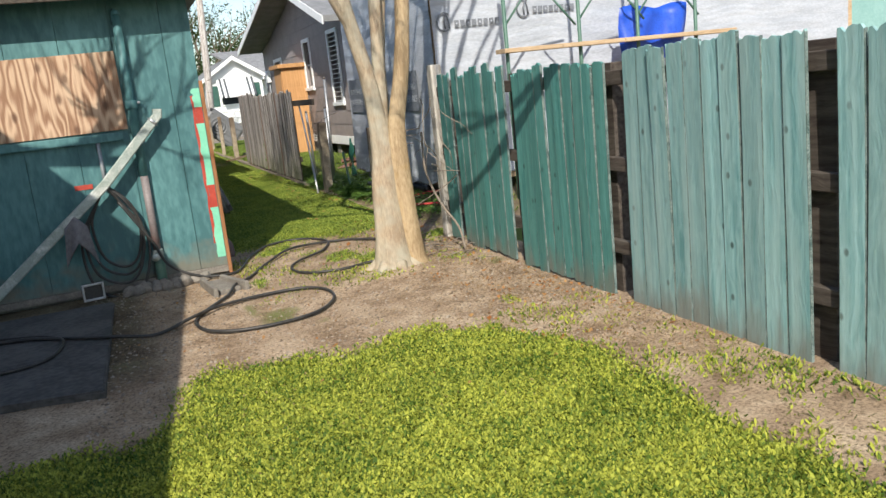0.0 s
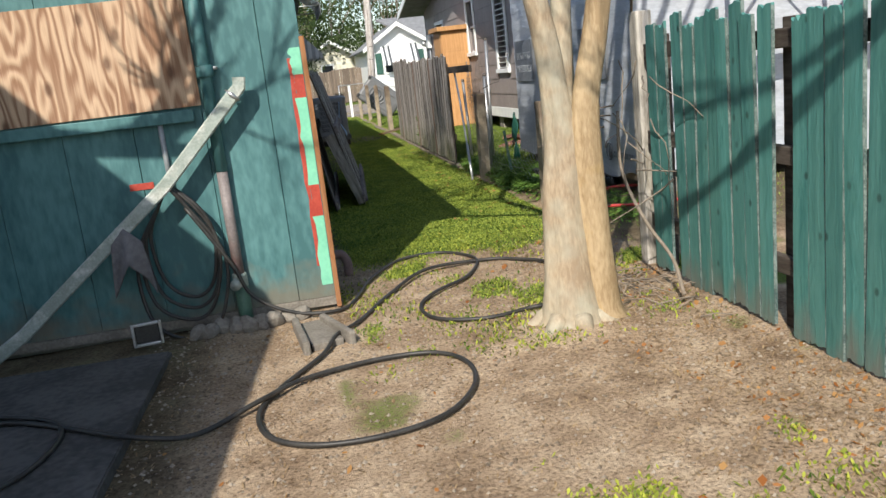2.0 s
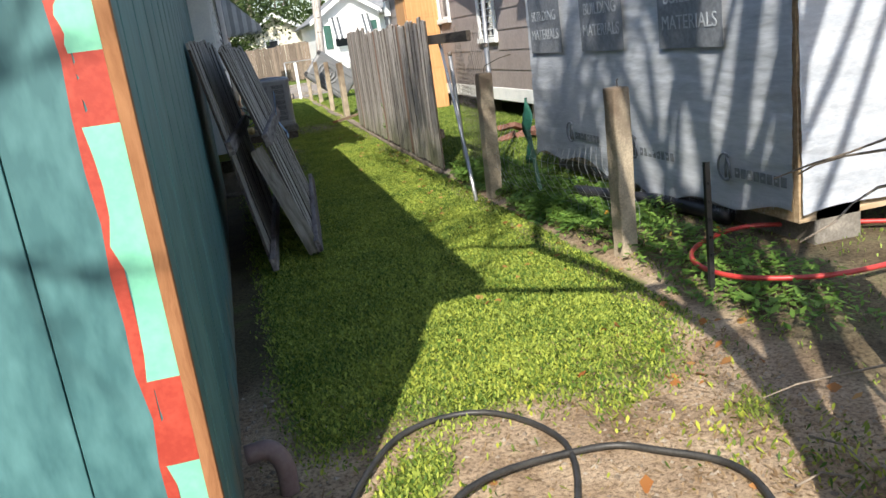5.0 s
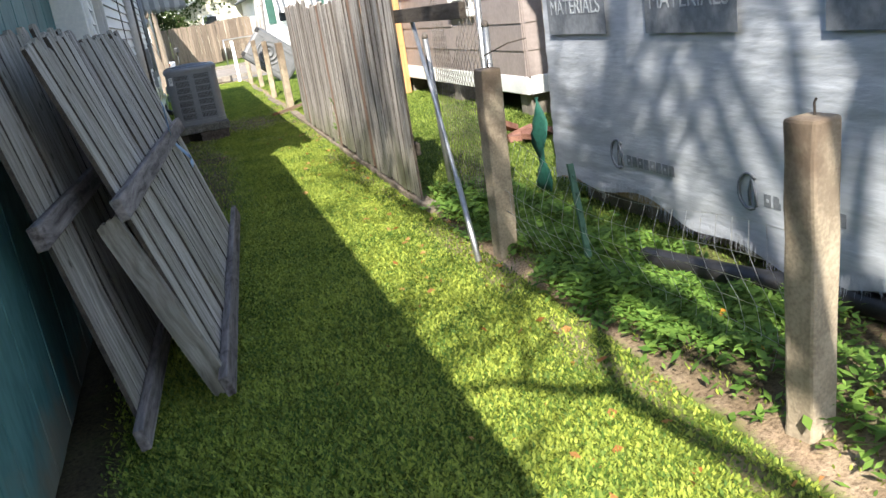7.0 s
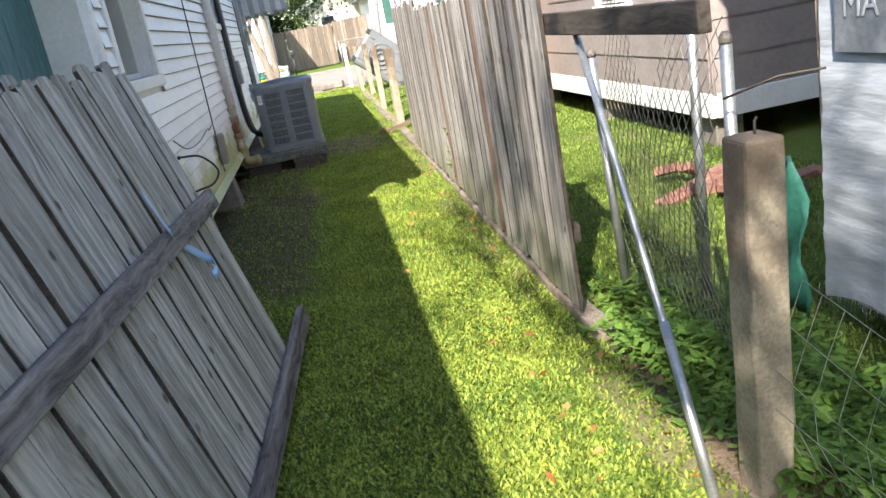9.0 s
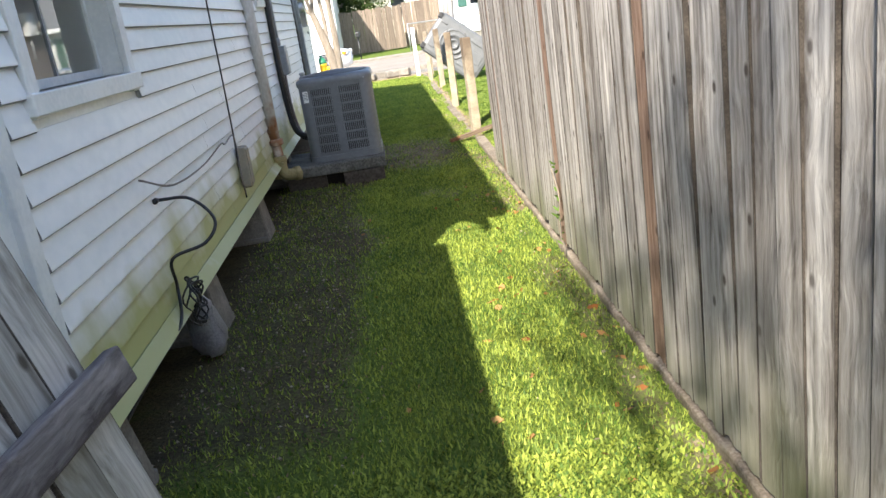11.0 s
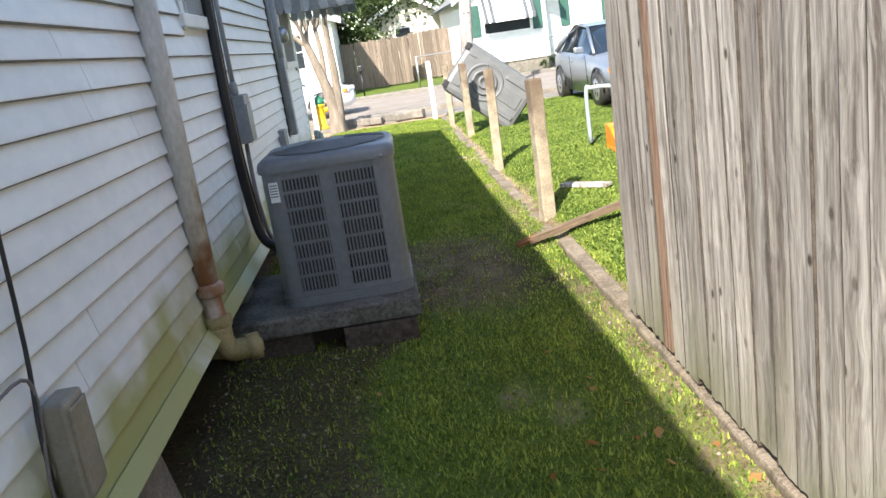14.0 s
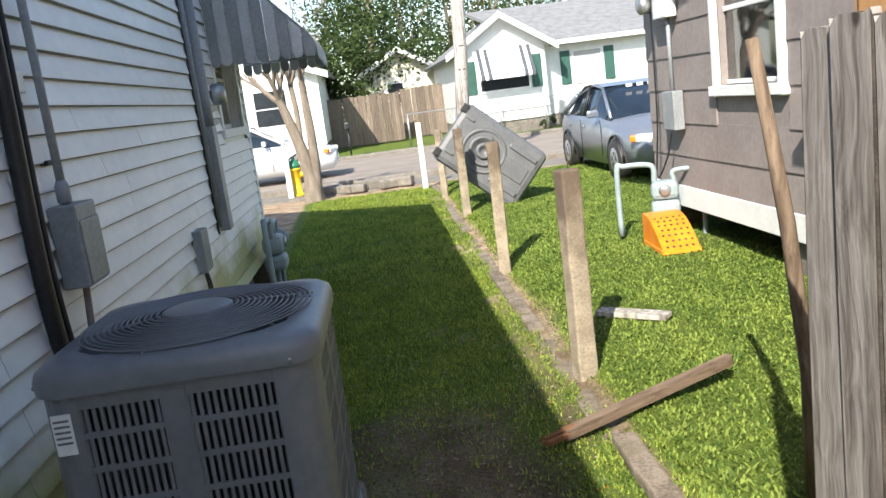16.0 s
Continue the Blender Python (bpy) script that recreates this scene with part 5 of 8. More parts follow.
def yard_tree():
    t = bare_tree("crepe_myrtle", [
        [((2.09, 6.35, -0.05), 0.24), ((2.09, 6.35, 0.07), 0.165), ((2.08, 6.35, 0.3), 0.128), ((2.08, 6.36, 0.62), 0.112), ((2.095, 6.36, 0.95), 0.092), ((2.08, 6.36, 1.25), 0.074), ((2.035, 6.35, 1.6), 0.062), ((1.945, 6.33, 2.0), 0.056), ((1.74, 6.28, 2.9), 0.052), ((1.3, 6.25, 4.2), 0.045)],
        [((2.25, 6.33, -0.03), 0.17), ((2.24, 6.33, 0.1), 0.115), ((2.225, 6.32, 0.45), 0.094), ((2.215, 6.31, 0.85), 0.080), ((2.225, 6.31, 1.2), 0.070), ((2.30, 6.30, 1.55), 0.062), ((2.37, 6.28, 2.1), 0.056), ((2.45, 6.25, 3.2), 0.052), ((2.6, 6.4, 4.6), 0.044)],
        [((2.11, 6.37, 0.95), 0.070), ((2.125, 6.38, 1.25), 0.060), ((2.155, 6.40, 1.6), 0.054), ((2.19, 6.42, 2.1), 0.050), ((2.26, 6.5, 3.2), 0.046), ((2.3, 6.8, 4.4), 0.04)],
        [((2.2, 6.46, -0.03), 0.12), ((2.19, 6.47, 0.5), 0.075), ((2.19, 6.50, 1.1), 0.058), ((2.22, 6.54, 1.7), 0.047), ((2.34, 6.6, 2.4), 0.044), ((2.6, 6.9, 3.4), 0.042), ((2.9, 7.2, 4.2), 0.038)],
        [((1.95, 6.33, 1.98), 0.048), ((1.55, 6.35, 2.8), 0.044), ((0.95, 6.35, 3.7), 0.04)],
        [((1.78, 6.28, 2.7), 0.032), ((1.2, 6.0, 3.1), 0.029), ((0.45, 6.0, 3.45), 0.027)],
        [((1.38, 6.26, 3.95), 0.042), ((1.0, 6.5, 4.5), 0.04), ((0.7, 6.9, 4.9), 0.034)],
    ], "smooth tan multi-stemmed bare crepe myrtle", 5, depth=5, limb=1.3, kids=(3, 3), taper=0.24, odd=(1,))
    rng = random.Random(2)
    for k in range(24):
        a = rng.uniform(0, 6.28)
        o = Vector((rng.uniform(-0.35, 0.3), rng.uniform(-0.05, 0.25), rng.uniform(2.25, 3.1)))
        lean, n = rng.uniform(0.12, 0.55), rng.uniform(2.4, 3.6)
        d = Vector((math.cos(a) * lean, math.sin(a) * lean + 0.12, 1)).normalized()
        pts = [o, o + d * n * 0.35 + Vector((rng.gauss(0, 0.07), rng.gauss(0, 0.07), 0)), o + d * n * 0.7 + Vector((rng.gauss(0, 0.12), rng.gauss(0, 0.12), 0)), o + d * n]
        run = spline(pts, 4)
        tube("limb", run, [rng.uniform(0.026, 0.036) * (1 - 0.6 * i / len(run)) for i in range(len(run))], TWIG, t, sides=7)
    for k in range(7):
        a = k * 0.9 + 0.2
        p = [(0.13 * math.cos(a), 0.13 * math.sin(a), 0.12), (0.22 * math.cos(a), 0.22 * math.sin(a), 0.055), (0.36 * math.cos(a + 0.2), 0.34 * math.sin(a + 0.2), 0.03), (0.5 * math.cos(a + 0.3), 0.48 * math.sin(a + 0.3), -0.01)]
        tube("root", spline(p, 4), [0.06 - 0.0033 * i for i in range(13)], BARK, t, sides=7)


yard_tree()
bare_tree("shade_tree", [[((4.4, 1.2, -0.1), 0.15), ((4.2, 1.3, 2.0), 0.1), ((3.2, 2.0, 3.1), 0.055), ((2.0, 2.8, 3.4), 0.036)]],
          "bare tree leaning over the teal fence", 12, TWIG, 4, 1.0)
bare_tree("shade_tree", [[((-2.7, 6.3, -0.1), 0.16), ((-2.7, 6.2, 1.8), 0.12), ((-2.4, 5.6, 2.9), 0.08), ((-1.6, 5.25, 3.15), 0.055)]],
          "bare tree beside the shed and slab", 27, TWIG, 4, 0.8, taper=0.3)
bare_tree("street_tree", [[((1.22, 33.5, -0.05), 0.2), ((1.2, 33.5, 0.5), 0.13), ((1.05, 33.5, 1.2), 0.10), ((0.85, 33.5, 1.9), 0.07)], [((1.25, 33.5, 0.1), 0.13), ((1.32, 33.5, 1.0), 0.085), ((1.3, 33.5, 2.0), 0.065)], [((1.1, 33.5, 1.0), 0.06), ((1.12, 33.55, 1.6), 0.05), ((1.08, 33.6, 2.2), 0.045)]],
          "bare pollarded tree by the street", 6, TWIG, 3, 0.75)


def leaf_cloud(n, centre, size, leaf, rng):
    """Many small leaf quads in uneven clumps round a centre."""
    clumps = rng.normal(0, 0.42, (max(6, n // 90), 3)) * size
    c = clumps[rng.integers(0, len(clumps), n)] + rng.normal(0, 0.13, (n, 3)) * np.mean(size)
    a = rng.normal(0, 1, (n, 3)); a /= np.linalg.norm(a, axis=1)[:, None]
    b = np.cross(a, rng.normal(0, 1, (n, 3))); b /= np.linalg.norm(b, axis=1)[:, None]
    s = leaf * rng.uniform(0.6, 1.4, (n, 1))
    q = np.stack([c - a * s, c + b * s * 0.5, c + a * s, c - b * s * 0.5], 1) + np.array(centre)
    return q.reshape(-1, 3)


def leaf_tree(x, y, h, r, seed, label, leaves=5200, leaf=0.11, low=0.12):
    rng = np.random.default_rng(seed)
    t = thing("tree", x, y, 0, label, "tree", group="trees beyond the street")
    r1 = random.Random(seed)
    verts, faces = [], []
    branching(r1, (0, 0, -0.1), (0, 0, 1), h * 0.55, 0.03 * h, 3, verts, faces, 0.7)
    piece("trunk", mesh_of("trunk", verts, faces, TWIG, True), t)
    v = leaf_cloud(leaves, (0, 0, h * (0.5 + low / 2)), np.array([r, r, h * (1 - low) * 0.5]), leaf, rng)
    f = np.arange(len(v)).reshape(-1, 4)
    tagged(piece("crown", mesh_of("crown", v, f.tolist(), EVERGREEN), t), kind="stuff")


for k, (x, y, h, r) in enumerate([(1.5, 56, 6.5, 2.6), (4.2, 58, 7.5, 3.0), (-2.5, 58, 6, 3), (7.5, 66, 10, 4), (11.5, 68, 9.5, 4), (16, 66, 9, 4), (-7, 62, 8, 4), (2.5, 70, 11, 4.5), (-13, 66, 9, 5), (22, 70, 9, 5)]):
    leaf_tree(x, y, h, r, 40 + k, "dense evergreen tree behind the far houses")
for k, (x, y) in enumerate([(3.2, 64), (8.5, 72), (14, 74), (0.2, 50.5)]):
    bare_tree("tree", [[((x, y, 0), 0.25), ((x, y, 3.0), 0.2), ((x + 0.2, y, 6.0), 0.14)]] if k < 3 else [[((x, y, 0), 0.1), ((x, y, 1.0), 0.08), ((x, y, 1.8), 0.05)]], "bare tree behind the far houses", 60 + k, TWIG, 4 if k < 3 else 3, 2.2 if k < 3 else 0.9)

# ---- grass and weeds ----


def scatter(name, n, x0, x1, y0, y1, density, blade, material, label, seed, wide=0.006, flat=0.5, leaf=False):
    """Blades or small leaves standing on the ground, thinned by the sward's cover."""
    rng = np.random.default_rng(seed)
    x, y = rng.uniform(x0, x1, n), rng.uniform(y0, y1, n)
    keep = rng.uniform(0, 1, n) < density(x, y)
    x, y = x[keep], y[keep]
    n = len(x)
    z = ground_z(x, y)
    a = rng.uniform(0, 2 * math.pi, n)
    h = blade * rng.uniform(0.5, 1.35, n)
    lean = rng.uniform(0.1, flat + 0.5, n) * h
    dx, dy = np.cos(a), np.sin(a)
    w = wide * rng.uniform(0.6, 1.4, n)
    base = np.stack([x, y, z - 0.004], 1)
    side = np.stack([-dy * w, dx * w, 0 * w], 1)
    fwd = np.stack([dx * lean, dy * lean, h], 1)
    if leaf:
        mid = base + fwd * 0.65
        v = np.stack([base + side * 0.2, mid + side, base + fwd, mid - side], 1).reshape(-1, 3)
        f = np.arange(4 * n).reshape(-1, 4)
    else:
        v = np.stack([base - side, base + side, base + fwd], 1).reshape(-1, 3)
        f = np.arange(3 * n).reshape(-1, 3)
    me = mesh_of(name, v, f.tolist(), material)
    tagged(new(name, me), label, "grass", kind="stuff")


def lawn(x, y):
    return np.clip(turf(x, y), 0, 1) ** 1.5


scatter("lawn_grass", 330000, -1.2, 2.4, 1.5, 5.0, lawn, 0.018, GROUNDLEAF, "short bright green lawn grass", 1, wide=0.0058, flat=1.2, leaf=True)
scatter("lane_grass", 420000, 0.9, 3.2, 6.2, 15.0, lawn, 0.019, LANELEAF, "short green grass in the lane", 2, wide=0.0048, flat=1.2, leaf=True)
scatter("lane_grass", 260000, 1.0, 3.4, 15.0, 26.0, lawn, 0.024, LANELEAF, "short green grass beside the white house", 3, wide=0.005)
scatter("lane_grass", 80000, 1.2, 3.6, 26.0, 33.5, lawn, 0.035, LANELEAF, "short green grass towards the street", 4, wide=0.007)
scatter("yard_grass", 380000, 3.15, 7.0, 20.0, 33.5, lawn, 0.022, YARDLEAF, "bright grass in the side yard", 5, wide=0.0055, flat=1.2, leaf=True)
scatter("yard_grass", 110000, 3.0, 5.4, 8.0, 20.0, lawn, 0.028, YARDLEAF, "rough grass beyond the kerb", 6, wide=0.0045, leaf=True)


scatter("sparse_grass", 26000, 0.9, 2.9, 6.0, 9.2, lambda x, y: np.clip(0.10 + 0.5 * wobble(x, y, 1.5, 1.9), 0.03, 0.6), 0.024, GROUNDLEAF, "sparse grass seedlings on trodden soil", 14, wide=0.006, flat=1.2, leaf=True)
scatter("sparse_grass", 30000, 1.4, 2.9, 1.5, 4.6, lambda x, y: np.clip(0.15 + 0.6 * wobble(x, y, 1.8, 0.4), 0.03, 0.7), 0.024, GROUNDLEAF, "patchy clover and grass thinning towards the fence", 15, wide=0.0055, flat=1.2, leaf=True)


def weedy(x, y):
    return np.clip(smooth(0.9, 0.3, np.abs(x - 3.42) / 0.46 + 0.3 * wobble(x, y, 1.6, 3)) * (0.25 * smooth(8.2, 8.8, y) + 0.75 * smooth(10.2, 10.8, y)) * smooth(14.5, 13.0, y), 0, 1)




def weed_bed(n, seed):
    """Low broad-leaved weeds: small leaves at uneven heights in clumps."""
    rng = np.random.default_rng(seed)
    x, y = rng.uniform(3.0, 4.4, n), rng.uniform(8.2, 14.8, n)
    keep = rng.uniform(0, 1, n) < weedy(x, y)
    x, y = x[keep], y[keep]
    n = len(x)
    tall = 0.03 + 0.11 * np.clip(wobble(x, y, 2.2, 5.0) + 0.35, 0, 1)
    z = ground_z(x, y) + tall * np.sqrt(rng.uniform(0, 1, n))
    a = rng.uniform(0, 2 * math.pi, n)
    l = rng.uniform(0.010, 0.026, n) + 0.016 * (rng.uniform(0, 1, n) < 0.3)
    d = np.stack([np.cos(a) * l, np.sin(a) * l, rng.uniform(-0.5, 0.5, n) * l], 1)
    s = np.stack([-np.sin(a) * l * 0.38, np.cos(a) * l * 0.38, rng.uniform(-0.2, 0.2, n) * l], 1)
    c = np.stack([x, y, z], 1)
    v = np.stack([c - d, c + s, c + d, c - s], 1).reshape(-1, 3)
    tagged(new("weeds", mesh_of("weeds", v, np.arange(4 * n).reshape(-1, 4).tolist(), WEED)), "leafy green weeds along the kerb", "weeds", kind="stuff")


weed_bed(85000, 7)


def pebbles(n, x0, x1, y0, y1, seed, size):
    """Small stones and clods on bare soil."""
    rng = np.random.default_rng(seed)
    x, y = rng.uniform(x0, x1, n), rng.uniform(y0, y1, n)
    keep = rng.uniform(0, 1, n) < 1.05 - np.clip(turf(x, y), 0, 1)
    x, y = x[keep], y[keep]
    n = len(x)
    z = ground_z(x, y)
    s = size * rng.uniform(0.3, 1.3, n) ** 1.5
    base = np.array([(1, 0, 0), (0, 1, 0), (-1, 0, 0), (0, -1, 0), (0, 0, 0.8), (0, 0, -0.6)], float)
    v = np.stack([x, y, z], 1)[:, None, :] + base[None] * (s[:, None, None] * rng.uniform(0.6, 1.4, (n, 6, 1)))
    tri = np.array([(0, 1, 4), (1, 2, 4), (2, 3, 4), (3, 0, 4), (1, 0, 5), (2, 1, 5), (3, 2, 5), (0, 3, 5)])
    f = (tri[None] + (np.arange(n) * 6)[:, None, None]).reshape(-1, 3)
    m = leafy("soil_clods", (0.16, 0.12, 0.085), (0.42, 0.36, 0.29)) if "soil_clods" not in bpy.data.materials else bpy.data.materials["soil_clods"]
    tagged(new("pebbles", mesh_of("pebbles", v.reshape(-1, 3), f.tolist(), m)), "small stones and clods on bare soil", "pebbles", kind="stuff")


pebbles(9000, -0.3, 2.95, 3.8, 9.2, 3, 0.009)
pebbles(5000, 1.0, 3.2, 14.0, 24.0, 4, 0.008)
scatter("dead_leaves", 2600, 1.0, 3.3, 4.5, 24.0, lambda x, y: 0.03 + 0.16 * smooth(0.5, 0.1, np.abs(x - kerb_x(y) + 0.3)), 0.012, DEADLEAF, "scattered brown fallen leaves", 8, wide=0.02, flat=3.0, leaf=True)
scatter("dry_litter", 26000, -0.2, 3.0, 3.2, 9.0, lambda x, y: 0.25 + 0.75 * smooth(0.7, 0.2, np.abs(x - 2.65)), 0.015, STRAW, "dry twigs and leaf litter on bare soil", 9, wide=0.004, flat=3.0, leaf=True)
scatter("dry_litter", 12000, 1.0, 3.2, 14.5, 24.0, lambda x, y: (1 - np.clip(turf(x, y), 0, 1)) * 0.6, 0.012, STRAW, "dry litter on the bare strip beside the house", 10, wide=0.004, flat=3.0, leaf=True)

scatter("dead_leaves", 300, 1.9, 3.1, 7.6, 20.0, lambda x, y: 0.12 + 0.88 * smooth(0.6, 0.1, np.abs(x - kerb_x(y) + 0.25)), 0.024, DEADLEAF, "orange-brown curled fallen leaves on the grass", 31, wide=0.021, flat=2.2, leaf=True)
scatter("dead_leaves", 16, 3.2, 3.8, 9.9, 12.2, lambda x, y: 0.8 + 0 * x, 0.045, AMBERLEAF, "large amber leaves caught in the weeds", 32, wide=0.026, flat=1.2, leaf=True)

scatter("dead_leaves", 2600, 0.0, 2.93, 3.4, 7.4, lambda x, y: 0.06 + 0.94 * smooth(0.9, 0.1, np.abs(x - 2.75)) * smooth(0.0, 0.5, wobble(x, y, 1.4, 3.3) + 0.35), 0.016, DEADLEAF, "small brown leaves gathered under the teal fence", 33, wide=0.011, flat=2.6, leaf=True)

# ---- things by the shed ----


def shed_fixtures():
    v = thing("vent_pipe", 0.29, 7.37, 0, "teal and grey vent pipe up the shed front", "pipe")
    tube("upper_pipe", [(0, 0, 0.98), (0, 0, 1.8), (0, 0, 2.3)], 0.036, TEAL_SHED, v, sides=14)
    tube("lower_pipe", [(0, 0, 0.33), (0, 0, 0.98)], 0.033, PVCGREY, v, "bare grey lower pipe", sides=14)
    tube("foot", [(0, 0, -0.03), (0, 0, 0.12), (0, 0, 0.33)], 0.044, GREENMETAL, v, "green pipe foot", sides=14)
    lathe("collar", [(0.046, 1.54), (0.052, 1.55), (0.052, 1.6), (0.046, 1.61)], TEAL_SHED, v)
    lathe("cap", [(0.04, 2.3), (0.03, 2.33), (0.012, 2.35)], TEAL_SHED, v)
    lathe("tee", [(0.041, 0.25), (0.045, 0.26), (0.045, 0.33), (0.041, 0.34)], DIRTYWHITE, v, "white plastic tee")
    tube("tee_mouth", [(-0.015, -0.03, 0.29), (-0.03, -0.08, 0.28)], [0.03, 0.035], DIRTYWHITE, v, sides=14)
    boxed("bracket", (0.03, 0.0, 1.58, 0.075, 0.045, 1.6), STEEL, v)
    s = thing("small_pipe", -0.02, 7.4, 0, "thin grey conduit on the shed wall", "pipe")
    tube("pipe", [(0, 0, 0.9), (0, 0, 1.3)], 0.016, PIPEGREY, s)
    # leaning downspout
    d = thing("downspout", 0.43, 7.3, 1.42, "old white metal downspout propped across the shed wall", "downspout")

    def flat(name, pts, mat, label=""):
        vv, ff = [], []
        for i, p in enumerate(pts):
            q = Vector(pts[min(i + 1, len(pts) - 1)]) - Vector(pts[max(i - 1, 0)])
            q.normalize()
            n = q.cross(Vector((0, 1, 0))).normalized()
            o = Vector((0, 1, 0))
            w, t = 0.038, 0.027
            for a, b in ((-w + 0.008, -t), (w - 0.008, -t), (w, -t + 0.008), (w, t - 0.008), (w - 0.008, t), (-w + 0.008, t), (-w, t - 0.008), (-w, -t + 0.008)):
                vv.append(Vector(p) + n * a + o * b)
        for i in range(len(pts) - 1):
            for k in range(8):
                a, b = i * 8 + k, i * 8 + (k + 1) % 8
                ff.append((a, b, b + 8, a + 8))
        ff += [tuple(range(7, -1, -1)), tuple(range(len(vv) - 8, len(vv)))]
        piece(name, mesh_of(name, vv, ff, mat), d, None, label)

    flat("spout", [(0.05, 0, 0.10), (0.045, 0, 0.045), (0.0, 0, 0.0), (-0.46, -0.03, -0.47), (-0.94, -0.06, -0.86), (-1.38, -0.1, -1.22), (-1.62, -0.12, -1.37)], DIRTYWHITE)
    lathe("collar", [(0.02, -0.02), (0.055, 0.0), (0.02, 0.02)], STEEL, d, m=pose(0.0, 0, 0, 0, 45, 0), sides=10)
    # coiled hose
    h = thing("hanging_hose", -0.03, 7.33, 0.95, "black garden hose hung in loops on the shed", "hose")
    rng = random.Random(8)
    for k in range(4):
        w, drop = 0.16 + 0.035 * k, 0.72 + 0.075 * k + rng.uniform(-0.03, 0.03)
        sh = rng.uniform(-0.02, 0.06)
        pts = [(0.0, -0.02 * k, 0.0), (0.10 + sh, -0.03, -0.16), (w + sh, -0.02, -0.5 * drop), (w * 0.7 + sh, -0.01 - 0.012 * k, -0.88 * drop), (0.02 + sh * 0.5, -0.02, -drop), (-w * 0.8 + sh * 0.4, -0.012 * k, -0.85 * drop), (-w * 0.95, 0.0, -0.45 * drop), (-0.07, -0.01, -0.12), (0.0, -0.02 * k, 0.0)]
        tube("loop", spline(pts, 7), 0.0115, RUBBER, h, sides=7)
    tube("hook", [(0.0, 0.08, 0.0), (0, -0.03, 0.0), (0, -0.045, 0.03)], 0.007, STEEL, h)
    g = thing("garden_hose", 0.9, 7.2, 0, "long black garden hose looped over the bare soil", "hose")
    run = [(0.05, 7.30, 0.80), (0.26, 7.3, 0.42), (0.36, 7.28, 0.2), (0.6, 7.26, 0.06), (0.87, 7.27, 0.03), (1.0, 7.52, 0.02), (1.16, 8.0, 0.02), (1.44, 8.44, 0.02), (1.78, 8.46, 0.02), (1.96, 8.1, 0.02), (1.79, 7.64, 0.02), (1.52, 7.38, 0.02), (1.37, 7.13, 0.02), (1.37, 6.88, 0.02), (1.48, 6.73, 0.02), (1.7, 6.65, 0.02), (1.95, 6.68, 0.03), (2.05, 6.62, 0.05)]
    tube("near_run", [Vector(p) - Vector((0.9, 7.2, 0)) for p in spline(run, 6)], 0.012, RUBBER, g)
    run = [(2.3, 7.3, 0.02), (2.38, 7.68, 0.02), (2.22, 7.9, 0.02), (2.03, 8.02, 0.02), (1.56, 7.95, 0.035), (1.23, 7.51, 0.02), (0.98, 7.02, 0.02), (0.82, 6.75, 0.04), (0.72, 6.5, 0.02), (0.5, 6.12, 0.02), (0.4, 5.85, 0.02), (0.45, 5.57, 0.02), (0.64, 5.41, 0.02), (0.93, 5.38, 0.02), (1.2, 5.48, 0.02), (1.38, 5.74, 0.02), (1.41, 6.03, 0.02), (1.28, 6.24, 0.02), (0.98, 6.28, 0.02), (0.62, 6.16, 0.03), (0.4, 5.93, 0.045), (0.14, 5.74, 0.02), (-0.1, 5.72, 0.06), (-0.48, 6.0, 0.06), (-0.75, 6.17, 0.06), (-1.1, 6.2, 0.06)]
    tube("long_run", [Vector(p) - Vector((0.9, 7.2, 0)) for p in spline(run, 6)], 0.0125, RUBBER, g)
    run = [(-1.2, 6.4, 0.06), (-0.85, 6.28, 0.06), (-0.55, 6.1, 0.06), (-0.45, 5.85, 0.06), (-0.55, 5.5, 0.06), (-0.85, 5.42, 0.06), (-1.2, 5.6, 0.06)]
    tube("slab_run", [Vector(p) - Vector((0.9, 7.2, 0)) for p in spline(run, 6)], 0.012, RUBBER, g)
    # cloth over the spout
    bm = bmesh.new()
    n = 12
    grid = []
    for i in range(n + 1):
        row = []
        for j in range(n + 1):
            u, w = i / n - 0.5, j / n
            fold = abs(u) * 2
            row.append(bm.verts.new((u * (0.17 + 0.08 * w), -0.05 - 0.045 * math.sin(u * 9 + w * 2) * w - 0.02 * (1 - fold), 0.02 - 0.30 * w * (0.72 + 0.35 * fold) - 0.09 * fold)))
        grid.append(row)
    for i in range(n):
        for j in range(n):
            bm.faces.new((grid[i][j], grid[i + 1][j], grid[i + 1][j + 1], grid[i][j + 1]))
    solid(bm, 0.006)
    cloth = surf("grey_cloth", (0.13, 0.125, 0.135), (0.19, 0.185, 0.195), 30, 0.9)
    tagged(part("cloth", bm, cloth, m=pose(-0.30, 7.27, 0.72), smooth=True), "grey work cloth draped over the downspout", "cloth")
    # rubble, splash block, lid
    rng = random.Random(31)
    for k in range(9):
        bm = bmesh.new()
        bmesh.ops.create_icosphere(bm, subdivisions=2, radius=0.065)
        for vtx in bm.verts:
            vtx.co *= 1 + 0.35 * noise.noise(vtx.co * 14 + Vector((k * 3.1, 0, 0)))
            vtx.co.z *= 0.75
        tagged(part("concrete_lump", bm, CONCRETE, m=pose(0.02 + k * 0.075 + rng.uniform(-0.02, 0.02), 7.28 + rng.uniform(-0.05, 0.03), 0.035, rng.uniform(0, 90), 0, rng.uniform(0, 360))), "rough grey lump of concrete at the shed's foot", "rubble", "concrete lumps at the shed")
    sp = thing("splash_block", 0.72, 6.86, 0.0, "broken pale concrete splash block", "splash block", rz=12)
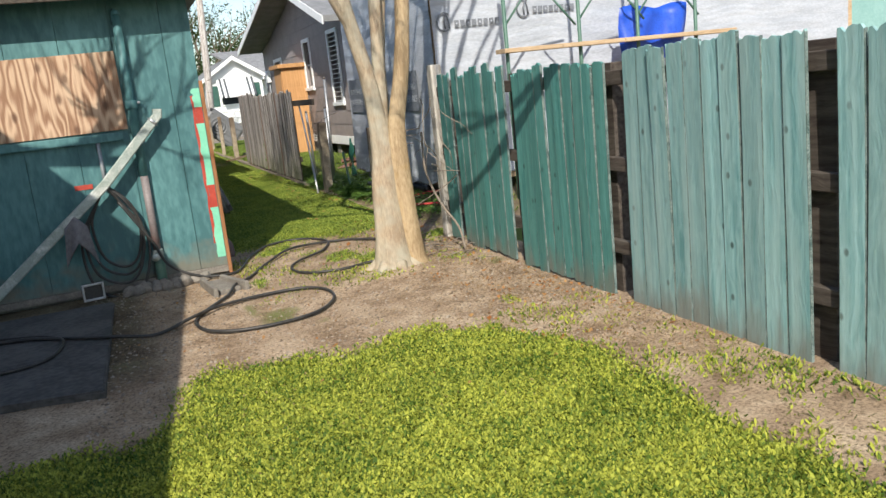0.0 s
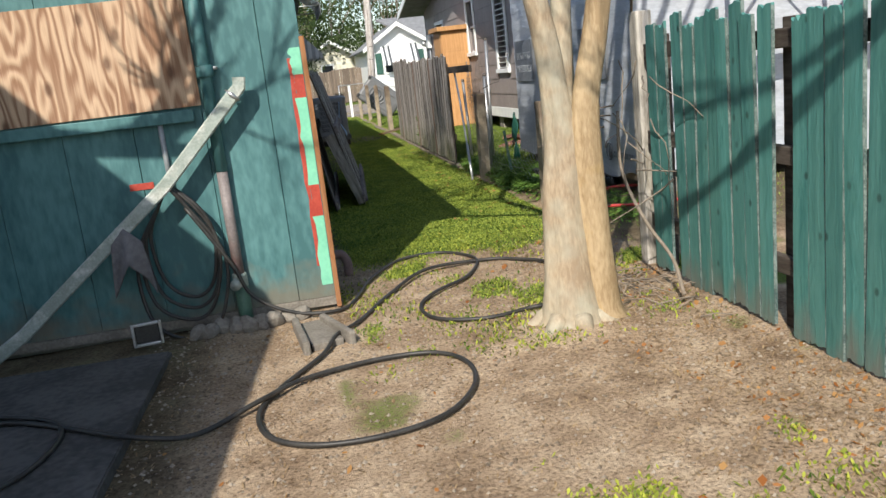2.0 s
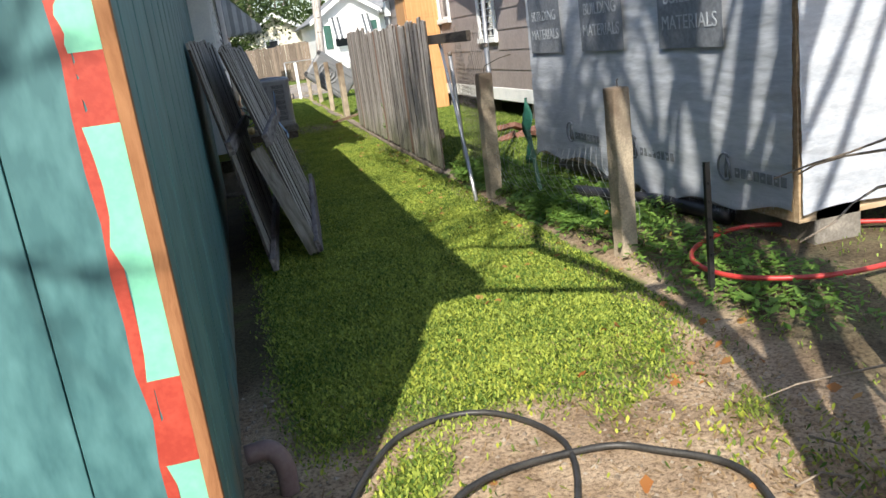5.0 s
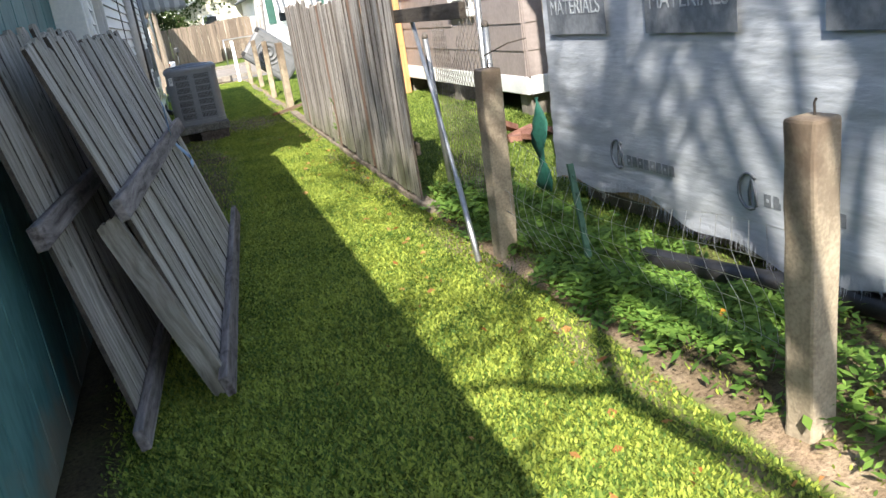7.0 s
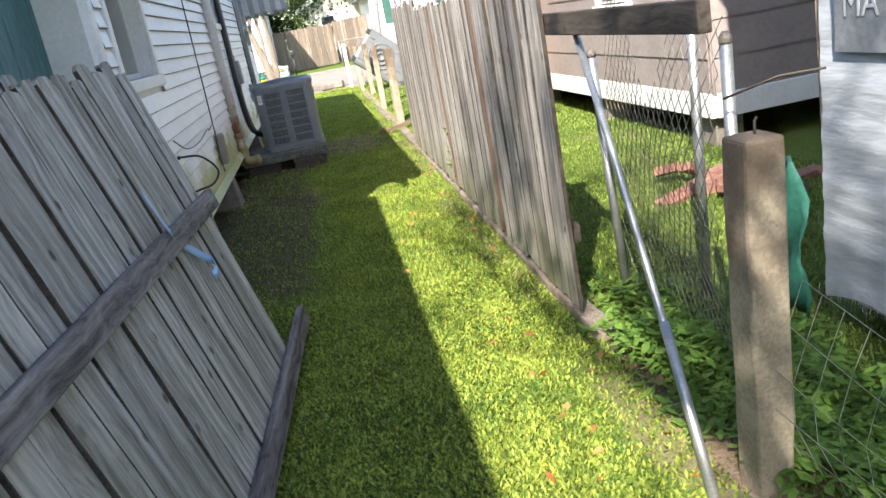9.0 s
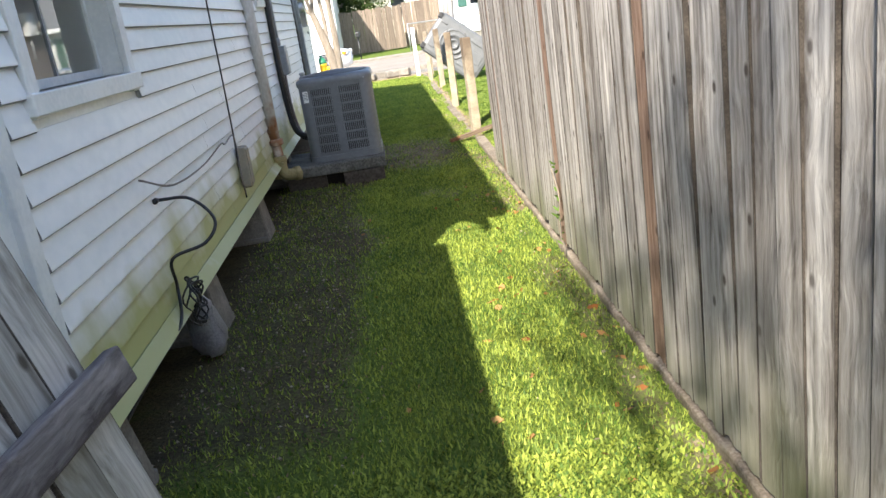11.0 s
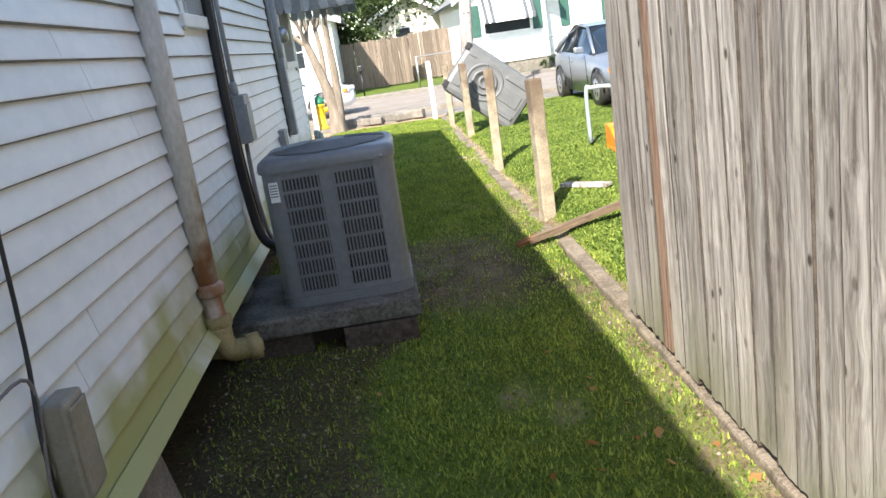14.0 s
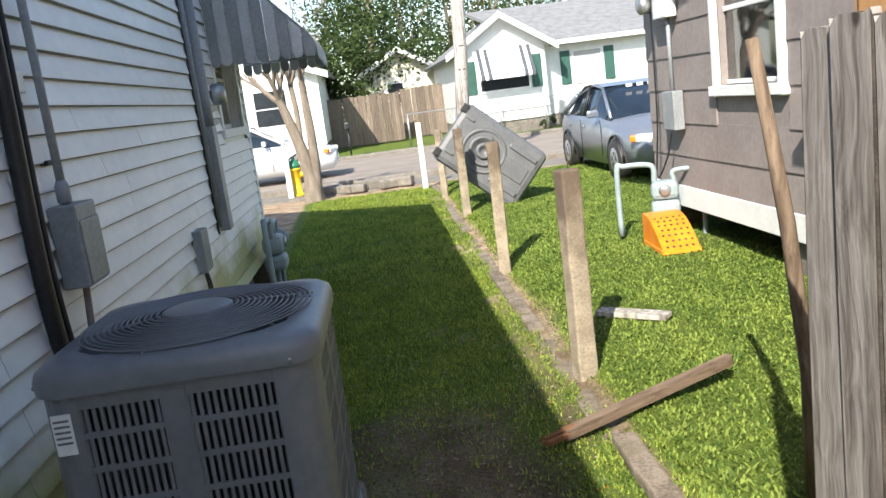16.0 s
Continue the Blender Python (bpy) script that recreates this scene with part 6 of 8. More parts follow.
    boxed("base", (-0.09, -0.2, -0.01, 0.09, 0.25, 0.035), CONCRETE, sp)
    boxed("side", (-0.125, -0.26, -0.01, -0.085, 0.26, 0.075), CONCRETE, sp, bevel=0.01, m=pose(0, 0, 0, 0, 0, -6))
    boxed("side", (0.085, -0.26, -0.01, 0.125, 0.22, 0.075), CONCRETE, sp, bevel=0.01, m=pose(0, 0, 0, 0, 0, 6))
    lid = thing("junction_box", -0.26, 7.1, 0.05, "small square metal junction box by the slab", "junction box", rz=8)
    bm = bmesh.new()
    for q in ((-0.085, -0.012, 0, -0.068, 0.012, 0.14), (0.068, -0.012, 0, 0.085, 0.012, 0.14), (-0.068, -0.012, 0, 0.068, 0.012, 0.017), (-0.068, -0.012, 0.123, 0.068, 0.012, 0.14)):
        box(bm, *q, 0.004)
    part("rim", bm, STEEL, lid)
    boxed("plate", (-0.068, 0.0, 0.017, 0.068, 0.011, 0.123), RUBBER, lid)
    elbow = thing("elbow_pipe", 0.97, 8.3, 0, "short grey drain elbow at the shed side", "pipe")
    tube("pipe", spline([(-0.08, 0, 0.16), (0.0, 0, 0.16), (0.04, -0.02, 0.1), (0.04, -0.02, -0.02)], 5), 0.035, PVCGREY, elbow, sides=12)


shed_fixtures()


def vines():
    """Dry stems between the tree and the fence."""
    t = thing("dry_vine", 2.78, 7.1, 0, "dry pale vine stems tangled beside the fence", "vine")
    rng = random.Random(14)
    o = Vector((2.78, 7.1, 0))
    tube("stem", [Vector(p) - o for p in spline([(2.80, 7.25, 1.05), (2.74, 7.1, 0.7), (2.74, 6.8, 0.42), (2.76, 6.5, 0.24), (2.72, 6.3, 0.08)], 5)], 0.011, TWIG, t)
    for k in range(16):
        a = Vector((2.78 + rng.uniform(-0.08, 0.08), rng.uniform(6.5, 7.4), rng.uniform(0.4, 1.4)))
        pts = [a]
        d = Vector((rng.uniform(-0.7, 0.3), rng.uniform(-1, 1), rng.uniform(-0.8, 0.5))).normalized()
        for i in range(5):
            d = (d + Vector((rng.gauss(0, 0.3), rng.gauss(0, 0.3), -0.1))).normalized()
            pts.append(pts[-1] + d * 0.1)
        tube("stem", [p - o for p in pts], [0.005, 0.005, 0.004, 0.003, 0.003, 0.002], TWIG, t, sides=4)
    p = thing("twig_pile", 2.62, 6.75, 0, "heap of dry twigs and leaves at the fence foot", "twigs")
    for k in range(60):
        x, y = rng.gauss(0, 0.16), rng.gauss(0, 0.3)
        a = rng.uniform(0, 6.28)
        l = rng.uniform(0.08, 0.28)
        z = 0.02 + 0.09 * math.exp(-(x * x / 0.03 + y * y / 0.12)) * rng.random()
        tube("twig", [(x, y, z), (x + l * 0.5 * math.cos(a), y + l * 0.5 * math.sin(a), z + 0.02), (x + l * math.cos(a + 0.2), y + l * math.sin(a + 0.2), z)], 0.004, TWIG, p, sides=4)


vines()

# ---- posts, stakes, wire by the lane ----


def concrete_post(x, y, h, w, tilt=(0, 0), material=POSTCON, label="weathered tan concrete fence post on the kerb", rebar=True):
    t = thing("fence_post", x, y, 0, label, "post", group="old posts along the kerb")
    t.matrix_basis = pose(x, y, 0, tilt[0], tilt[1], 12 * math.sin(x * 7 + y))
    bm = box(bmesh.new(), -w / 2, -w / 2, -0.15, w / 2, w / 2, h, 0.012)
    bmesh.ops.subdivide_edges(bm, edges=[e for e in bm.edges if abs(e.verts[0].co.z - e.verts[1].co.z) > 0.5], cuts=9)
    for v in bm.verts:
        v.co += Vector((noise.noise(v.co * 9 + Vector((x, y, 0))), noise.noise(v.co * 9 + Vector((y, x, 3))), 0)) * 0.006
    part("shaft", bm, material, t)
    if rebar:
        tube("rebar", [(0.01, 0.0, h - 0.02), (0.012, 0.004, h + 0.035), (0.02, 0.004, h + 0.045)], 0.004, DARK_WOOD, t, sides=6)


concrete_post(3.175, 9.98, 1.025, 0.112, (0.6, 0.5))
concrete_post(3.135, 12.36, 1.085, 0.12, (1.5, 0.6))
concrete_post(3.325, 22.73, 1.165, 0.11, (-1.0, 0.6))
concrete_post(3.37, 25.5, 1.18, 0.105, (0, 0.5))
concrete_post(3.49, 29.0, 1.18, 0.11, (1, -0.3))
concrete_post(3.44, 31.4, 1.1, 0.1, (0, 0), rebar=False)
concrete_post(3.52, 32.2, 1.0, 0.1, (0, 0.8), rebar=False)
wp = thing("white_post", 3.25, 33.0, 0, "white painted square boundary post", "post")
boxed("shaft", (-0.045, -0.045, -0.1, 0.045, 0.045, 1.2), WHITE, wp, bevel=0.008)


def stakes():
    for x, y, h, mat, label, tl in ((3.19, 9.09, 0.66, BLACK, "black steel fence stake by the kerb", (0, 0)), (3.28, 11.56, 0.62, GREENMETAL, "dark green steel fence stake among weeds", (-3, -5))):
        t = thing("fence_stake", x, y, 0, label, "stake")
        t.matrix_basis = pose(x, y, 0.03, tl[0], tl[1], 20)
        bm = bmesh.new()
        box(bm, -0.018, -0.004, -0.15, 0.018, 0.0, h)
        box(bm, -0.004, 0.0, -0.15, 0.004, 0.022, h)
        part("shaft", bm, mat, t)
        for k in range(6):
            boxed("lug", (-0.006, -0.01, 0.1 + k * 0.09, 0.006, -0.004, 0.115 + k * 0.09), mat, t, bevel=0)
    r = thing("steel_rod", 2.98, 12.5, 0, "leaning galvanised steel fence tube", "tube")
    o = Vector((2.98, 12.5, 0))
    tube("shaft", [Vector(p) - o for p in ((2.97, 12.42, 0.02), (3.02, 12.72, 0.38), (3.09, 13.22, 0.95), (3.13, 13.6, 1.42))], 0.014, STEEL, r, sides=12)
    tube("sleeve", [Vector(p) - o for p in ((2.96, 12.36, 0.0), (3.025, 12.75, 0.42))], 0.018, STEEL, r, sides=12)
    # chain-link remnant
    c = thing("chain_fence", 3.3, 13.0, 0, "sagging rusty chain-link fence remnant with steel posts", "fence")
    o = Vector((3.3, 13.0, 0))
    for x, y, h, lx in ((3.36, 13.95, 1.22, -0.04), (3.34, 12.82, 1.28, 0.02), (3.55, 13.5, 1.75, 0.05)):
        p = tube("post", [Vector((x, y, -0.1)) - o, Vector((x + lx, y, h)) - o], 0.021, STEEL, c, sides=10)
        lathe("cap", [(0.021, 0), (0.023, 0.02), (0.01, 0.04)], CHAINWIRE, p, m=pose(x + lx - o.x, y - o.y, h))
    verts, faces = [], []
    rng = random.Random(6)

    def wire(pts):
        v, f = tube_data(pts, 0.002, 3, False)
        k = len(verts)
        verts.extend(v)
        faces.extend(tuple(i + k for i in q) for q in f)

    def at(s, z):
        y = 14.0 - 1.2 * s
        return Vector((3.35 + 0.05 * math.sin(s * 3 + z * 2) + 0.03 * math.sin(z * 5), y + 0.05 * math.sin(z * 4), z)) - o

    pitch = 0.062
    n = int(1.2 / pitch)
    for k in range(n):
        pts = []
        for j in range(34):
            z = 0.05 + j * 0.044
            if z > 1.32 + 0.22 * math.sin(k * 0.5):
                break
            s = (k + (0.5 if j % 2 else 0.0)) * pitch / 1.2
            pts.append(at(s, z))
        wire(pts)
        wire([at(((k + 1) * pitch / 1.2) - (0.5 * pitch / 1.2 if j % 2 else 0), 0.05 + j * 0.044) for j in range(len(pts))])
    tagged(piece("mesh", mesh_of("mesh", verts, faces, CHAINWIRE), c), kind="stuff")
    tube("tie_wire", [Vector((3.3, 12.75, 1.12)) - o, Vector((3.4, 12.6, 1.18)) - o, Vector((3.45, 12.45, 1.2)) - o], 0.004, DARK_WOOD, c, sides=4)


stakes()


def wire_netting():
    t = thing("wire_netting", 3.24, 10.0, 0, "sagging thin welded wire netting between the kerb posts", "netting")
    verts, faces = [], []

    def at(u, w):
        return Vector((0.05 * math.sin(u * 2.3) + 0.06 * math.sin(w * 5 + u), u, (0.04 + w * (0.62 - 0.12 * math.sin(u * 1.3) ** 2))))

    def wire(pts):
        v, f = tube_data(pts, 0.0013, 3, False)
        o = len(verts)
        verts.extend(v)
        faces.extend(tuple(i + o for i in q) for q in f)

    for k in range(6):
        wire([at(2.3 * i / 24, k / 5) for i in range(25)])
    for k in range(24):
        wire([at(2.3 * k / 23, i / 5) for i in range(6)])
    tagged(piece("mesh", mesh_of("mesh", verts, faces, STEEL), t), kind="stuff")


wire_netting()


def wrap_details():
    red = surf("red_hose", (0.36, 0.03, 0.03), (0.45, 0.05, 0.04), 9, 0.4, bump=0.03)
    h = thing("red_hose", 3.6, 9.4, 0, "red garden hose looped on the grass", "hose")
    o = Vector((3.6, 9.4, 0))
    run = [(4.6, 9.3, 0.1), (4.04, 9.62, 0.12), (3.78, 9.74, 0.12), (3.48, 9.66, 0.1), (3.3, 9.45, 0.1), (3.26, 9.2, 0.1), (3.36, 8.98, 0.1), (3.7, 8.8, 0.1), (4.3, 8.8, 0.1)]
    tube("run", [Vector(p) - o for p in spline(run, 8)], 0.014, red, h)
    p = thing("black_pipe", 3.7, 10.9, 0, "black corrugated drain pipe under the wrap", "pipe")
    tube("run", spline([(-0.16, 0.6, 0.12), (0.0, 0.1, 0.12), (0.16, -0.35, 0.12), (0.2, -0.9, 0.12)], 6), 0.05, BLACK, p, sides=10)
    boxed("foundation", (0.1, 0.0, -0.05, 0.4, 3.6, 0.28), CONCRETE, bpy.data.objects["wrapped_house"], "concrete footing", m=pose(0, 0, 0), bevel=0.01)
    t = thing("green_mesh", 3.86, 13.2, 0, "torn green mesh hanging by the wrapped corner", "mesh")
    bm = bmesh.new()
    rows = []
    for i in range(9):
        rows.append([bm.verts.new((0.03 * math.sin(i * 1.3 + j), 0.03 + 0.035 * j * (1.2 - i * 0.05) + 0.015 * math.sin(i + j * 2), 0.05 + i * 0.085)) for j in range(6)])
    for i in range(8):
        for j in range(5):
            bm.faces.new((rows[i][j], rows[i][j + 1], rows[i + 1][j + 1], rows[i + 1][j]))
    solid(bm, 0.004)
    green = surf("green_netting", (0.008, 0.065, 0.05), (0.016, 0.11, 0.08), 40, 0.7)
    part("netting", bm, green, t, smooth=True)
    # printed marks on the wrap
    w = bpy.data.objects["wrapped_house"]

    def words(text, size, m, mat, name):
        cu = bpy.data.curves.new(name, "FONT")
        cu.body, cu.size, cu.extrude, cu.align_x = text, size, 0.001, "CENTER"
        tmp = bpy.data.objects.new(name, cu)
        scene.collection.objects.link(tmp)
        me = bpy.data.meshes.new_from_object(tmp.evaluated_get(bpy.context.evaluated_depsgraph_get()))
        bpy.data.objects.remove(tmp)
        me.materials.clear()
        me.materials.append(mat)
        return piece(name, me, w, m)

    def on_wall(y, z):
        return pose(-0.047, y - 9.35, z, 90, 0, -90)

    def emblem(place, s):
        pts = [(0.10 * s * math.cos(a), 0.115 * s * math.sin(a), 0) for a in [0.9 + k * 0.36 for k in range(13)]]
        tube("print_mark", pts, 0.011 * s, WRAPINK, w, sides=5, m=place)
        tube("print_mark", [(0.01 * s, -0.09 * s, 0), (0.0, 0.0, 0), (0.03 * s, 0.1 * s, 0), (0.06 * s, 0.0, 0), (0.07 * s, -0.09 * s, 0)], 0.012 * s, WRAPINK, w, sides=5, m=place)
        for k in range(8):
            hgt = 0.08 * s
            x0 = (0.14 + k * 0.083) * s
            boxed("print_bar", (x0, -0.07 * s, 0, x0 + 0.062 * s, -0.07 * s + hgt, 0.002), WRAPINK, w, m=place, bevel=0)
            if k % 2 == 0:
                boxed("print_gap", (x0 + 0.02 * s, -0.04 * s, 0.0025, x0 + 0.042 * s, -0.02 * s, 0.004), WRAP, w, m=place, bevel=0)

    for y, z in ((12.24, 0.48), (11.1, 0.46), (9.95, 0.45)):
        emblem(on_wall(y, z), 0.72)
    for y in (12.62, 11.5, 10.28):
        pl = on_wall(y, 1.42)
        boxed("print_panel", (-0.36, -0.26, -0.004, 0.36, 0.26, -0.002), WRAPINK, w, m=pl, bevel=0)
        words("BUILDING", 0.125, pl @ pose(0, 0.02, 0.001), WRAPPALE, "print_word")
        words("MATERIALS", 0.125, pl @ pose(0, -0.14, 0.001), WRAPPALE, "print_word")
    for x, z in ((0.45, 2.2), (1.55, 2.3), (3.2, 2.15)):
        emblem(pose(x - 0.3, -0.05, z, 90, 0, 0), 0.95)


wrap_details()


def scaffold():
    s = thing("scaffold_frame", 4.5, 8.6, 0, "green tube scaffold frame with a timber plank", "scaffold")
    for k, x in enumerate((0.0, 1.0, 1.85, 2.75)):
        tube("upright", [(x, 0, -0.05), (x, 0, 3.0)], 0.024, GREENMETAL, s, sides=10)
        if k < 3:
            tube("brace", [(x, 0.0, 2.05), (x + 0.32, 0, 2.42), (x + 0.9, 0, 2.5)], 0.014, GREENMETAL, s, sides=8)
            tube("brace", [(x + 0.95, 0.0, 2.0), (x + 0.6, 0, 2.38)], 0.014, GREENMETAL, s, sides=8)
    boxed("plank", (-0.1, -0.14, 1.74, 3.3, 0.1, 1.79), LUMBER, s)
    t = thing("tarp", 6.2, 8.75, 1.5, "bright blue tarpaulin hung on the scaffold", "tarp")
    bm = bmesh.new()
    rows = []
    for i in range(7):
        rows.append([bm.verts.new((j * 0.1, 0.05 * math.sin(j * 1.1 + i * 0.6), 0.66 - i * 0.11 + 0.03 * math.sin(j * 0.9) * (i == 0))) for j in range(11)])
    for i in range(6):
        for j in range(10):
            bm.faces.new((rows[i][j], rows[i][j + 1], rows[i + 1][j + 1], rows[i + 1][j]))
    solid(bm, 0.004)
    part("sheet", bm, BLUETARP, t, smooth=True)
    teal = surf("pale_teal_siding", (0.20, 0.36, 0.34), (0.25, 0.42, 0.40), 3, 0.6, world_space=True)
    h = thing("teal_house", 12.0, 12.5, 0, "pale teal house beyond the fences", "house")
    boxed("wall", (0, 0, 0.3, 9, 6, 3.4), teal, h, bevel=0)
    boxed("foundation", (0.05, 0.05, -0.1, 8.95, 5.95, 0.3), CONCRETE, h, bevel=0)
    boxed("roof", (-0.4, -0.4, 3.4, 9.4, 6.4, 3.6), ROOFING, h)
    for x in (1.4, 4.2):
        w = boxed("window", (x - 0.08, -0.05, 1.3, x + 0.88, -0.005, 2.7), WHITE, h)
        boxed("pane", (x, -0.056, 1.38, x + 0.8, -0.051, 2.62), GLASS, w, bevel=0)
    b = thing("beige_house", 9.2, 14.5, 0, "plain beige wall beyond the scaffold", "house")
    beige = surf("beige_wall", (0.42, 0.35, 0.28), (0.48, 0.41, 0.33), 3, 0.7, world_space=True)
    boxed("wall", (0, 0, -0.1, 2.4, 3, 3.2), beige, b, bevel=0)
    boxed("roof", (-0.3, -0.3, 3.2, 2.7, 3.3, 3.35), ROOFING, b)


scaffold()

# ---- beside the white house ----


def condenser():
    t = thing("air_conditioner", 1.742, 20.965, 0.244, "grey outdoor air-conditioning condenser with a slatted cabinet", "air conditioner", rz=-1)
    W, H = 0.3635, 0.836

    def ring(s, z, n=7, r=0.10):
        out = []
        for cx, cy, a0 in ((s - r, s - r, 0), (-s + r, s - r, 90), (-s + r, -s + r, 180), (s - r, -s + r, 270)):
            for k in range(n):
                a = radians(a0 + 90 * k / (n - 1))
                out.append((cx + r * math.cos(a), cy + r * math.sin(a), z))
        return out

    def loft(name, rings, mat, label="", cap=True):
        n = len(rings[0])
        v = [p for r in rings for p in r]
        f = [(i * n + k, i * n + (k + 1) % n, (i + 1) * n + (k + 1) % n, (i + 1) * n + k) for i in range(len(rings) - 1) for k in range(n)]
        if cap:
            f += [tuple(range(n - 1, -1, -1)), tuple(range(len(v) - n, len(v)))]
        return piece(name, mesh_of(name, v, f, mat, False), t, None, label)

    loft("coil", [ring(W - 0.05, 0.05), ring(W - 0.05, H - 0.1)], ACDARK)
    loft("base_pan", [ring(W + 0.005, 0.0), ring(W + 0.005, 0.055), ring(W - 0.01, 0.06)], ACGREY)
    # corner posts and centre posts
    for a in range(4):
        turn = Matrix.Rotation(a * math.pi / 2, 4, "Z")
        r = 0.10
        pts = []
        for k in range(7):
            g = radians(90 * k / 6)
            pts.append((W - r + r * math.cos(g), W - r + r * math.sin(g)))
        pts = [(W, W - r - 0.012)] + pts + [(W - r - 0.012, W)]
        v = [(x, y, z) for z in (0.06, H - 0.075) for x, y in pts]
        n = len(pts)
        inner = [(x * 0.97, y * 0.97, z) for z in (0.06, H - 0.075) for x, y in pts]
        v += inner
        f = [(k, k + 1, n + k + 1, n + k) for k in range(n - 1)] + [(2 * n + k + 1, 2 * n + k, 3 * n + k, 3 * n + k + 1) for k in range(n - 1)]
        f += [(0, n, 3 * n, 2 * n), (n - 1, 3 * n - 1, 4 * n - 1, 2 * n - 1)]
        piece("corner_post", mesh_of("corner_post", v, f, ACGREY, False), t, turn)
        pan = part("louvre_panel", box(box(bmesh.new(), W - 0.006, -0.045, 0.06, W, 0.0, H - 0.095), W - 0.006, -0.022, 0.06, W + 0.001, 0.022, H - 0.095), ACGREY, t, m=turn)
        bm = bmesh.new()
        rows = 7
        zlo, zhi = 0.078, H - 0.092
        for s0, s1 in ((-(W - 0.1), -0.024), (0.024, (W - 0.1))):
            for k in range(rows + 1):
                z = zlo + (zhi - zlo) * k / rows
                box(bm, W - 0.009, s0, z - 0.0085, W - 0.001, s1, z + 0.0085)
            for k in range(12):
                y = s0 + (s1 - s0) * (k + 0.5) / 12
                box(bm, W - 0.011, y - 0.0048, zlo, W - 0.0022, y + 0.0048, zhi)
            for y in (s0, s1):
                box(bm, W - 0.009, y - 0.004, zlo - 0.02, W - 0.0005, y + 0.004, zhi + 0.02)
        part("grille", bm, ACGREY, pan)
        boxed("lower_rail", (W - 0.008, -W + 0.1, 0.058, W - 0.0005, W - 0.1, 0.085), ACGREY, pan, bevel=0)
        boxed("upper_rail", (W - 0.008, -W + 0.1, H - 0.115, W - 0.0005, W - 0.1, H - 0.075), ACGREY, pan, bevel=0)
    # top: ring with a round opening, wire guard, hub
    outer = ring(W + 0.012, H - 0.075)
    n = len(outer)
    R = W - 0.015
    hole = lambda rr, z: [(rr * math.cos(math.atan2(p[1], p[0])), rr * math.sin(math.atan2(p[1], p[0])), z) for p in outer]
    rings = [outer, ring(W + 0.014, H - 0.04), ring(W + 0.008, H - 0.02), ring(W - 0.012, H - 0.004), hole(R + 0.008, H + 0.004), hole(R, H - 0.004), hole(R, H - 0.11)]
    v = [p for r in rings for p in r]
    f = [(i * n + k, i * n + (k + 1) % n, (i + 1) * n + (k + 1) % n, (i + 1) * n + k) for i in range(len(rings) - 1) for k in range(n)]
    piece("top_cover", mesh_of("top_cover", v, f, ACGREY, True), t)
    lathe("fan_well", [(R - 0.002, H - 0.105), (0.05, H - 0.107)], BLACK, t, sides=28)
    g = lathe("fan_guard", [(0.098, H + 0.016), (0.104, H + 0.018), (0.104, H + 0.022), (0.098, H + 0.024)], PIPEGREY, t, "round wire fan guard", sides=24)
    for k in range(14):
        r = 0.118 + k * (R - 0.125) / 13.5
        tube("guard_ring", [(r * math.cos(a), r * math.sin(a), H + 0.03 * (1 - r / R) + 0.006) for a in [2 * math.pi * i / 48 for i in range(49)]], 0.0034, ACGREY, g, sides=4)
    for k in range(6):
        a = k * math.pi / 3 + 0.3
        tube("guard_spoke", [(0.09 * math.cos(a), 0.09 * math.sin(a), H + 0.024), (R * math.cos(a), R * math.sin(a), H + 0.001)], 0.003, PIPEGREY, g, sides=4)
    lathe("hub", [(0.10, H + 0.018), (0.105, H + 0.026), (0.095, H + 0.032), (0.02, H + 0.034)], ACGREY, g, sides=24)
    for a in range(4):
        lathe("screw", [(0.006, 0), (0.006, 0.003), (0.003, 0.004)], STEEL, t, m=Matrix.Rotation(a * math.pi / 2, 4, "Z") @ pose(W + 0.012, 0.3, H - 0.06, 0, 90, 0), sides=8)
    st = boxed("sticker", (-W + 0.042, -W - 0.003, H - 0.23, -W + 0.092, -W + 0.003, H - 0.12), WHITE, t, "white paper data sticker", bevel=0)
    for k in range(5):
        boxed("print_bar", (-W + 0.047, -W - 0.0045, H - 0.14 - k * 0.015, -W + 0.086, -W - 0.0032, H - 0.134 - k * 0.015), WRAPINK, st, bevel=0)
    p = thing("condenser_pad", 1.63, 20.9, 0, "mossy concrete pad under the condenser", "pad")
    bm = box(bmesh.new(), -0.56, -0.43, 0.13, 0.49, 0.55, 0.24, 0.014)
    bmesh.ops.subdivide_edges(bm, edges=[e for e in bm.edges if e.calc_length() > 0.4], cuts=9, use_grid_fill=True)
    for v in bm.verts:
        v.co += Vector((noise.noise(v.co * 11), noise.noise(v.co * 11 + Vector((4, 0, 0))), min(0, noise.noise(v.co * 8 + Vector((0, 9, 0)))) if v.co.z > 0.2 and (abs(v.co.x) > 0.47 or v.co.y < -0.41) else 0)) * 0.011
    part("slab", bm, PADCON, p, "dark mossy slab")
    # near-black filler below the slab; its colour holds the gap's shade
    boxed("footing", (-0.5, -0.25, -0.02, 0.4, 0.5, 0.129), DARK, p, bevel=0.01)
    b = thing("timber_block", 1.87, 20.46, 0, "dark rotting timber block under the pad", "block")
    boxed("block", (-0.19, 0.0, -0.01, 0.22, 0.17, 0.125), DARK_WOOD, b, bevel=0.01)
    b = thing("timber_block", 1.25, 20.5, 0, "dark rotting timber block under the pad's house end", "block")
    boxed("block", (-0.14, 0.02, -0.01, 0.25, 0.13, 0.125), DARK_WOOD, b, bevel=0.01)


condenser()


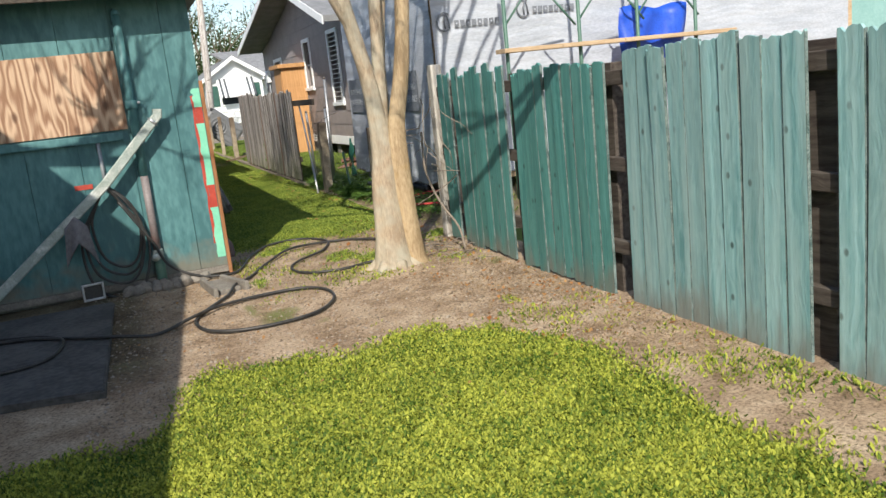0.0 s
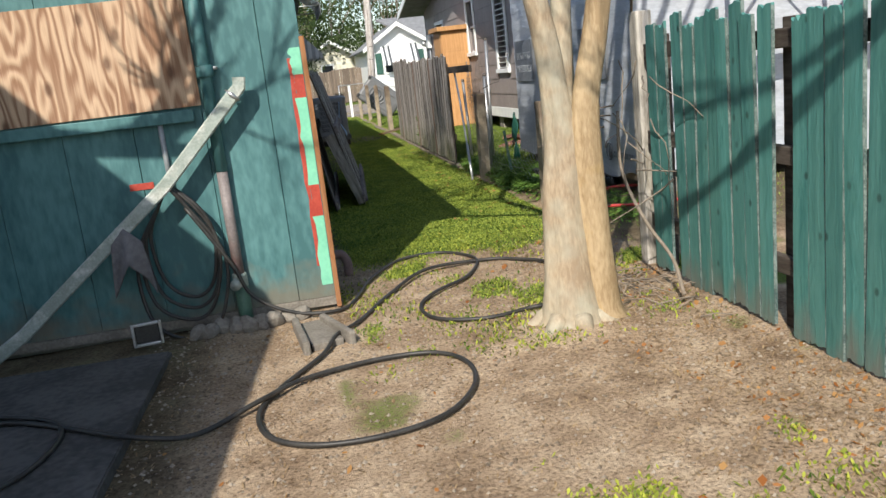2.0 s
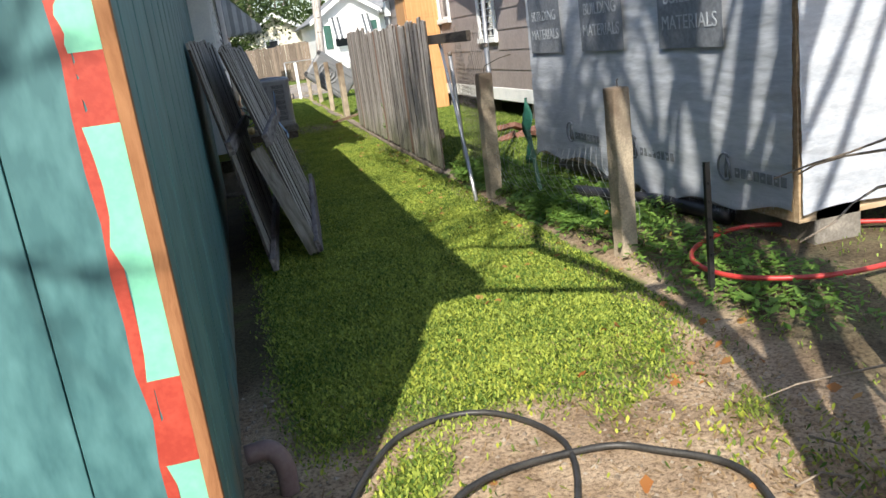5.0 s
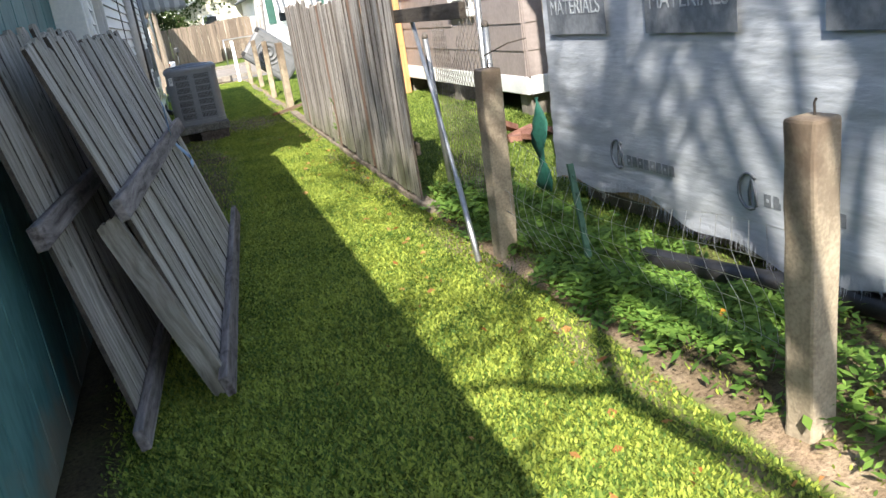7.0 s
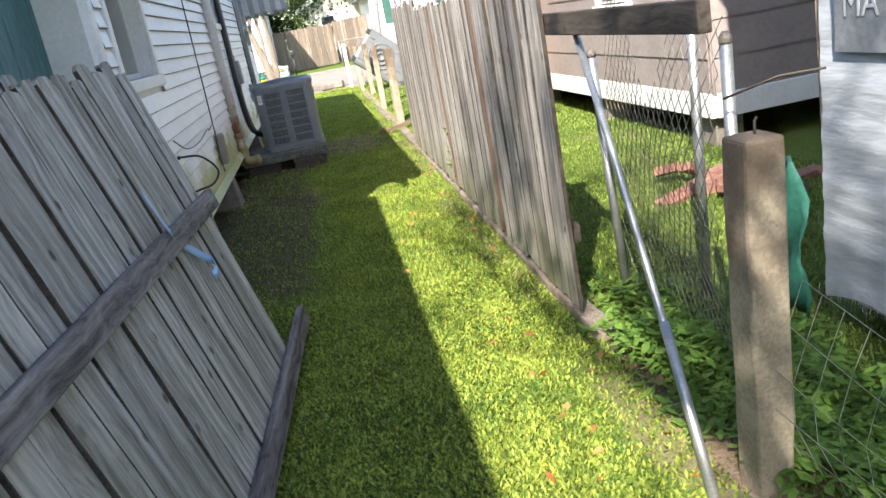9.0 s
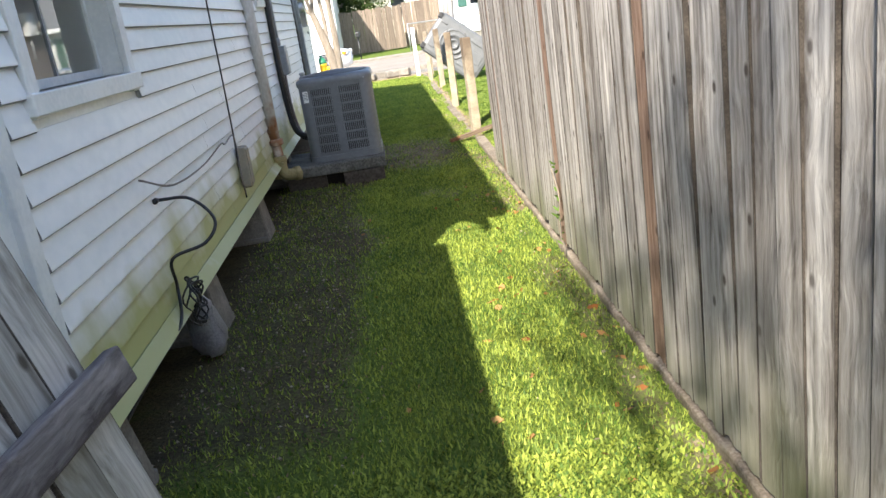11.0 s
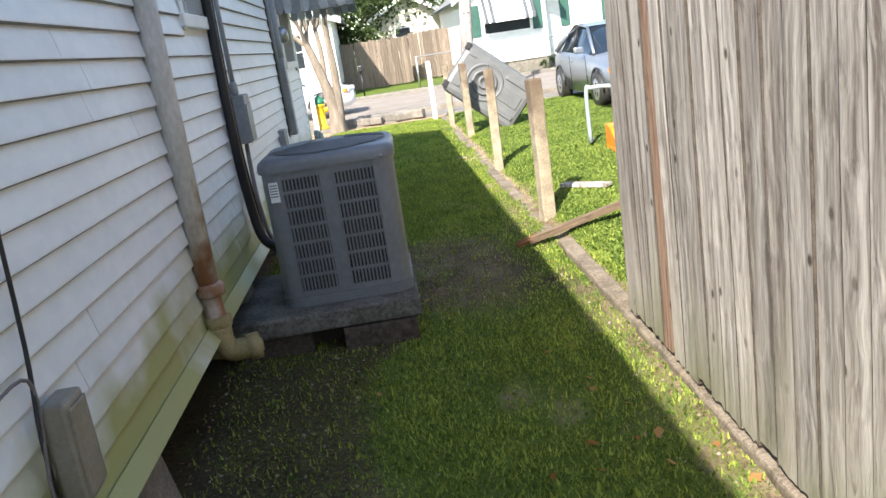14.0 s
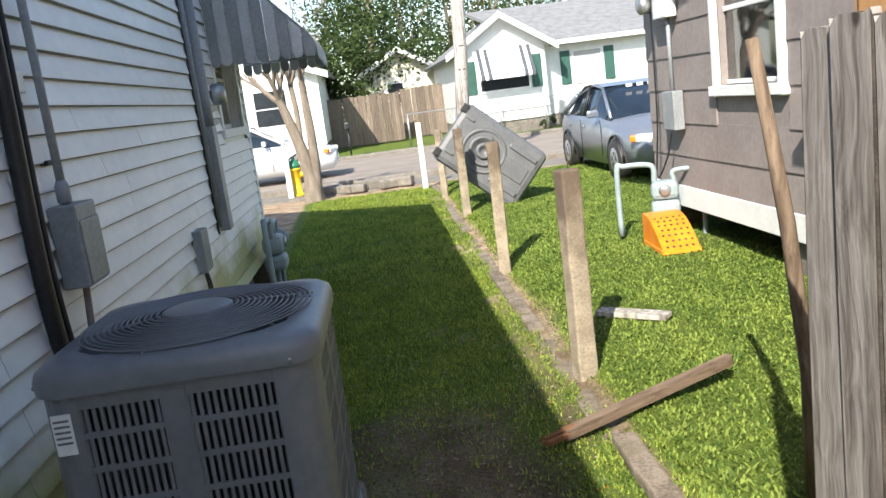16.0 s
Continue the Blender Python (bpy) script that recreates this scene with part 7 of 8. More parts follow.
def house_fixtures():
    RUSTWHITE = surf("rusting_white_pipe", (0.50, 0.48, 0.44), (0.64, 0.62, 0.58), 7, 0.6, (1, 1, 0.4), 0.15, stain=((0.28, 0.12, 0.045), 9, 0.95, 0.35, 1.5))
    CAST = surf("mossy_cast_iron", (0.25, 0.20, 0.09), (0.36, 0.30, 0.15), 9, 0.8, bump=0.3)
    d = thing("drain_stack", 1.16, 19.93, 0, "white drain stack with rusting mossy cleanout", "pipe")
    tube("riser", [(-0.02, 0.05, 0.62), (-0.02, 0.06, 1.6), (-0.02, 0.08, 3.15)], 0.052, RUSTWHITE, d, sides=16)
    tube("lower_riser", [(0.0, 0.02, 0.34), (-0.02, 0.05, 0.64)], 0.046, RUSTWHITE, d, "rust-streaked lower stack", sides=16)
    for z in (0.44, 0.60):
        lathe("collar", [(0.052, z - 0.03), (0.064, z - 0.022), (0.064, z + 0.022), (0.052, z + 0.03)], CAST if z < 0.5 else RUSTWHITE, d, m=pose(-0.005, 0.03, 0))
    tube("elbow", spline([(0.0, 0.02, 0.42), (0.0, 0.02, 0.34), (0.03, 0.03, 0.29), (0.12, 0.06, 0.28)], 5), 0.054, CAST, d, "yellow-brown mossy elbow", sides=16)
    tube("cleanout", [(0.10, 0.055, 0.28), (0.155, 0.075, 0.28)], 0.066, CAST, d, sides=18)
    tube("plug", [(0.155, 0.075, 0.28), (0.166, 0.079, 0.28)], 0.035, CAST, d, sides=8)
    tube("drain_tail", [(0.0, 0.03, 0.3), (-0.25, 0.2, 0.28)], 0.05, CAST, d, sides=12)
    # electrical
    e = thing("disconnect_box", 1.11, 21.7, 1.1, "grey electrical disconnect box on white siding", "electrical box")
    boxed("case", (0.012, -0.1, 0.0, 0.115, 0.12, 0.31), PIPEGREY, e, bevel=0.008)
    boxed("cover", (0.115, -0.09, 0.01, 0.122, 0.11, 0.25), PIPEGREY, e)
    tube("conduit", [(0.05, 0.0, 0.31), (0.05, 0.0, 0.75), (0.05, 0.0, 2.0)], 0.016, PIPEGREY, e, sides=10)
    lathe("fitting", [(0.016, 0.31), (0.026, 0.32), (0.026, 0.38), (0.018, 0.4)], PIPEGREY, e, m=pose(0.05, 0, 0), sides=12)
    boxed("clip", (0.0, -0.03, 0.46, 0.03, 0.03, 0.48), BLACK, e)
    tube("whip", spline([(0.06, 0.0, 0.0), (0.06, -0.03, -0.15), (0.08, -0.12, -0.4), (0.14, -0.25, -0.62), (0.25, -0.3, -0.68)], 6), 0.014, PVCGREY, e)
    c = thing("refrigerant_line", 1.13, 21.38, 0, "black insulated refrigerant line down the siding", "pipe")
    tube("line", spline([(0.02, 0.1, 3.1), (0.02, 0.04, 2.0), (0.02, 0.0, 1.2), (0.03, 0.04, 0.75), (0.08, 0.0, 0.5), (0.22, -0.05, 0.42)], 7), 0.03, BLACK, c, sides=10)
    tube("liquid_line", spline([(0.04, 0.15, 3.1), (0.04, 0.09, 2.0), (0.04, 0.05, 1.2), (0.06, 0.08, 0.7), (0.1, 0.05, 0.44), (0.24, 0.0, 0.38)], 7), 0.011, BLACK, c, sides=8)
    # tv cable and small box
    k = thing("cable_box", 1.075, 18.3, 0.53, "small beige utility box low on the siding", "utility box")
    beige = surf("beige_plastic", (0.28, 0.245, 0.19), (0.34, 0.30, 0.24), 8, 0.55, bump=0.04)
    boxed("case", (0.01, -0.065, 0.0, 0.08, 0.065, 0.29), beige, k, bevel=0.012)
    boxed("lid", (0.08, -0.056, 0.02, 0.087, 0.056, 0.27), beige, k)
    tube("cable", spline([(0.03, -0.10, -0.06), (0.03, -0.12, 0.2), (0.026, -0.06, 0.45), (0.026, -0.02, 0.83), (0.024, 0.03, 1.32), (0.024, 0.09, 2.1), (0.024, 0.13, 2.6)], 7), 0.006, BLACK, k, sides=6)
    tube("grey_cable", spline([(0.03, -0.1, -0.05), (0.035, -0.15, 0.1), (0.03, -0.1, 0.38), (0.03, -0.45, 0.38), (0.03, -0.6, 0.4), (0.03, -1.2, 0.37), (0.03, -1.9, 0.40), (0.03, -2.4, 0.52)], 7), 0.005, PVCGREY, k, sides=6)
    # loose cable and the clear jar
    l = thing("loose_cable", 1.06, 16.9, 0.4, "black cable bundle tangled over a pier", "cable")
    rng = random.Random(17)
    tube("stiff_end", spline([(0.0, -0.68, 0.5), (0.13, -0.60, 0.47), (0.23, -0.64, 0.36), (0.19, -0.74, 0.28), (0.05, -0.83, 0.25), (0.02, -0.76, 0.1), (0.05, -0.95, -0.02), (0.02, -1.3, -0.06), (-0.06, -1.8, -0.18)], 7), 0.008, BLACK, l, sides=7)
    lathe("plug", [(0.008, 0), (0.014, 0.005), (0.014, 0.03), (0.008, 0.035)], BLACK, l, m=pose(0.0, -0.68, 0.5, 90, 0, 0), sides=10)
    for q in range(7):
        cx, cy, cz, r = 0.07 + rng.uniform(-0.03, 0.03), -0.70 + rng.uniform(-0.05, 0.05), -0.02 + rng.uniform(-0.05, 0.05), rng.uniform(0.05, 0.1)
        ph = rng.uniform(0, 6)
        tube("coil", [(cx + 0.02 * math.sin(3 * a + ph), cy + r * math.cos(a), cz + r * math.sin(a) * 1.2) for a in [2 * math.pi * i / 22 for i in range(23)]], 0.005, BLACK, l, sides=5)
    jar = thing("plastic_bag", 1.1, 16.47, 0.03, "cloudy grey plastic bag slumped against a pier", "bag")
    plast = surf("cloudy_plastic", (0.20, 0.195, 0.21), (0.36, 0.355, 0.37), 9, 0.3, bump=0.4)
    bag = lathe("bag", [(0.03, 0.0), (0.08, 0.01), (0.088, 0.08), (0.08, 0.2), (0.06, 0.3), (0.045, 0.34)], plast, jar, sides=16, m=pose(0, 0, 0, 10, -6, 0))
    for v in bag.data.vertices:
        v.co += Vector((noise.noise(v.co * 16), noise.noise(v.co * 16 + Vector((3, 0, 0))), 0.4 * noise.noise(v.co * 13 + Vector((0, 7, 0))))) * 0.05
    # meter channel, meter, gas meter
    m = thing("meter_riser", 1.13, 24.6, 0, "grey electric meter riser on the siding", "electrical riser")
    boxed("channel", (0.012, -0.07, 0.86, 0.10, 0.07, 1.62), PIPEGREY, m, bevel=0.006)
    tube("conduit", [(0.055, 0.05, 1.62), (0.055, 0.05, 1.8), (0.055, 0.08, 3.1)], 0.04, PIPEGREY, m, sides=12)
    tube("conduit", [(0.04, -0.12, 0.9), (0.04, -0.12, 3.1)], 0.02, PIPEGREY, m, sides=10)
    tube("cable", [(0.03, -0.17, 0.85), (0.03, -0.18, 2.0), (0.03, -0.16, 3.1)], 0.009, BLACK, m, sides=6)
    lathe("meter", [(0.075, 0.0), (0.085, 0.02), (0.085, 0.06), (0.07, 0.1), (0.02, 0.11)], STEEL, m, m=pose(0.03, 0.52, 1.86, 0, 90, 0), sides=20)
    boxed("meter_can", (0.008, 0.4, 1.55, 0.03, 0.66, 2.05), PIPEGREY, m)
    n = thing("network_box", 1.12, 23.75, 0.72, "grey plastic network box on the siding", "utility box")
    boxed("case", (0.012, -0.1, 0.0, 0.085, 0.1, 0.27), PIPEGREY, n, bevel=0.01)
    for q in range(4):
        tube("wire", spline([(0.05, -0.05 + q * 0.03, 0.0), (0.06, -0.05 + q * 0.035, -0.1), (0.05, -0.06 + q * 0.05, -0.2), (0.02, -0.05 + q * 0.03, -0.27)], 5), 0.004, BLACK, n, sides=5)
    gas_meter("gas_meter", 1.35, 25.8, "grey gas meter with pipework beside the white house", 180)


def gas_meter(name, x, y, label, rz, body=None):
    METER = surf("meter_grey_" + name, (0.25, 0.32, 0.34), (0.32, 0.39, 0.41), 6, 0.5) if body is None else body
    g = thing(name, x, y, 0, label, "gas meter", rz=rz)
    bm = box(bmesh.new(), -0.1, -0.13, 0.28, 0.1, 0.13, 0.42, 0.04)
    part("lower_case", bm, METER, g)
    bm = box(bmesh.new(), -0.095, -0.125, 0.425, 0.095, 0.125, 0.6, 0.05)
    part("upper_case", bm, METER, g)
    lathe("dial", [(0.05, 0.0), (0.055, 0.01), (0.04, 0.02)], STEEL, g, m=pose(-0.096, 0, 0.52, 0, -90, 0), sides=14)
    tube("outlet_pipe", spline([(0, 0.09, 0.58), (0, 0.09, 0.72), (0, 0.16, 0.76), (0.0, 0.36, 0.76), (0.0, 0.42, 0.72), (0.0, 0.42, 0.1)], 5), 0.026, METER, g, sides=10)
    tube("inlet_pipe", spline([(0, -0.09, 0.58), (0, -0.09, 0.68), (0, -0.3, 0.68), (0, -0.34, 0.6), (0, -0.34, -0.02)], 5), 0.024, METER, g, sides=10)
    lathe("regulator", [(0.04, -0.05), (0.1, -0.02), (0.1, 0.02), (0.04, 0.05), (0.03, 0.09)], METER, g, m=pose(0, -0.36, 0.5, 90, 0, 0), sides=16)
    tube("leg", [(0.0, 0.42, 0.12), (0.3, 0.42, 0.1)], 0.026, METER, g, sides=10)
    tube("support", [(0, 0.0, 0.28), (0, 0, -0.02)], 0.02, METER, g, sides=8)


house_fixtures()
gas_meter("gas_meter", 4.98, 25.75, "pale blue gas meter on white pipes by the grey house", 70)


def awning(name, x, y0, y1, zt, zb, out, label, parent_label="", slat=0.11, rz=0.0, mats=None, sides=False):
    """A metal awning of scalloped slats sloping out from a wall; wall along y, outwards +x."""
    t = thing(name, x, y0, 0, label, "awning", rz=rz)
    n = int((y1 - y0) / slat)
    for k in range(n):
        a = k * slat
        mt = mats[k % len(mats)] if mats else WHITE
        v, f = [], []
        lift = 0.012 * (k % 2)
        w = slat * 0.96
        top = [(0.0, a, zt + lift), (0.0, a + w, zt + lift)]
        low = [(out, a, zb + lift), (out, a + w, zb + lift)]
        scal = [(out + 0.006, a + w * (0.5 - 0.5 * math.cos(math.pi * i / 6)), zb - 0.10 - 0.05 * math.sin(math.pi * i / 6)) for i in range(7)]
        v = top + low + scal
        f = [(0, 1, 3, 2), tuple([2, 3] + [4 + 6 - i for i in range(7)])]
        bm = bmesh.new()
        vs = [bm.verts.new(p) for p in v]
        for q in f:
            bm.faces.new([vs[i] for i in q])
        solid(bm, 0.006)
        part("slat", bm, mt, t)
    if sides:
        for a in (0.0, y1 - y0):
            m = int(out / slat)
            for k in range(m):
                x0, x1 = k * out / m, (k + 1) * out / m - 0.006
                zz = lambda q: zt + (zb - zt) * q / out - 0.01
                low = [(x0 + (x1 - x0) * (0.5 - 0.5 * math.cos(math.pi * i / 6)), a, zb - 0.08 - 0.05 * math.sin(math.pi * i / 6)) for i in range(7)]
                bm = bmesh.new()
                bm.faces.new([bm.verts.new(q) for q in [(x0, a, zz(x0)), (x1, a, zz(x1))] + low[::-1]])
                part("side_slat", solid(bm, 0.006), AWNPALE if k % 2 else AWN, t)
    tube("front_rail", [(out - 0.02, 0, zb - 0.01), (out - 0.02, y1 - y0, zb - 0.01)], 0.01, STEEL, t)
    for a in (0.06, y1 - y0 - 0.06):
        tube("arm", [(0.02, a, zb - 0.02), (out - 0.03, a, zb - 0.02)], 0.009, STEEL, t)
    return t


AWNPALE = surf("pale_awning_paint", (0.40, 0.42, 0.43), (0.50, 0.52, 0.53), 5, 0.5, world_space=True)
AWN = surf("grey_awning_paint", (0.22, 0.235, 0.245), (0.29, 0.305, 0.315), 5, 0.5, world_space=True)
awning("awning", 1.16, 25.3, 27.2, 3.1, 2.2, 0.85, "grey scalloped metal awning over the side window", slat=0.088, mats=[AWN], sides=True)
awning("awning", 1.06, 15.05, 16.6, 2.95, 2.6, 0.42, "scalloped metal awning over the near window", mats=[AWN])

# ---- the side yard and the street ----


def yard_things():
    t = thing("broken_plank", 3.0, 21.95, 0.03, "broken weathered timber lying across the kerb", "plank")
    a, b = Vector((3.0, 21.95, 0.05)), Vector((3.93, 22.2, 0.19))
    m = (b - a).to_track_quat("Z", "X").to_matrix().to_4x4()
    m.translation = a
    t.matrix_basis = m
    rng = random.Random(3)
    piece("beam", plank("beam", 0.062, 0.045, (b - a).length, POLEWOOD, "ragged", rng), t)
    for k in range(4):
        piece("splinter", plank("splinter", 0.02, 0.012, rng.uniform(0.1, 0.2), RAW_WOOD, "ragged", rng), t, pose(rng.uniform(-0.02, 0.02), rng.uniform(-0.03, 0.03), -0.1))
    p = thing("short_plank", 3.85, 23.45, 0.05, "short grey plank lying in the grass", "plank", rz=-42)
    boxed("board", (-0.24, -0.06, 0.03, 0.24, 0.06, 0.065), PANEL_WOOD, p)
    s = thing("leaning_pole", 3.66, 21.0, 0, "split weathered pole leaning on the fence end", "pole")
    tube("shaft", [(0.05, 0.1, 0.0), (0.02, 0.05, 0.55), (-0.06, 0.0, 1.1), (-0.16, -0.03, 1.68)], [0.03, 0.028, 0.026, 0.02], POLEWOOD, s, sides=7)
    # orange ramp
    OR = surf("orange_plastic", (0.75, 0.20, 0.01), (0.85, 0.27, 0.015), 8, 0.45, bump=0.05)
    r = thing("car_ramp", 4.82, 25.0, 0.05, "bright orange plastic car ramp with punched holes", "ramp", rz=-4)
    v, f = [], []
    n = 10
    prof = [(0.62 * i / n, 0.02 + 0.27 * math.sin(min(1, i / n * 1.15) * math.pi / 2)) for i in range(n + 1)]
    v = [(x, y, z) for x in (-0.16, 0.16) for y, z in prof] + [(x, y, 0.0) for x in (-0.16, 0.16) for y, z in prof]
    k = n + 1
    for i in range(n):
        f += [(i, i + 1, k + i + 1, k + i), (i, 2 * k + i, 2 * k + i + 1, i + 1), (k + i + 1, 3 * k + i + 1, 3 * k + i, k + i)]
    f += [(n, 2 * k + n, 3 * k + n, k + n)]
    piece("body", mesh_of("body", v, f, OR), r)
    for i in range(7):
        for j in range(5):
            y = 0.06 + i * 0.055
            z = 0.02 + 0.27 * math.sin(min(1, y / 0.62 * 1.15) * math.pi / 2) + 0.002
            dz = 0.27 * 1.15 / 0.62 * math.pi / 2 * math.cos(min(1, y / 0.62 * 1.15) * math.pi / 2)
            lathe("hole", [(0.013, 0.0), (0.012, 0.002)], DARK_WOOD, r, m=pose(-0.11 + j * 0.055 + (i % 2) * 0.012, y, z, math.degrees(math.atan(dz)), 0, 0), sides=8)
    for x in (-0.17, 0.15):
        boxed("edge_rib", (x, 0.02, 0.0, x + 0.02, 0.6, 0.05), OR, r)
    # hoop base
    G = surf("grey_moulded_plastic", (0.10, 0.105, 0.11), (0.135, 0.14, 0.145), 6, 0.5, bump=0.05)
    b = thing("hoop_base", 0, 0, 0, "grey moulded basketball-hoop base tipped against the posts", "hoop base")
    x = Vector((0.72, -0.1, -0.62)).normalized()
    nrm = Vector((-0.25, -0.9, 0.28))
    z = (nrm - x * nrm.dot(x)).normalized()
    y = z.cross(x)
    mm = Matrix((x, y, z)).transposed().to_4x4()
    mm.translation = (3.95, 29.45, 0.73)
    b.matrix_basis = mm
    b.scale = (1.15, 1.12, 1.0)
    bm = box(bmesh.new(), -0.58, -0.40, -0.12, 0.58, 0.40, 0.06, 0.07)
    part("shell", bm, G, b, smooth=False)
    for rr, zz in ((0.26, 0.06), (0.17, 0.075), (0.08, 0.085)):
        lathe("ring", [(rr, zz - 0.02), (rr + 0.02, zz), (rr + 0.01, zz + 0.02), (rr - 0.02, zz + 0.02), (rr - 0.03, zz - 0.01)], G, b, m=pose(-0.1, 0, 0), sides=26)
    for yy in (-0.24, 0.24):
        boxed("rib", (0.12, yy - 0.03, 0.055, 0.5, yy + 0.03, 0.085), G, b, bevel=0.012)
        boxed("rib", (-0.5, yy - 0.02, 0.055, -0.38, yy + 0.02, 0.08), G, b, bevel=0.01)
        boxed("wheel_slot", (-0.6, yy * 1.3 - 0.05, -0.02, -0.52, yy * 1.3 + 0.05, 0.075), BLACK, b)
    boxed("tongue", (0.14, -0.1, 0.055, 0.48, 0.1, 0.075), G, b, bevel=0.01)
    # brick heap by the grey house corner
    BR = surf("old_red_brick", (0.17, 0.075, 0.055), (0.29, 0.15, 0.11), 9, 0.9, bump=0.3, vary=0.2)
    rng = random.Random(23)
    heap = thing("brick_heap", 4.7, 15.4, 0.05, "heap of old red bricks and rubble in the weeds", "bricks")
    me = finish("brick", box(bmesh.new(), -0.1, -0.05, -0.03, 0.1, 0.05, 0.03, 0.005), BR)
    for q in range(24):
        piece("brick", me, heap, pose(rng.gauss(0, 0.22), rng.gauss(0, 0.2), 0.02 + 0.12 * rng.random() * (q > 14), rng.uniform(-25, 25), rng.uniform(-25, 25), rng.uniform(0, 360)))
    # grey-house service box
    g = thing("service_box", 5.1, 25.75, 0, "grey electric service box on the grey house", "electrical box")
    boxed("case", (-0.03, -0.12, 1.05, 0.07, 0.14, 1.4), PIPEGREY, g, bevel=0.008)
    tube("conduit", [(0.02, 0, 1.4), (0.02, 0, 2.1)], 0.02, PIPEGREY, g, sides=8)
    boxed("meter_can", (-0.04, -0.1, 2.05, 0.07, 0.2, 2.4), WHITE, g, bevel=0.01)
    lathe("meter", [(0.08, 0), (0.085, 0.08), (0.05, 0.11)], STEEL, g, m=pose(-0.04, 0.28, 2.2, 0, -90, 0), sides=16)
    tube("cable", spline([(-0.02, 0.3, 2.3), (-0.02, 0.32, 1.2), (-0.05, 0.35, 0.6), (-0.03, 0.1, 0.8), (-0.02, -0.02, 1.05)], 6), 0.008, BLACK, g, sides=6)


yard_things()


def car(name, x, y, rz, paint, label):
    """A saloon car, its nose along -y in its own space."""
    t = thing(name, x, y, 0.02, label, "car", rz=rz)
    L = 4.5
    st = [  # y, half width, bottom, shoulder height
        (0.0, 0.62, 0.32, 0.62), (0.12, 0.74, 0.24, 0.70), (0.5, 0.84, 0.2, 0.80), (1.1, 0.87, 0.2, 0.90), (1.7, 0.88, 0.2, 0.94), (2.8, 0.88, 0.2, 0.96), (3.6, 0.87, 0.22, 0.98), (4.1, 0.84, 0.26, 0.97), (4.4, 0.76, 0.32, 0.92), (4.5, 0.66, 0.38, 0.80)]
    v, f = [], []
    for yy, w, zb, zs in st:
        mid = (zb + zs) / 2
        v += [(-w * 0.9, yy, zb), (-w, yy, mid), (-w * 0.985, yy, mid + (zs - mid) * 0.6), (-w * 0.9, yy, zs), (-w * 0.4, yy, zs + 0.035), (w * 0.4, yy, zs + 0.035), (w * 0.9, yy, zs), (w * 0.985, yy, mid + (zs - mid) * 0.6), (w, yy, mid), (w * 0.9, yy, zb)]
    n = 10
    for i in range(len(st) - 1):
        for k in range(n):
            a, b2 = i * n + k, i * n + (k + 1) % n
            f.append((a, b2, b2 + n, a + n))
    f += [tuple(range(n - 1, -1, -1)), tuple(range(len(v) - n, len(v)))]
    piece("body", mesh_of("body", v, f, paint, True), t)
    tint = surf("car_glass_" + name, (0.012, 0.02, 0.03), (0.02, 0.03, 0.045), 2, 0.06, bump=0)
    cab = [(1.15, 0.74, 0.90, 0.92), (1.95, 0.64, 0.93, 1.40), (2.4, 0.62, 0.94, 1.45), (3.0, 0.61, 0.95, 1.43), (3.55, 0.63, 0.97, 1.28), (4.05, 0.70, 0.95, 0.98)]
    v, f = [], []
    for yy, w, zb, zt in cab:
        v += [(-0.80, yy, zb), (-w, yy, zt - 0.03), (-w * 0.6, yy, zt), (w * 0.6, yy, zt), (w, yy, zt - 0.03), (0.80, yy, zb)]
    for i in range(len(cab) - 1):
        for k in range(5):
            a = i * 6 + k
            f.append((a, a + 1, a + 7, a + 6))
    piece("greenhouse", mesh_of("greenhouse", v, f, tint, True), t, None, "dark tinted glass")
    rv = [(s * 0.645, yy, zz) for yy, zz in ((1.93, 1.405), (2.4, 1.462), (3.0, 1.442), (3.5, 1.305)) for s in (-1, -0.4, 0.4, 1)]
    piece("roof", mesh_of("roof", rv, [(i * 4 + k, i * 4 + k + 1, i * 4 + k + 5, i * 4 + k + 4) for i in range(3) for k in range(3)], paint, True), t)
    for s in (-1, 1):
        tube("pillar", [(s * 0.79, 1.18, 0.93), (s * 0.65, 1.95, 1.39)], 0.03, paint, t, sides=6)
        tube("pillar", [(s * 0.82, 2.6, 0.96), (s * 0.64, 2.65, 1.43)], 0.028, BLACK, t, sides=6)
        tube("pillar", [(s * 0.8, 4.0, 0.98), (s * 0.65, 3.5, 1.29)], 0.05, paint, t, sides=6)
        tube("roof_rail", [(s * 0.645, 1.95, 1.385), (s * 0.63, 2.5, 1.44), (s * 0.64, 3.5, 1.28)], 0.022, paint, t, sides=6)
        bm = box(bmesh.new(), -0.09, -0.05, 0, 0.09, 0.05, 0.12, 0.03)
        part("mirror", bm, paint, t, m=pose(s * 0.95, 1.62, 0.95))
        lamp = surf("clear_lamp", (0.5, 0.52, 0.54), (0.7, 0.72, 0.74), 20, 0.15, bump=0.1) if s < 0 else bpy.data.materials["clear_lamp"]
        bm = box(bmesh.new(), -0.17, -0.06, -0.06, 0.17, 0.06, 0.06, 0.03)
        hl = part("headlight", bm, lamp, t, m=pose(s * 0.62, 0.1, 0.66, 0, 0, s * 28))
        am = surf("amber_lens", (0.7, 0.17, 0.02), (0.8, 0.25, 0.03), 20, 0.25, bump=0) if s < 0 else bpy.data.materials["amber_lens"]
        bm = box(bmesh.new(), -0.06, -0.07, -0.05, 0.06, 0.05, 0.05, 0.02)
        part("indicator", bm, am, hl, m=pose(s * 0.19, 0.03, 0.0))
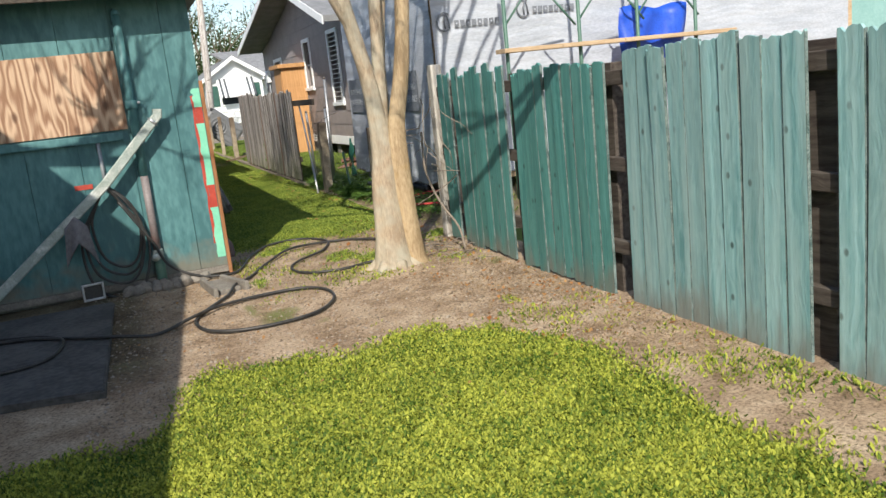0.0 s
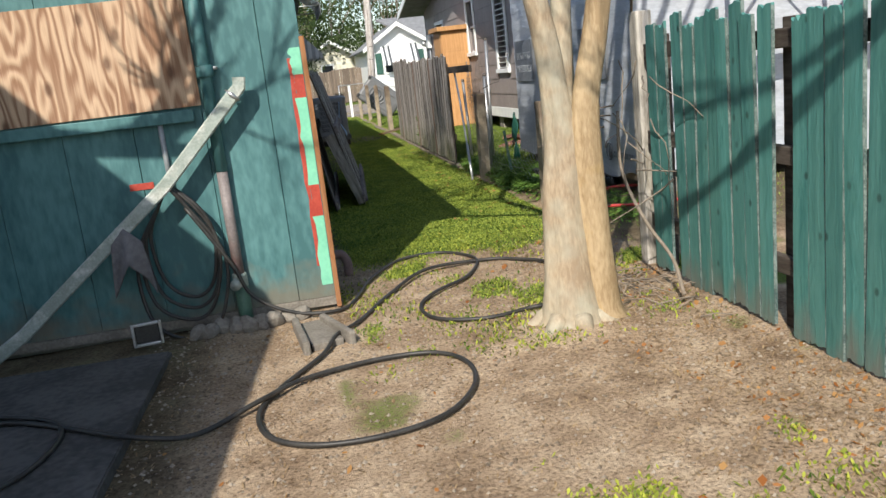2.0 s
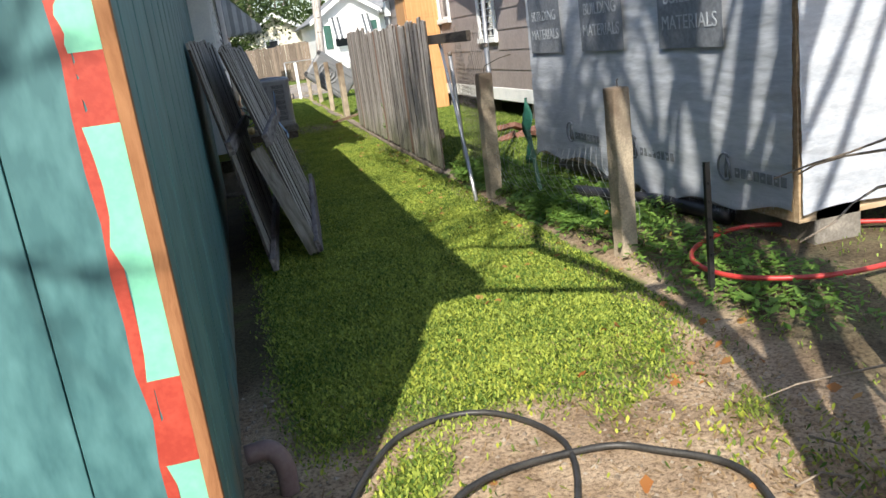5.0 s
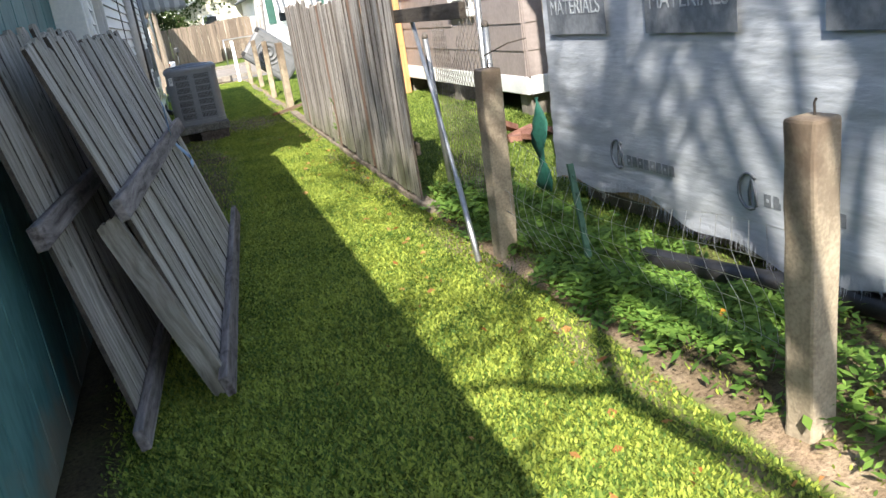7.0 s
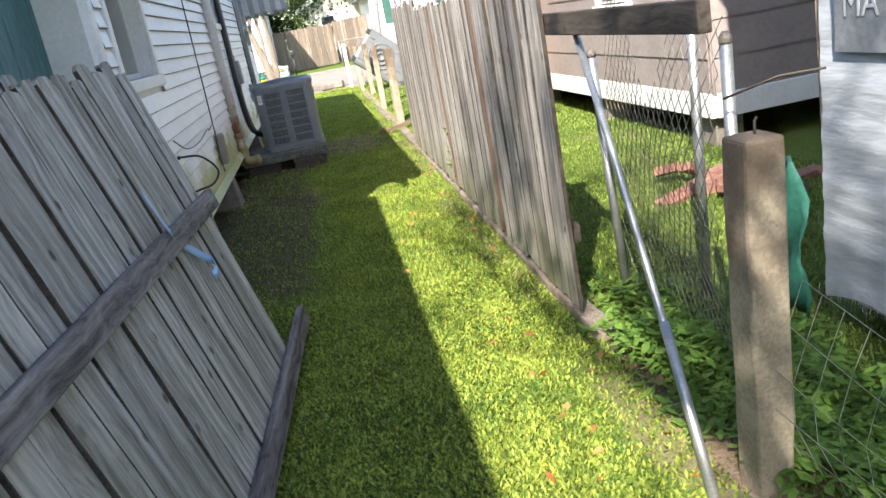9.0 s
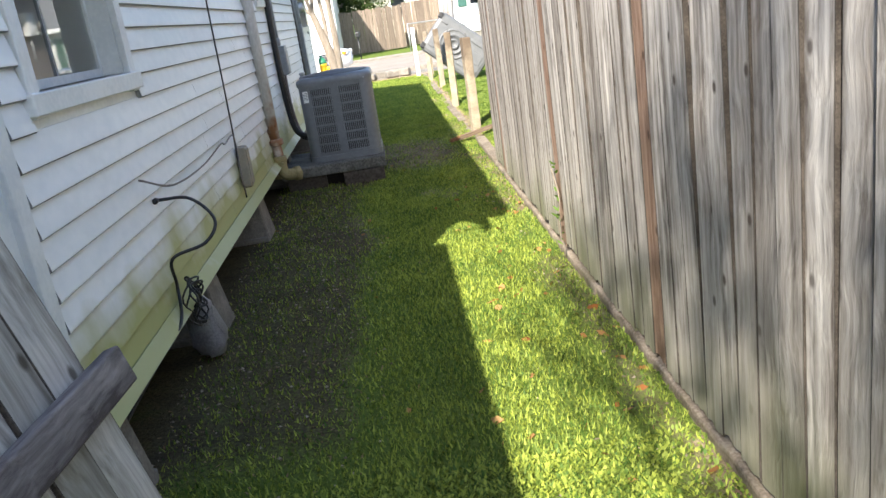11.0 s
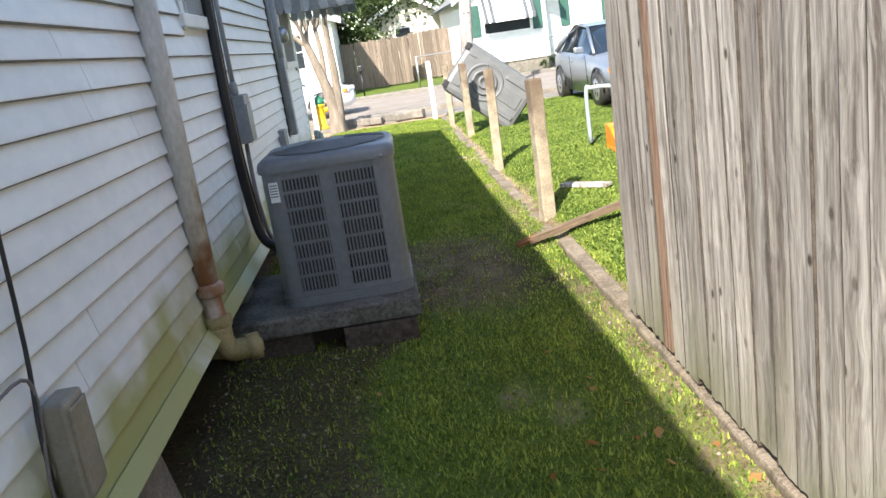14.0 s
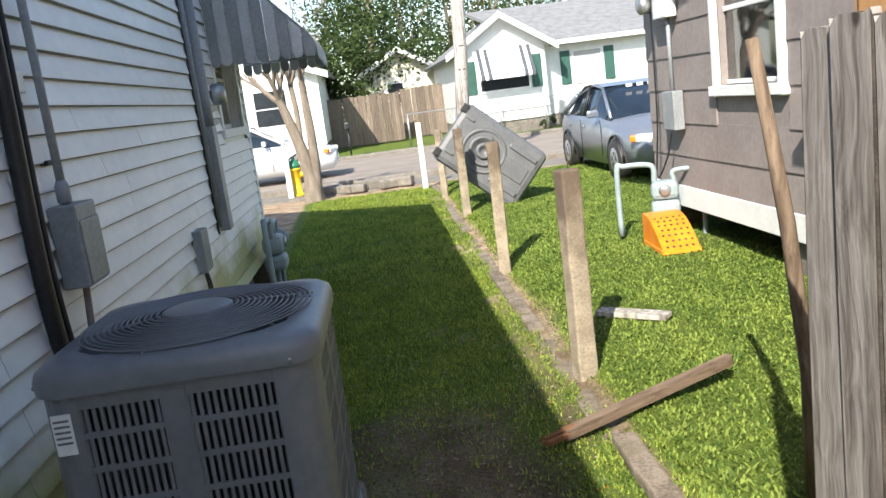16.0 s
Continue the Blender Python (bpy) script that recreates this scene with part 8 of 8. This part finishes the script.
        for yy in (0.85, 3.6):
            tyre = lathe("wheel", [(0.2, -0.1), (0.3, -0.105), (0.32, -0.08), (0.325, 0.0), (0.32, 0.08), (0.3, 0.105), (0.2, 0.1)], RUBBER, t, m=pose(s * 0.80, yy, 0.32, 0, 90, 0), sides=26)
            rim = lathe("rim", [(0.2, 0), (0.19, 0.02), (0.06, 0.01), (0.03, 0.03)], STEEL, tyre, m=pose(0, 0, s * 0.085, 0, 0 if s > 0 else 180, 0), sides=20)
            for q in range(5):
                boxed("spoke", (0.04, -0.018, 0.09, 0.19, 0.018, 0.105), STEEL, tyre, m=(Matrix.Rotation(q * 2 * math.pi / 5, 4, "Z") if s > 0 else Matrix.Rotation(math.pi, 4, "X") @ Matrix.Rotation(q * 2 * math.pi / 5, 4, "Z")), bevel=0.004)
            tube("wheel_arch", [(s * 0.872, yy + 0.37 * math.cos(a), 0.32 + 0.37 * math.sin(a)) for a in [math.pi * i / 12 for i in range(13)]], 0.02, BLACK, t, sides=5)
        for yy in (2.05, 2.95):
            boxed("door_handle", (s * 0.885 - 0.012, yy + 0.35, 0.78, s * 0.885 + 0.012, yy + 0.5, 0.81), paint, t)
        tube("door_gap", [(s * 0.884, 2.62, 0.3), (s * 0.888, 2.62, 0.9)], 0.006, BLACK, t, sides=4)
        tube("door_gap", [(s * 0.872, 1.5, 0.35), (s * 0.876, 1.5, 0.9)], 0.006, BLACK, t, sides=4)
    boxed("grille", (-0.4, -0.012, 0.52, 0.4, 0.03, 0.62), BLACK, t)
    boxed("bumper_vent", (-0.45, 0.02, 0.3, 0.45, 0.06, 0.42), BLACK, t)
    boxed("number_plate", (-0.26, -0.02, 0.44, 0.26, 0.0, 0.54), WHITE, t)
    for s in (-0.3, -0.12, 0.06, 0.24):
        boxed("windscreen_lettering", (s, 1.86, 1.36, s + 0.1, 1.87, 1.41), WHITE, t, "white windscreen lettering", m=pose(0, -0.035, 0), bevel=0)
    return t


SILVER = surf("silver_blue_paint", (0.26, 0.29, 0.34), (0.29, 0.32, 0.37), 2, 0.28, metal=0.55, bump=0)
CARWHITE = surf("white_car_paint", (0.72, 0.73, 0.74), (0.76, 0.77, 0.78), 2, 0.25, bump=0)
car("parked_car", 6.85, 29.5, 0, SILVER, "silver-blue saloon car parked on the grass")
car("parked_car", 1.55, 38.6, 90, CARWHITE, "white saloon car parked along the street")


def street_things():
    p = thing("utility_pole", 4.75, 37.5, 0, "tall weathered timber utility pole", "pole")
    tube("shaft", [(-0.22, 0, -0.2), (0.0, 0, 2.5), (0.35, 0, 9.5)], [0.17, 0.16, 0.13], GREY_WOOD, p, sides=14)
    YEL = surf("hydrant_yellow", (0.75, 0.48, 0.02), (0.82, 0.55, 0.03), 6, 0.4)
    GRN = surf("hydrant_green", (0.02, 0.16, 0.08), (0.03, 0.2, 0.1), 6, 0.4)
    h = thing("fire_hydrant", 0.82, 34.6, 0.03, "yellow fire hydrant with a green bonnet", "hydrant")
    lathe("barrel", [(0.15, 0), (0.15, 0.04), (0.10, 0.05), (0.10, 0.5), (0.13, 0.52), (0.13, 0.56)], YEL, h)
    lathe("bonnet", [(0.13, 0.56), (0.12, 0.62), (0.08, 0.7), (0.03, 0.73), (0.025, 0.78)], GRN, h, "green bonnet")
    for a in (0, 90, 180):
        lathe("nozzle", [(0.055, 0), (0.06, 0.05), (0.06, 0.09)], YEL, h, m=pose(0.09 * math.cos(radians(a)), 0.09 * math.sin(radians(a)), 0.42, 0, 90, a), sides=12)
    w = thing("white_picket", 0.70, 34.4, 0.03, "lone white painted picket post near the street", "post")
    boxed("shaft", (-0.05, -0.05, 0, 0.05, 0.05, 1.02), WHITE, w)
    lathe("finial", [(0.05, 1.02), (0.03, 1.06), (0.045, 1.1), (0.01, 1.15)], WHITE, w, sides=10)
    rng = random.Random(44)
    for k in range(7):
        bm = box(bmesh.new(), -0.22, -0.1, 0, 0.22, 0.1, 0.14 + rng.random() * 0.08, 0.03)
        tagged(part("kerb_stone", bm, CONCRETE, m=pose(1.5 + k * 0.23, 34.1 + rng.uniform(-0.2, 0.2), 0.02, 0, 0, rng.uniform(-30, 30))), "loose concrete lump by the footway", "stone", "loose stones by the footway")
    FF = wood("brown_far_fence", (0.11, 0.085, 0.065), (0.22, 0.175, 0.14), vary=0.25)
    f = thing("far_fence", 0, 0, 0, "brown board fence across the street", "fence")
    fence_boards(f, 0.95, 51.0, 3.9, 51.0, 1.95, 0.15, FF, "ragged", rng, z=0.05)
    fence_boards(f, 3.95, 52.5, 5.9, 52.5, 2.05, 0.15, FF, "ragged", rng, z=0.05)
    for z in (0.5, 1.4):
        boxed("rail", (0.95, 51.02, z, 3.9, 51.07, z + 0.09), FF, f)
    m = thing("mailbox", 1.75, 45.2, 0, "black mailbox on a thin post", "mailbox")
    tube("post", [(0, 0, 0), (0, 0, 0.9)], 0.03, BLACK, m)
    bm = box(bmesh.new(), -0.1, -0.2, 0.9, 0.1, 0.2, 1.15, 0.06)
    part("box", bm, BLACK, m)
    c = thing("wire_fence", 3.8, 46.2, 0, "galvanised chain-link fence before the far white house", "fence")
    for k in range(8):
        tube("post", [(k * 1.6, 0, 0), (k * 1.6, 0, 1.15)], 0.03, STEEL, c)
    tube("top_rail", [(0, 0, 1.13), (11.2, 0, 1.13)], 0.02, STEEL, c)
    verts, faces = [], []
    for k in range(-8, 96):
        for s in (1, -1):
            a = k * 0.12
            p0, p1 = (a, 0.55 - s * 0.55), (a + 1.1, 0.55 + s * 0.55)
            if p0[0] < 0 or p1[0] > 11.2:
                continue
            v, q = tube_data([(p0[0], 0, p0[1]), (p1[0], 0, p1[1])], 0.003, 3, False)
            o = len(verts)
            verts += v
            faces += [tuple(i + o for i in z) for z in q]
    tagged(piece("mesh", mesh_of("mesh", verts, faces, CHAINWIRE), c), kind="stuff")


street_things()


def gable_house(name, x, y, w, d, eave, peak, label, mat, base=0.45):
    h = thing(name, x, y, 0, label, "house")
    bm = bmesh.new()
    front = [(0, 0, base), (w, 0, base), (w, 0, eave), (w / 2, 0, peak), (0, 0, eave)]
    a = [bm.verts.new(p) for p in front]
    b = [bm.verts.new((p[0], d, p[2])) for p in front]
    bm.faces.new(a)
    bm.faces.new(b)
    for i in (0, 1, 4):
        j = (i + 1) % 5
        bm.faces.new((a[i], a[j], b[j], b[i]))
    part("wall", bm, mat, h)
    for s in (0, 1):
        bm = bmesh.new()
        x0, x1 = (-0.4, w / 2) if s == 0 else (w + 0.4, w / 2)
        drop = 0.4 * (peak - eave) / (w / 2)
        vs = [bm.verts.new(p) for p in ((x0, -0.4, eave - drop + 0.03), (x1, -0.4, peak + 0.03), (x1, d + 0.2, peak + 0.03), (x0, d + 0.2, eave - drop + 0.03))]
        bm.faces.new(vs)
        solid(bm, 0.1)
        part("roof", bm, ROOFING, h)
        bm = bmesh.new()
        vs = [bm.verts.new(p) for p in ((x0, -0.44, eave - drop - 0.12), (x1, -0.44, peak - 0.12), (x1, -0.44, peak + 0.1), (x0, -0.44, eave - drop + 0.1))]
        bm.faces.new(vs)
        solid(bm, 0.03)
        part("barge_board", bm, WHITE, h)
    z = base
    while z < eave:
        boxed("lap", (-0.012, -0.014, z, w + 0.012, -0.002, z + 0.012), WHITE, h, bevel=0)
        z += 0.17
    boxed("foundation", (0.05, 0.05, -0.05, w - 0.05, d, base - 0.002), CONCRETE, h, bevel=0)
    return h


def far_window(h, x0, x1, z0, z1, y=0.0, shutters=True, glassmat=None):
    GREEN = bpy.data.materials.get("green_shutter") or surf("green_shutter", (0.02, 0.075, 0.06), (0.03, 0.10, 0.08), 5, 0.6)
    BL = bpy.data.materials.get("drawn_blind") or surf("drawn_blind", (0.33, 0.34, 0.35), (0.42, 0.43, 0.44), 5, 0.5)
    bm = bmesh.new()
    for q in ((x0 - 0.08, x0, z0 - 0.08, z1 + 0.08), (x1, x1 + 0.08, z0 - 0.08, z1 + 0.08), (x0, x1, z1, z1 + 0.08), (x0, x1, z0 - 0.08, z0)):
        box(bm, q[0], y - 0.05, q[2], q[1], y - 0.005, q[3])
    w = part("window", bm, WHITE, h)
    boxed("pane", (x0, y - 0.03, z0, x1, y - 0.02, z1), glassmat or BL, w, bevel=0)
    boxed("sash", (x0, y - 0.04, (z0 + z1) / 2 - 0.02, x1, y - 0.031, (z0 + z1) / 2 + 0.02), WHITE, w, bevel=0)
    if shutters:
        for a in (x0 - 0.5, x1 + 0.12):
            boxed("shutter", (a, y - 0.06, z0 - 0.06, a + 0.36, y - 0.02, z1 + 0.06), GREEN, w)


def far_houses():
    DKGL = surf("dark_far_glass", (0.02, 0.025, 0.03), (0.035, 0.04, 0.045), 3, 0.1, bump=0)
    h = gable_house("white_house", 5.75, 46.6, 3.1, 9, 3.05, 4.05, "white boarded house with green shutters across the street", WHITE)
    far_window(h, 0.75, 2.45, 1.55, 2.55, glassmat=DKGL)
    STRIPE = surf("dark_awning_stripe", (0.06, 0.07, 0.08), (0.09, 0.10, 0.11), 5, 0.5)
    aw = awning("awning", 6.35, 46.5, 48.5, 2.95, 2.05, 0.7, "white awning with dark stripes on the far house", rz=-90, slat=0.125, mats=[WHITE, STRIPE, WHITE, STRIPE, WHITE, WHITE, WHITE, WHITE, WHITE, WHITE, WHITE, WHITE, WHITE, STRIPE, WHITE, STRIPE])
    aw.matrix_basis = pose(6.32, 46.56, 0, 0, 0, -90)
    wing = thing("white_house_wing", 8.86, 47.4, 0, "long white wing with a grey roof across the street", "house")
    boxed("wall", (0, 0, 0.45, 7.0, 8, 3.0), WHITE, wing, bevel=0)
    boxed("foundation", (0.05, 0.05, -0.05, 6.95, 7.9, 0.448), CONCRETE, wing, bevel=0)
    bm = bmesh.new()
    vs = [bm.verts.new(p) for p in ((-2.0, 4.0, 4.7), (-0.02, -0.5, 2.95), (7.4, -0.5, 2.95), (7.4, 4.0, 4.7))]
    bm.faces.new(vs)
    solid(bm, 0.12)
    part("roof", bm, ROOFING, wing)
    boxed("fascia", (0.0, -0.56, 2.84, 7.4, -0.52, 3.0), WHITE, wing)
    z = 0.45
    while z < 2.9:
        boxed("lap", (0, -0.014, z, 7.0, -0.002, z + 0.012), WHITE, wing, bevel=0)
        z += 0.17
    far_window(wing, 1.2, 2.2, 1.5, 2.55)
    far_window(wing, 4.5, 5.6, 1.5, 2.55)
    g = gable_house("porch_house", -7.0, 47.6, 7.9, 8, 3.0, 4.6, "white porch house across the street", WHITE)
    far_window(g, 5.6, 6.7, 1.3, 2.5, shutters=False, glassmat=DKGL)
    far_window(g, 3.2, 4.4, 1.3, 2.5, shutters=False, glassmat=DKGL)
    g = gable_house("cream_house", 2.4, 56, 3.6, 6, 2.9, 3.9, "small cream house far behind the board fence", surf("cream_wall", (0.6, 0.57, 0.45), (0.68, 0.65, 0.52), 3, 0.7, world_space=True))
    far_window(g, 1.2, 1.9, 1.5, 2.4, shutters=False, glassmat=DKGL)
    v = leaf_cloud(260, (0, 0, 0.28), np.array([0.22, 0.22, 0.22]), 0.06, np.random.default_rng(3))
    s = thing("shrub", 8.6, 46.35, 0, "small round evergreen shrub by the far wall", "shrub")
    tagged(piece("leaves", mesh_of("leaves", v, np.arange(len(v)).reshape(-1, 4).tolist(), EVERGREEN), s), kind="stuff")
    tube("stem", [(0, 0, -0.05), (0, 0, 0.3)], 0.02, TWIG, s)


far_houses()


def vine_on_fence():
    t = thing("fence_vine", 3.10, 17.0, 0.08, "small green creeper at the foot of the fence", "vine")
    rng = random.Random(2)
    tube("stem", spline([(0, 0, -0.05), (-0.02, 0.02, 0.15), (-0.01, -0.02, 0.32), (-0.03, 0.03, 0.5)], 5), 0.004, TWIG, t, sides=5)
    for k in range(16):
        z = rng.uniform(0.02, 0.52)
        a = rng.uniform(0, 6.28)
        l = rng.uniform(0.04, 0.08)
        d = Vector((-abs(math.cos(a)) * 0.6, math.sin(a), 0.5)).normalized() * l
        s = Vector((0.3, d.y * 0.2 + 0.9, 0.1)).cross(d).normalized() * 0.008
        c = Vector((-0.01, 0, z))
        piece("leaf", mesh_of("leaf", [c, c + d * 0.5 + s, c + d, c + d * 0.5 - s], [(0, 1, 2), (0, 2, 3)], WEED), t)


vine_on_fence()
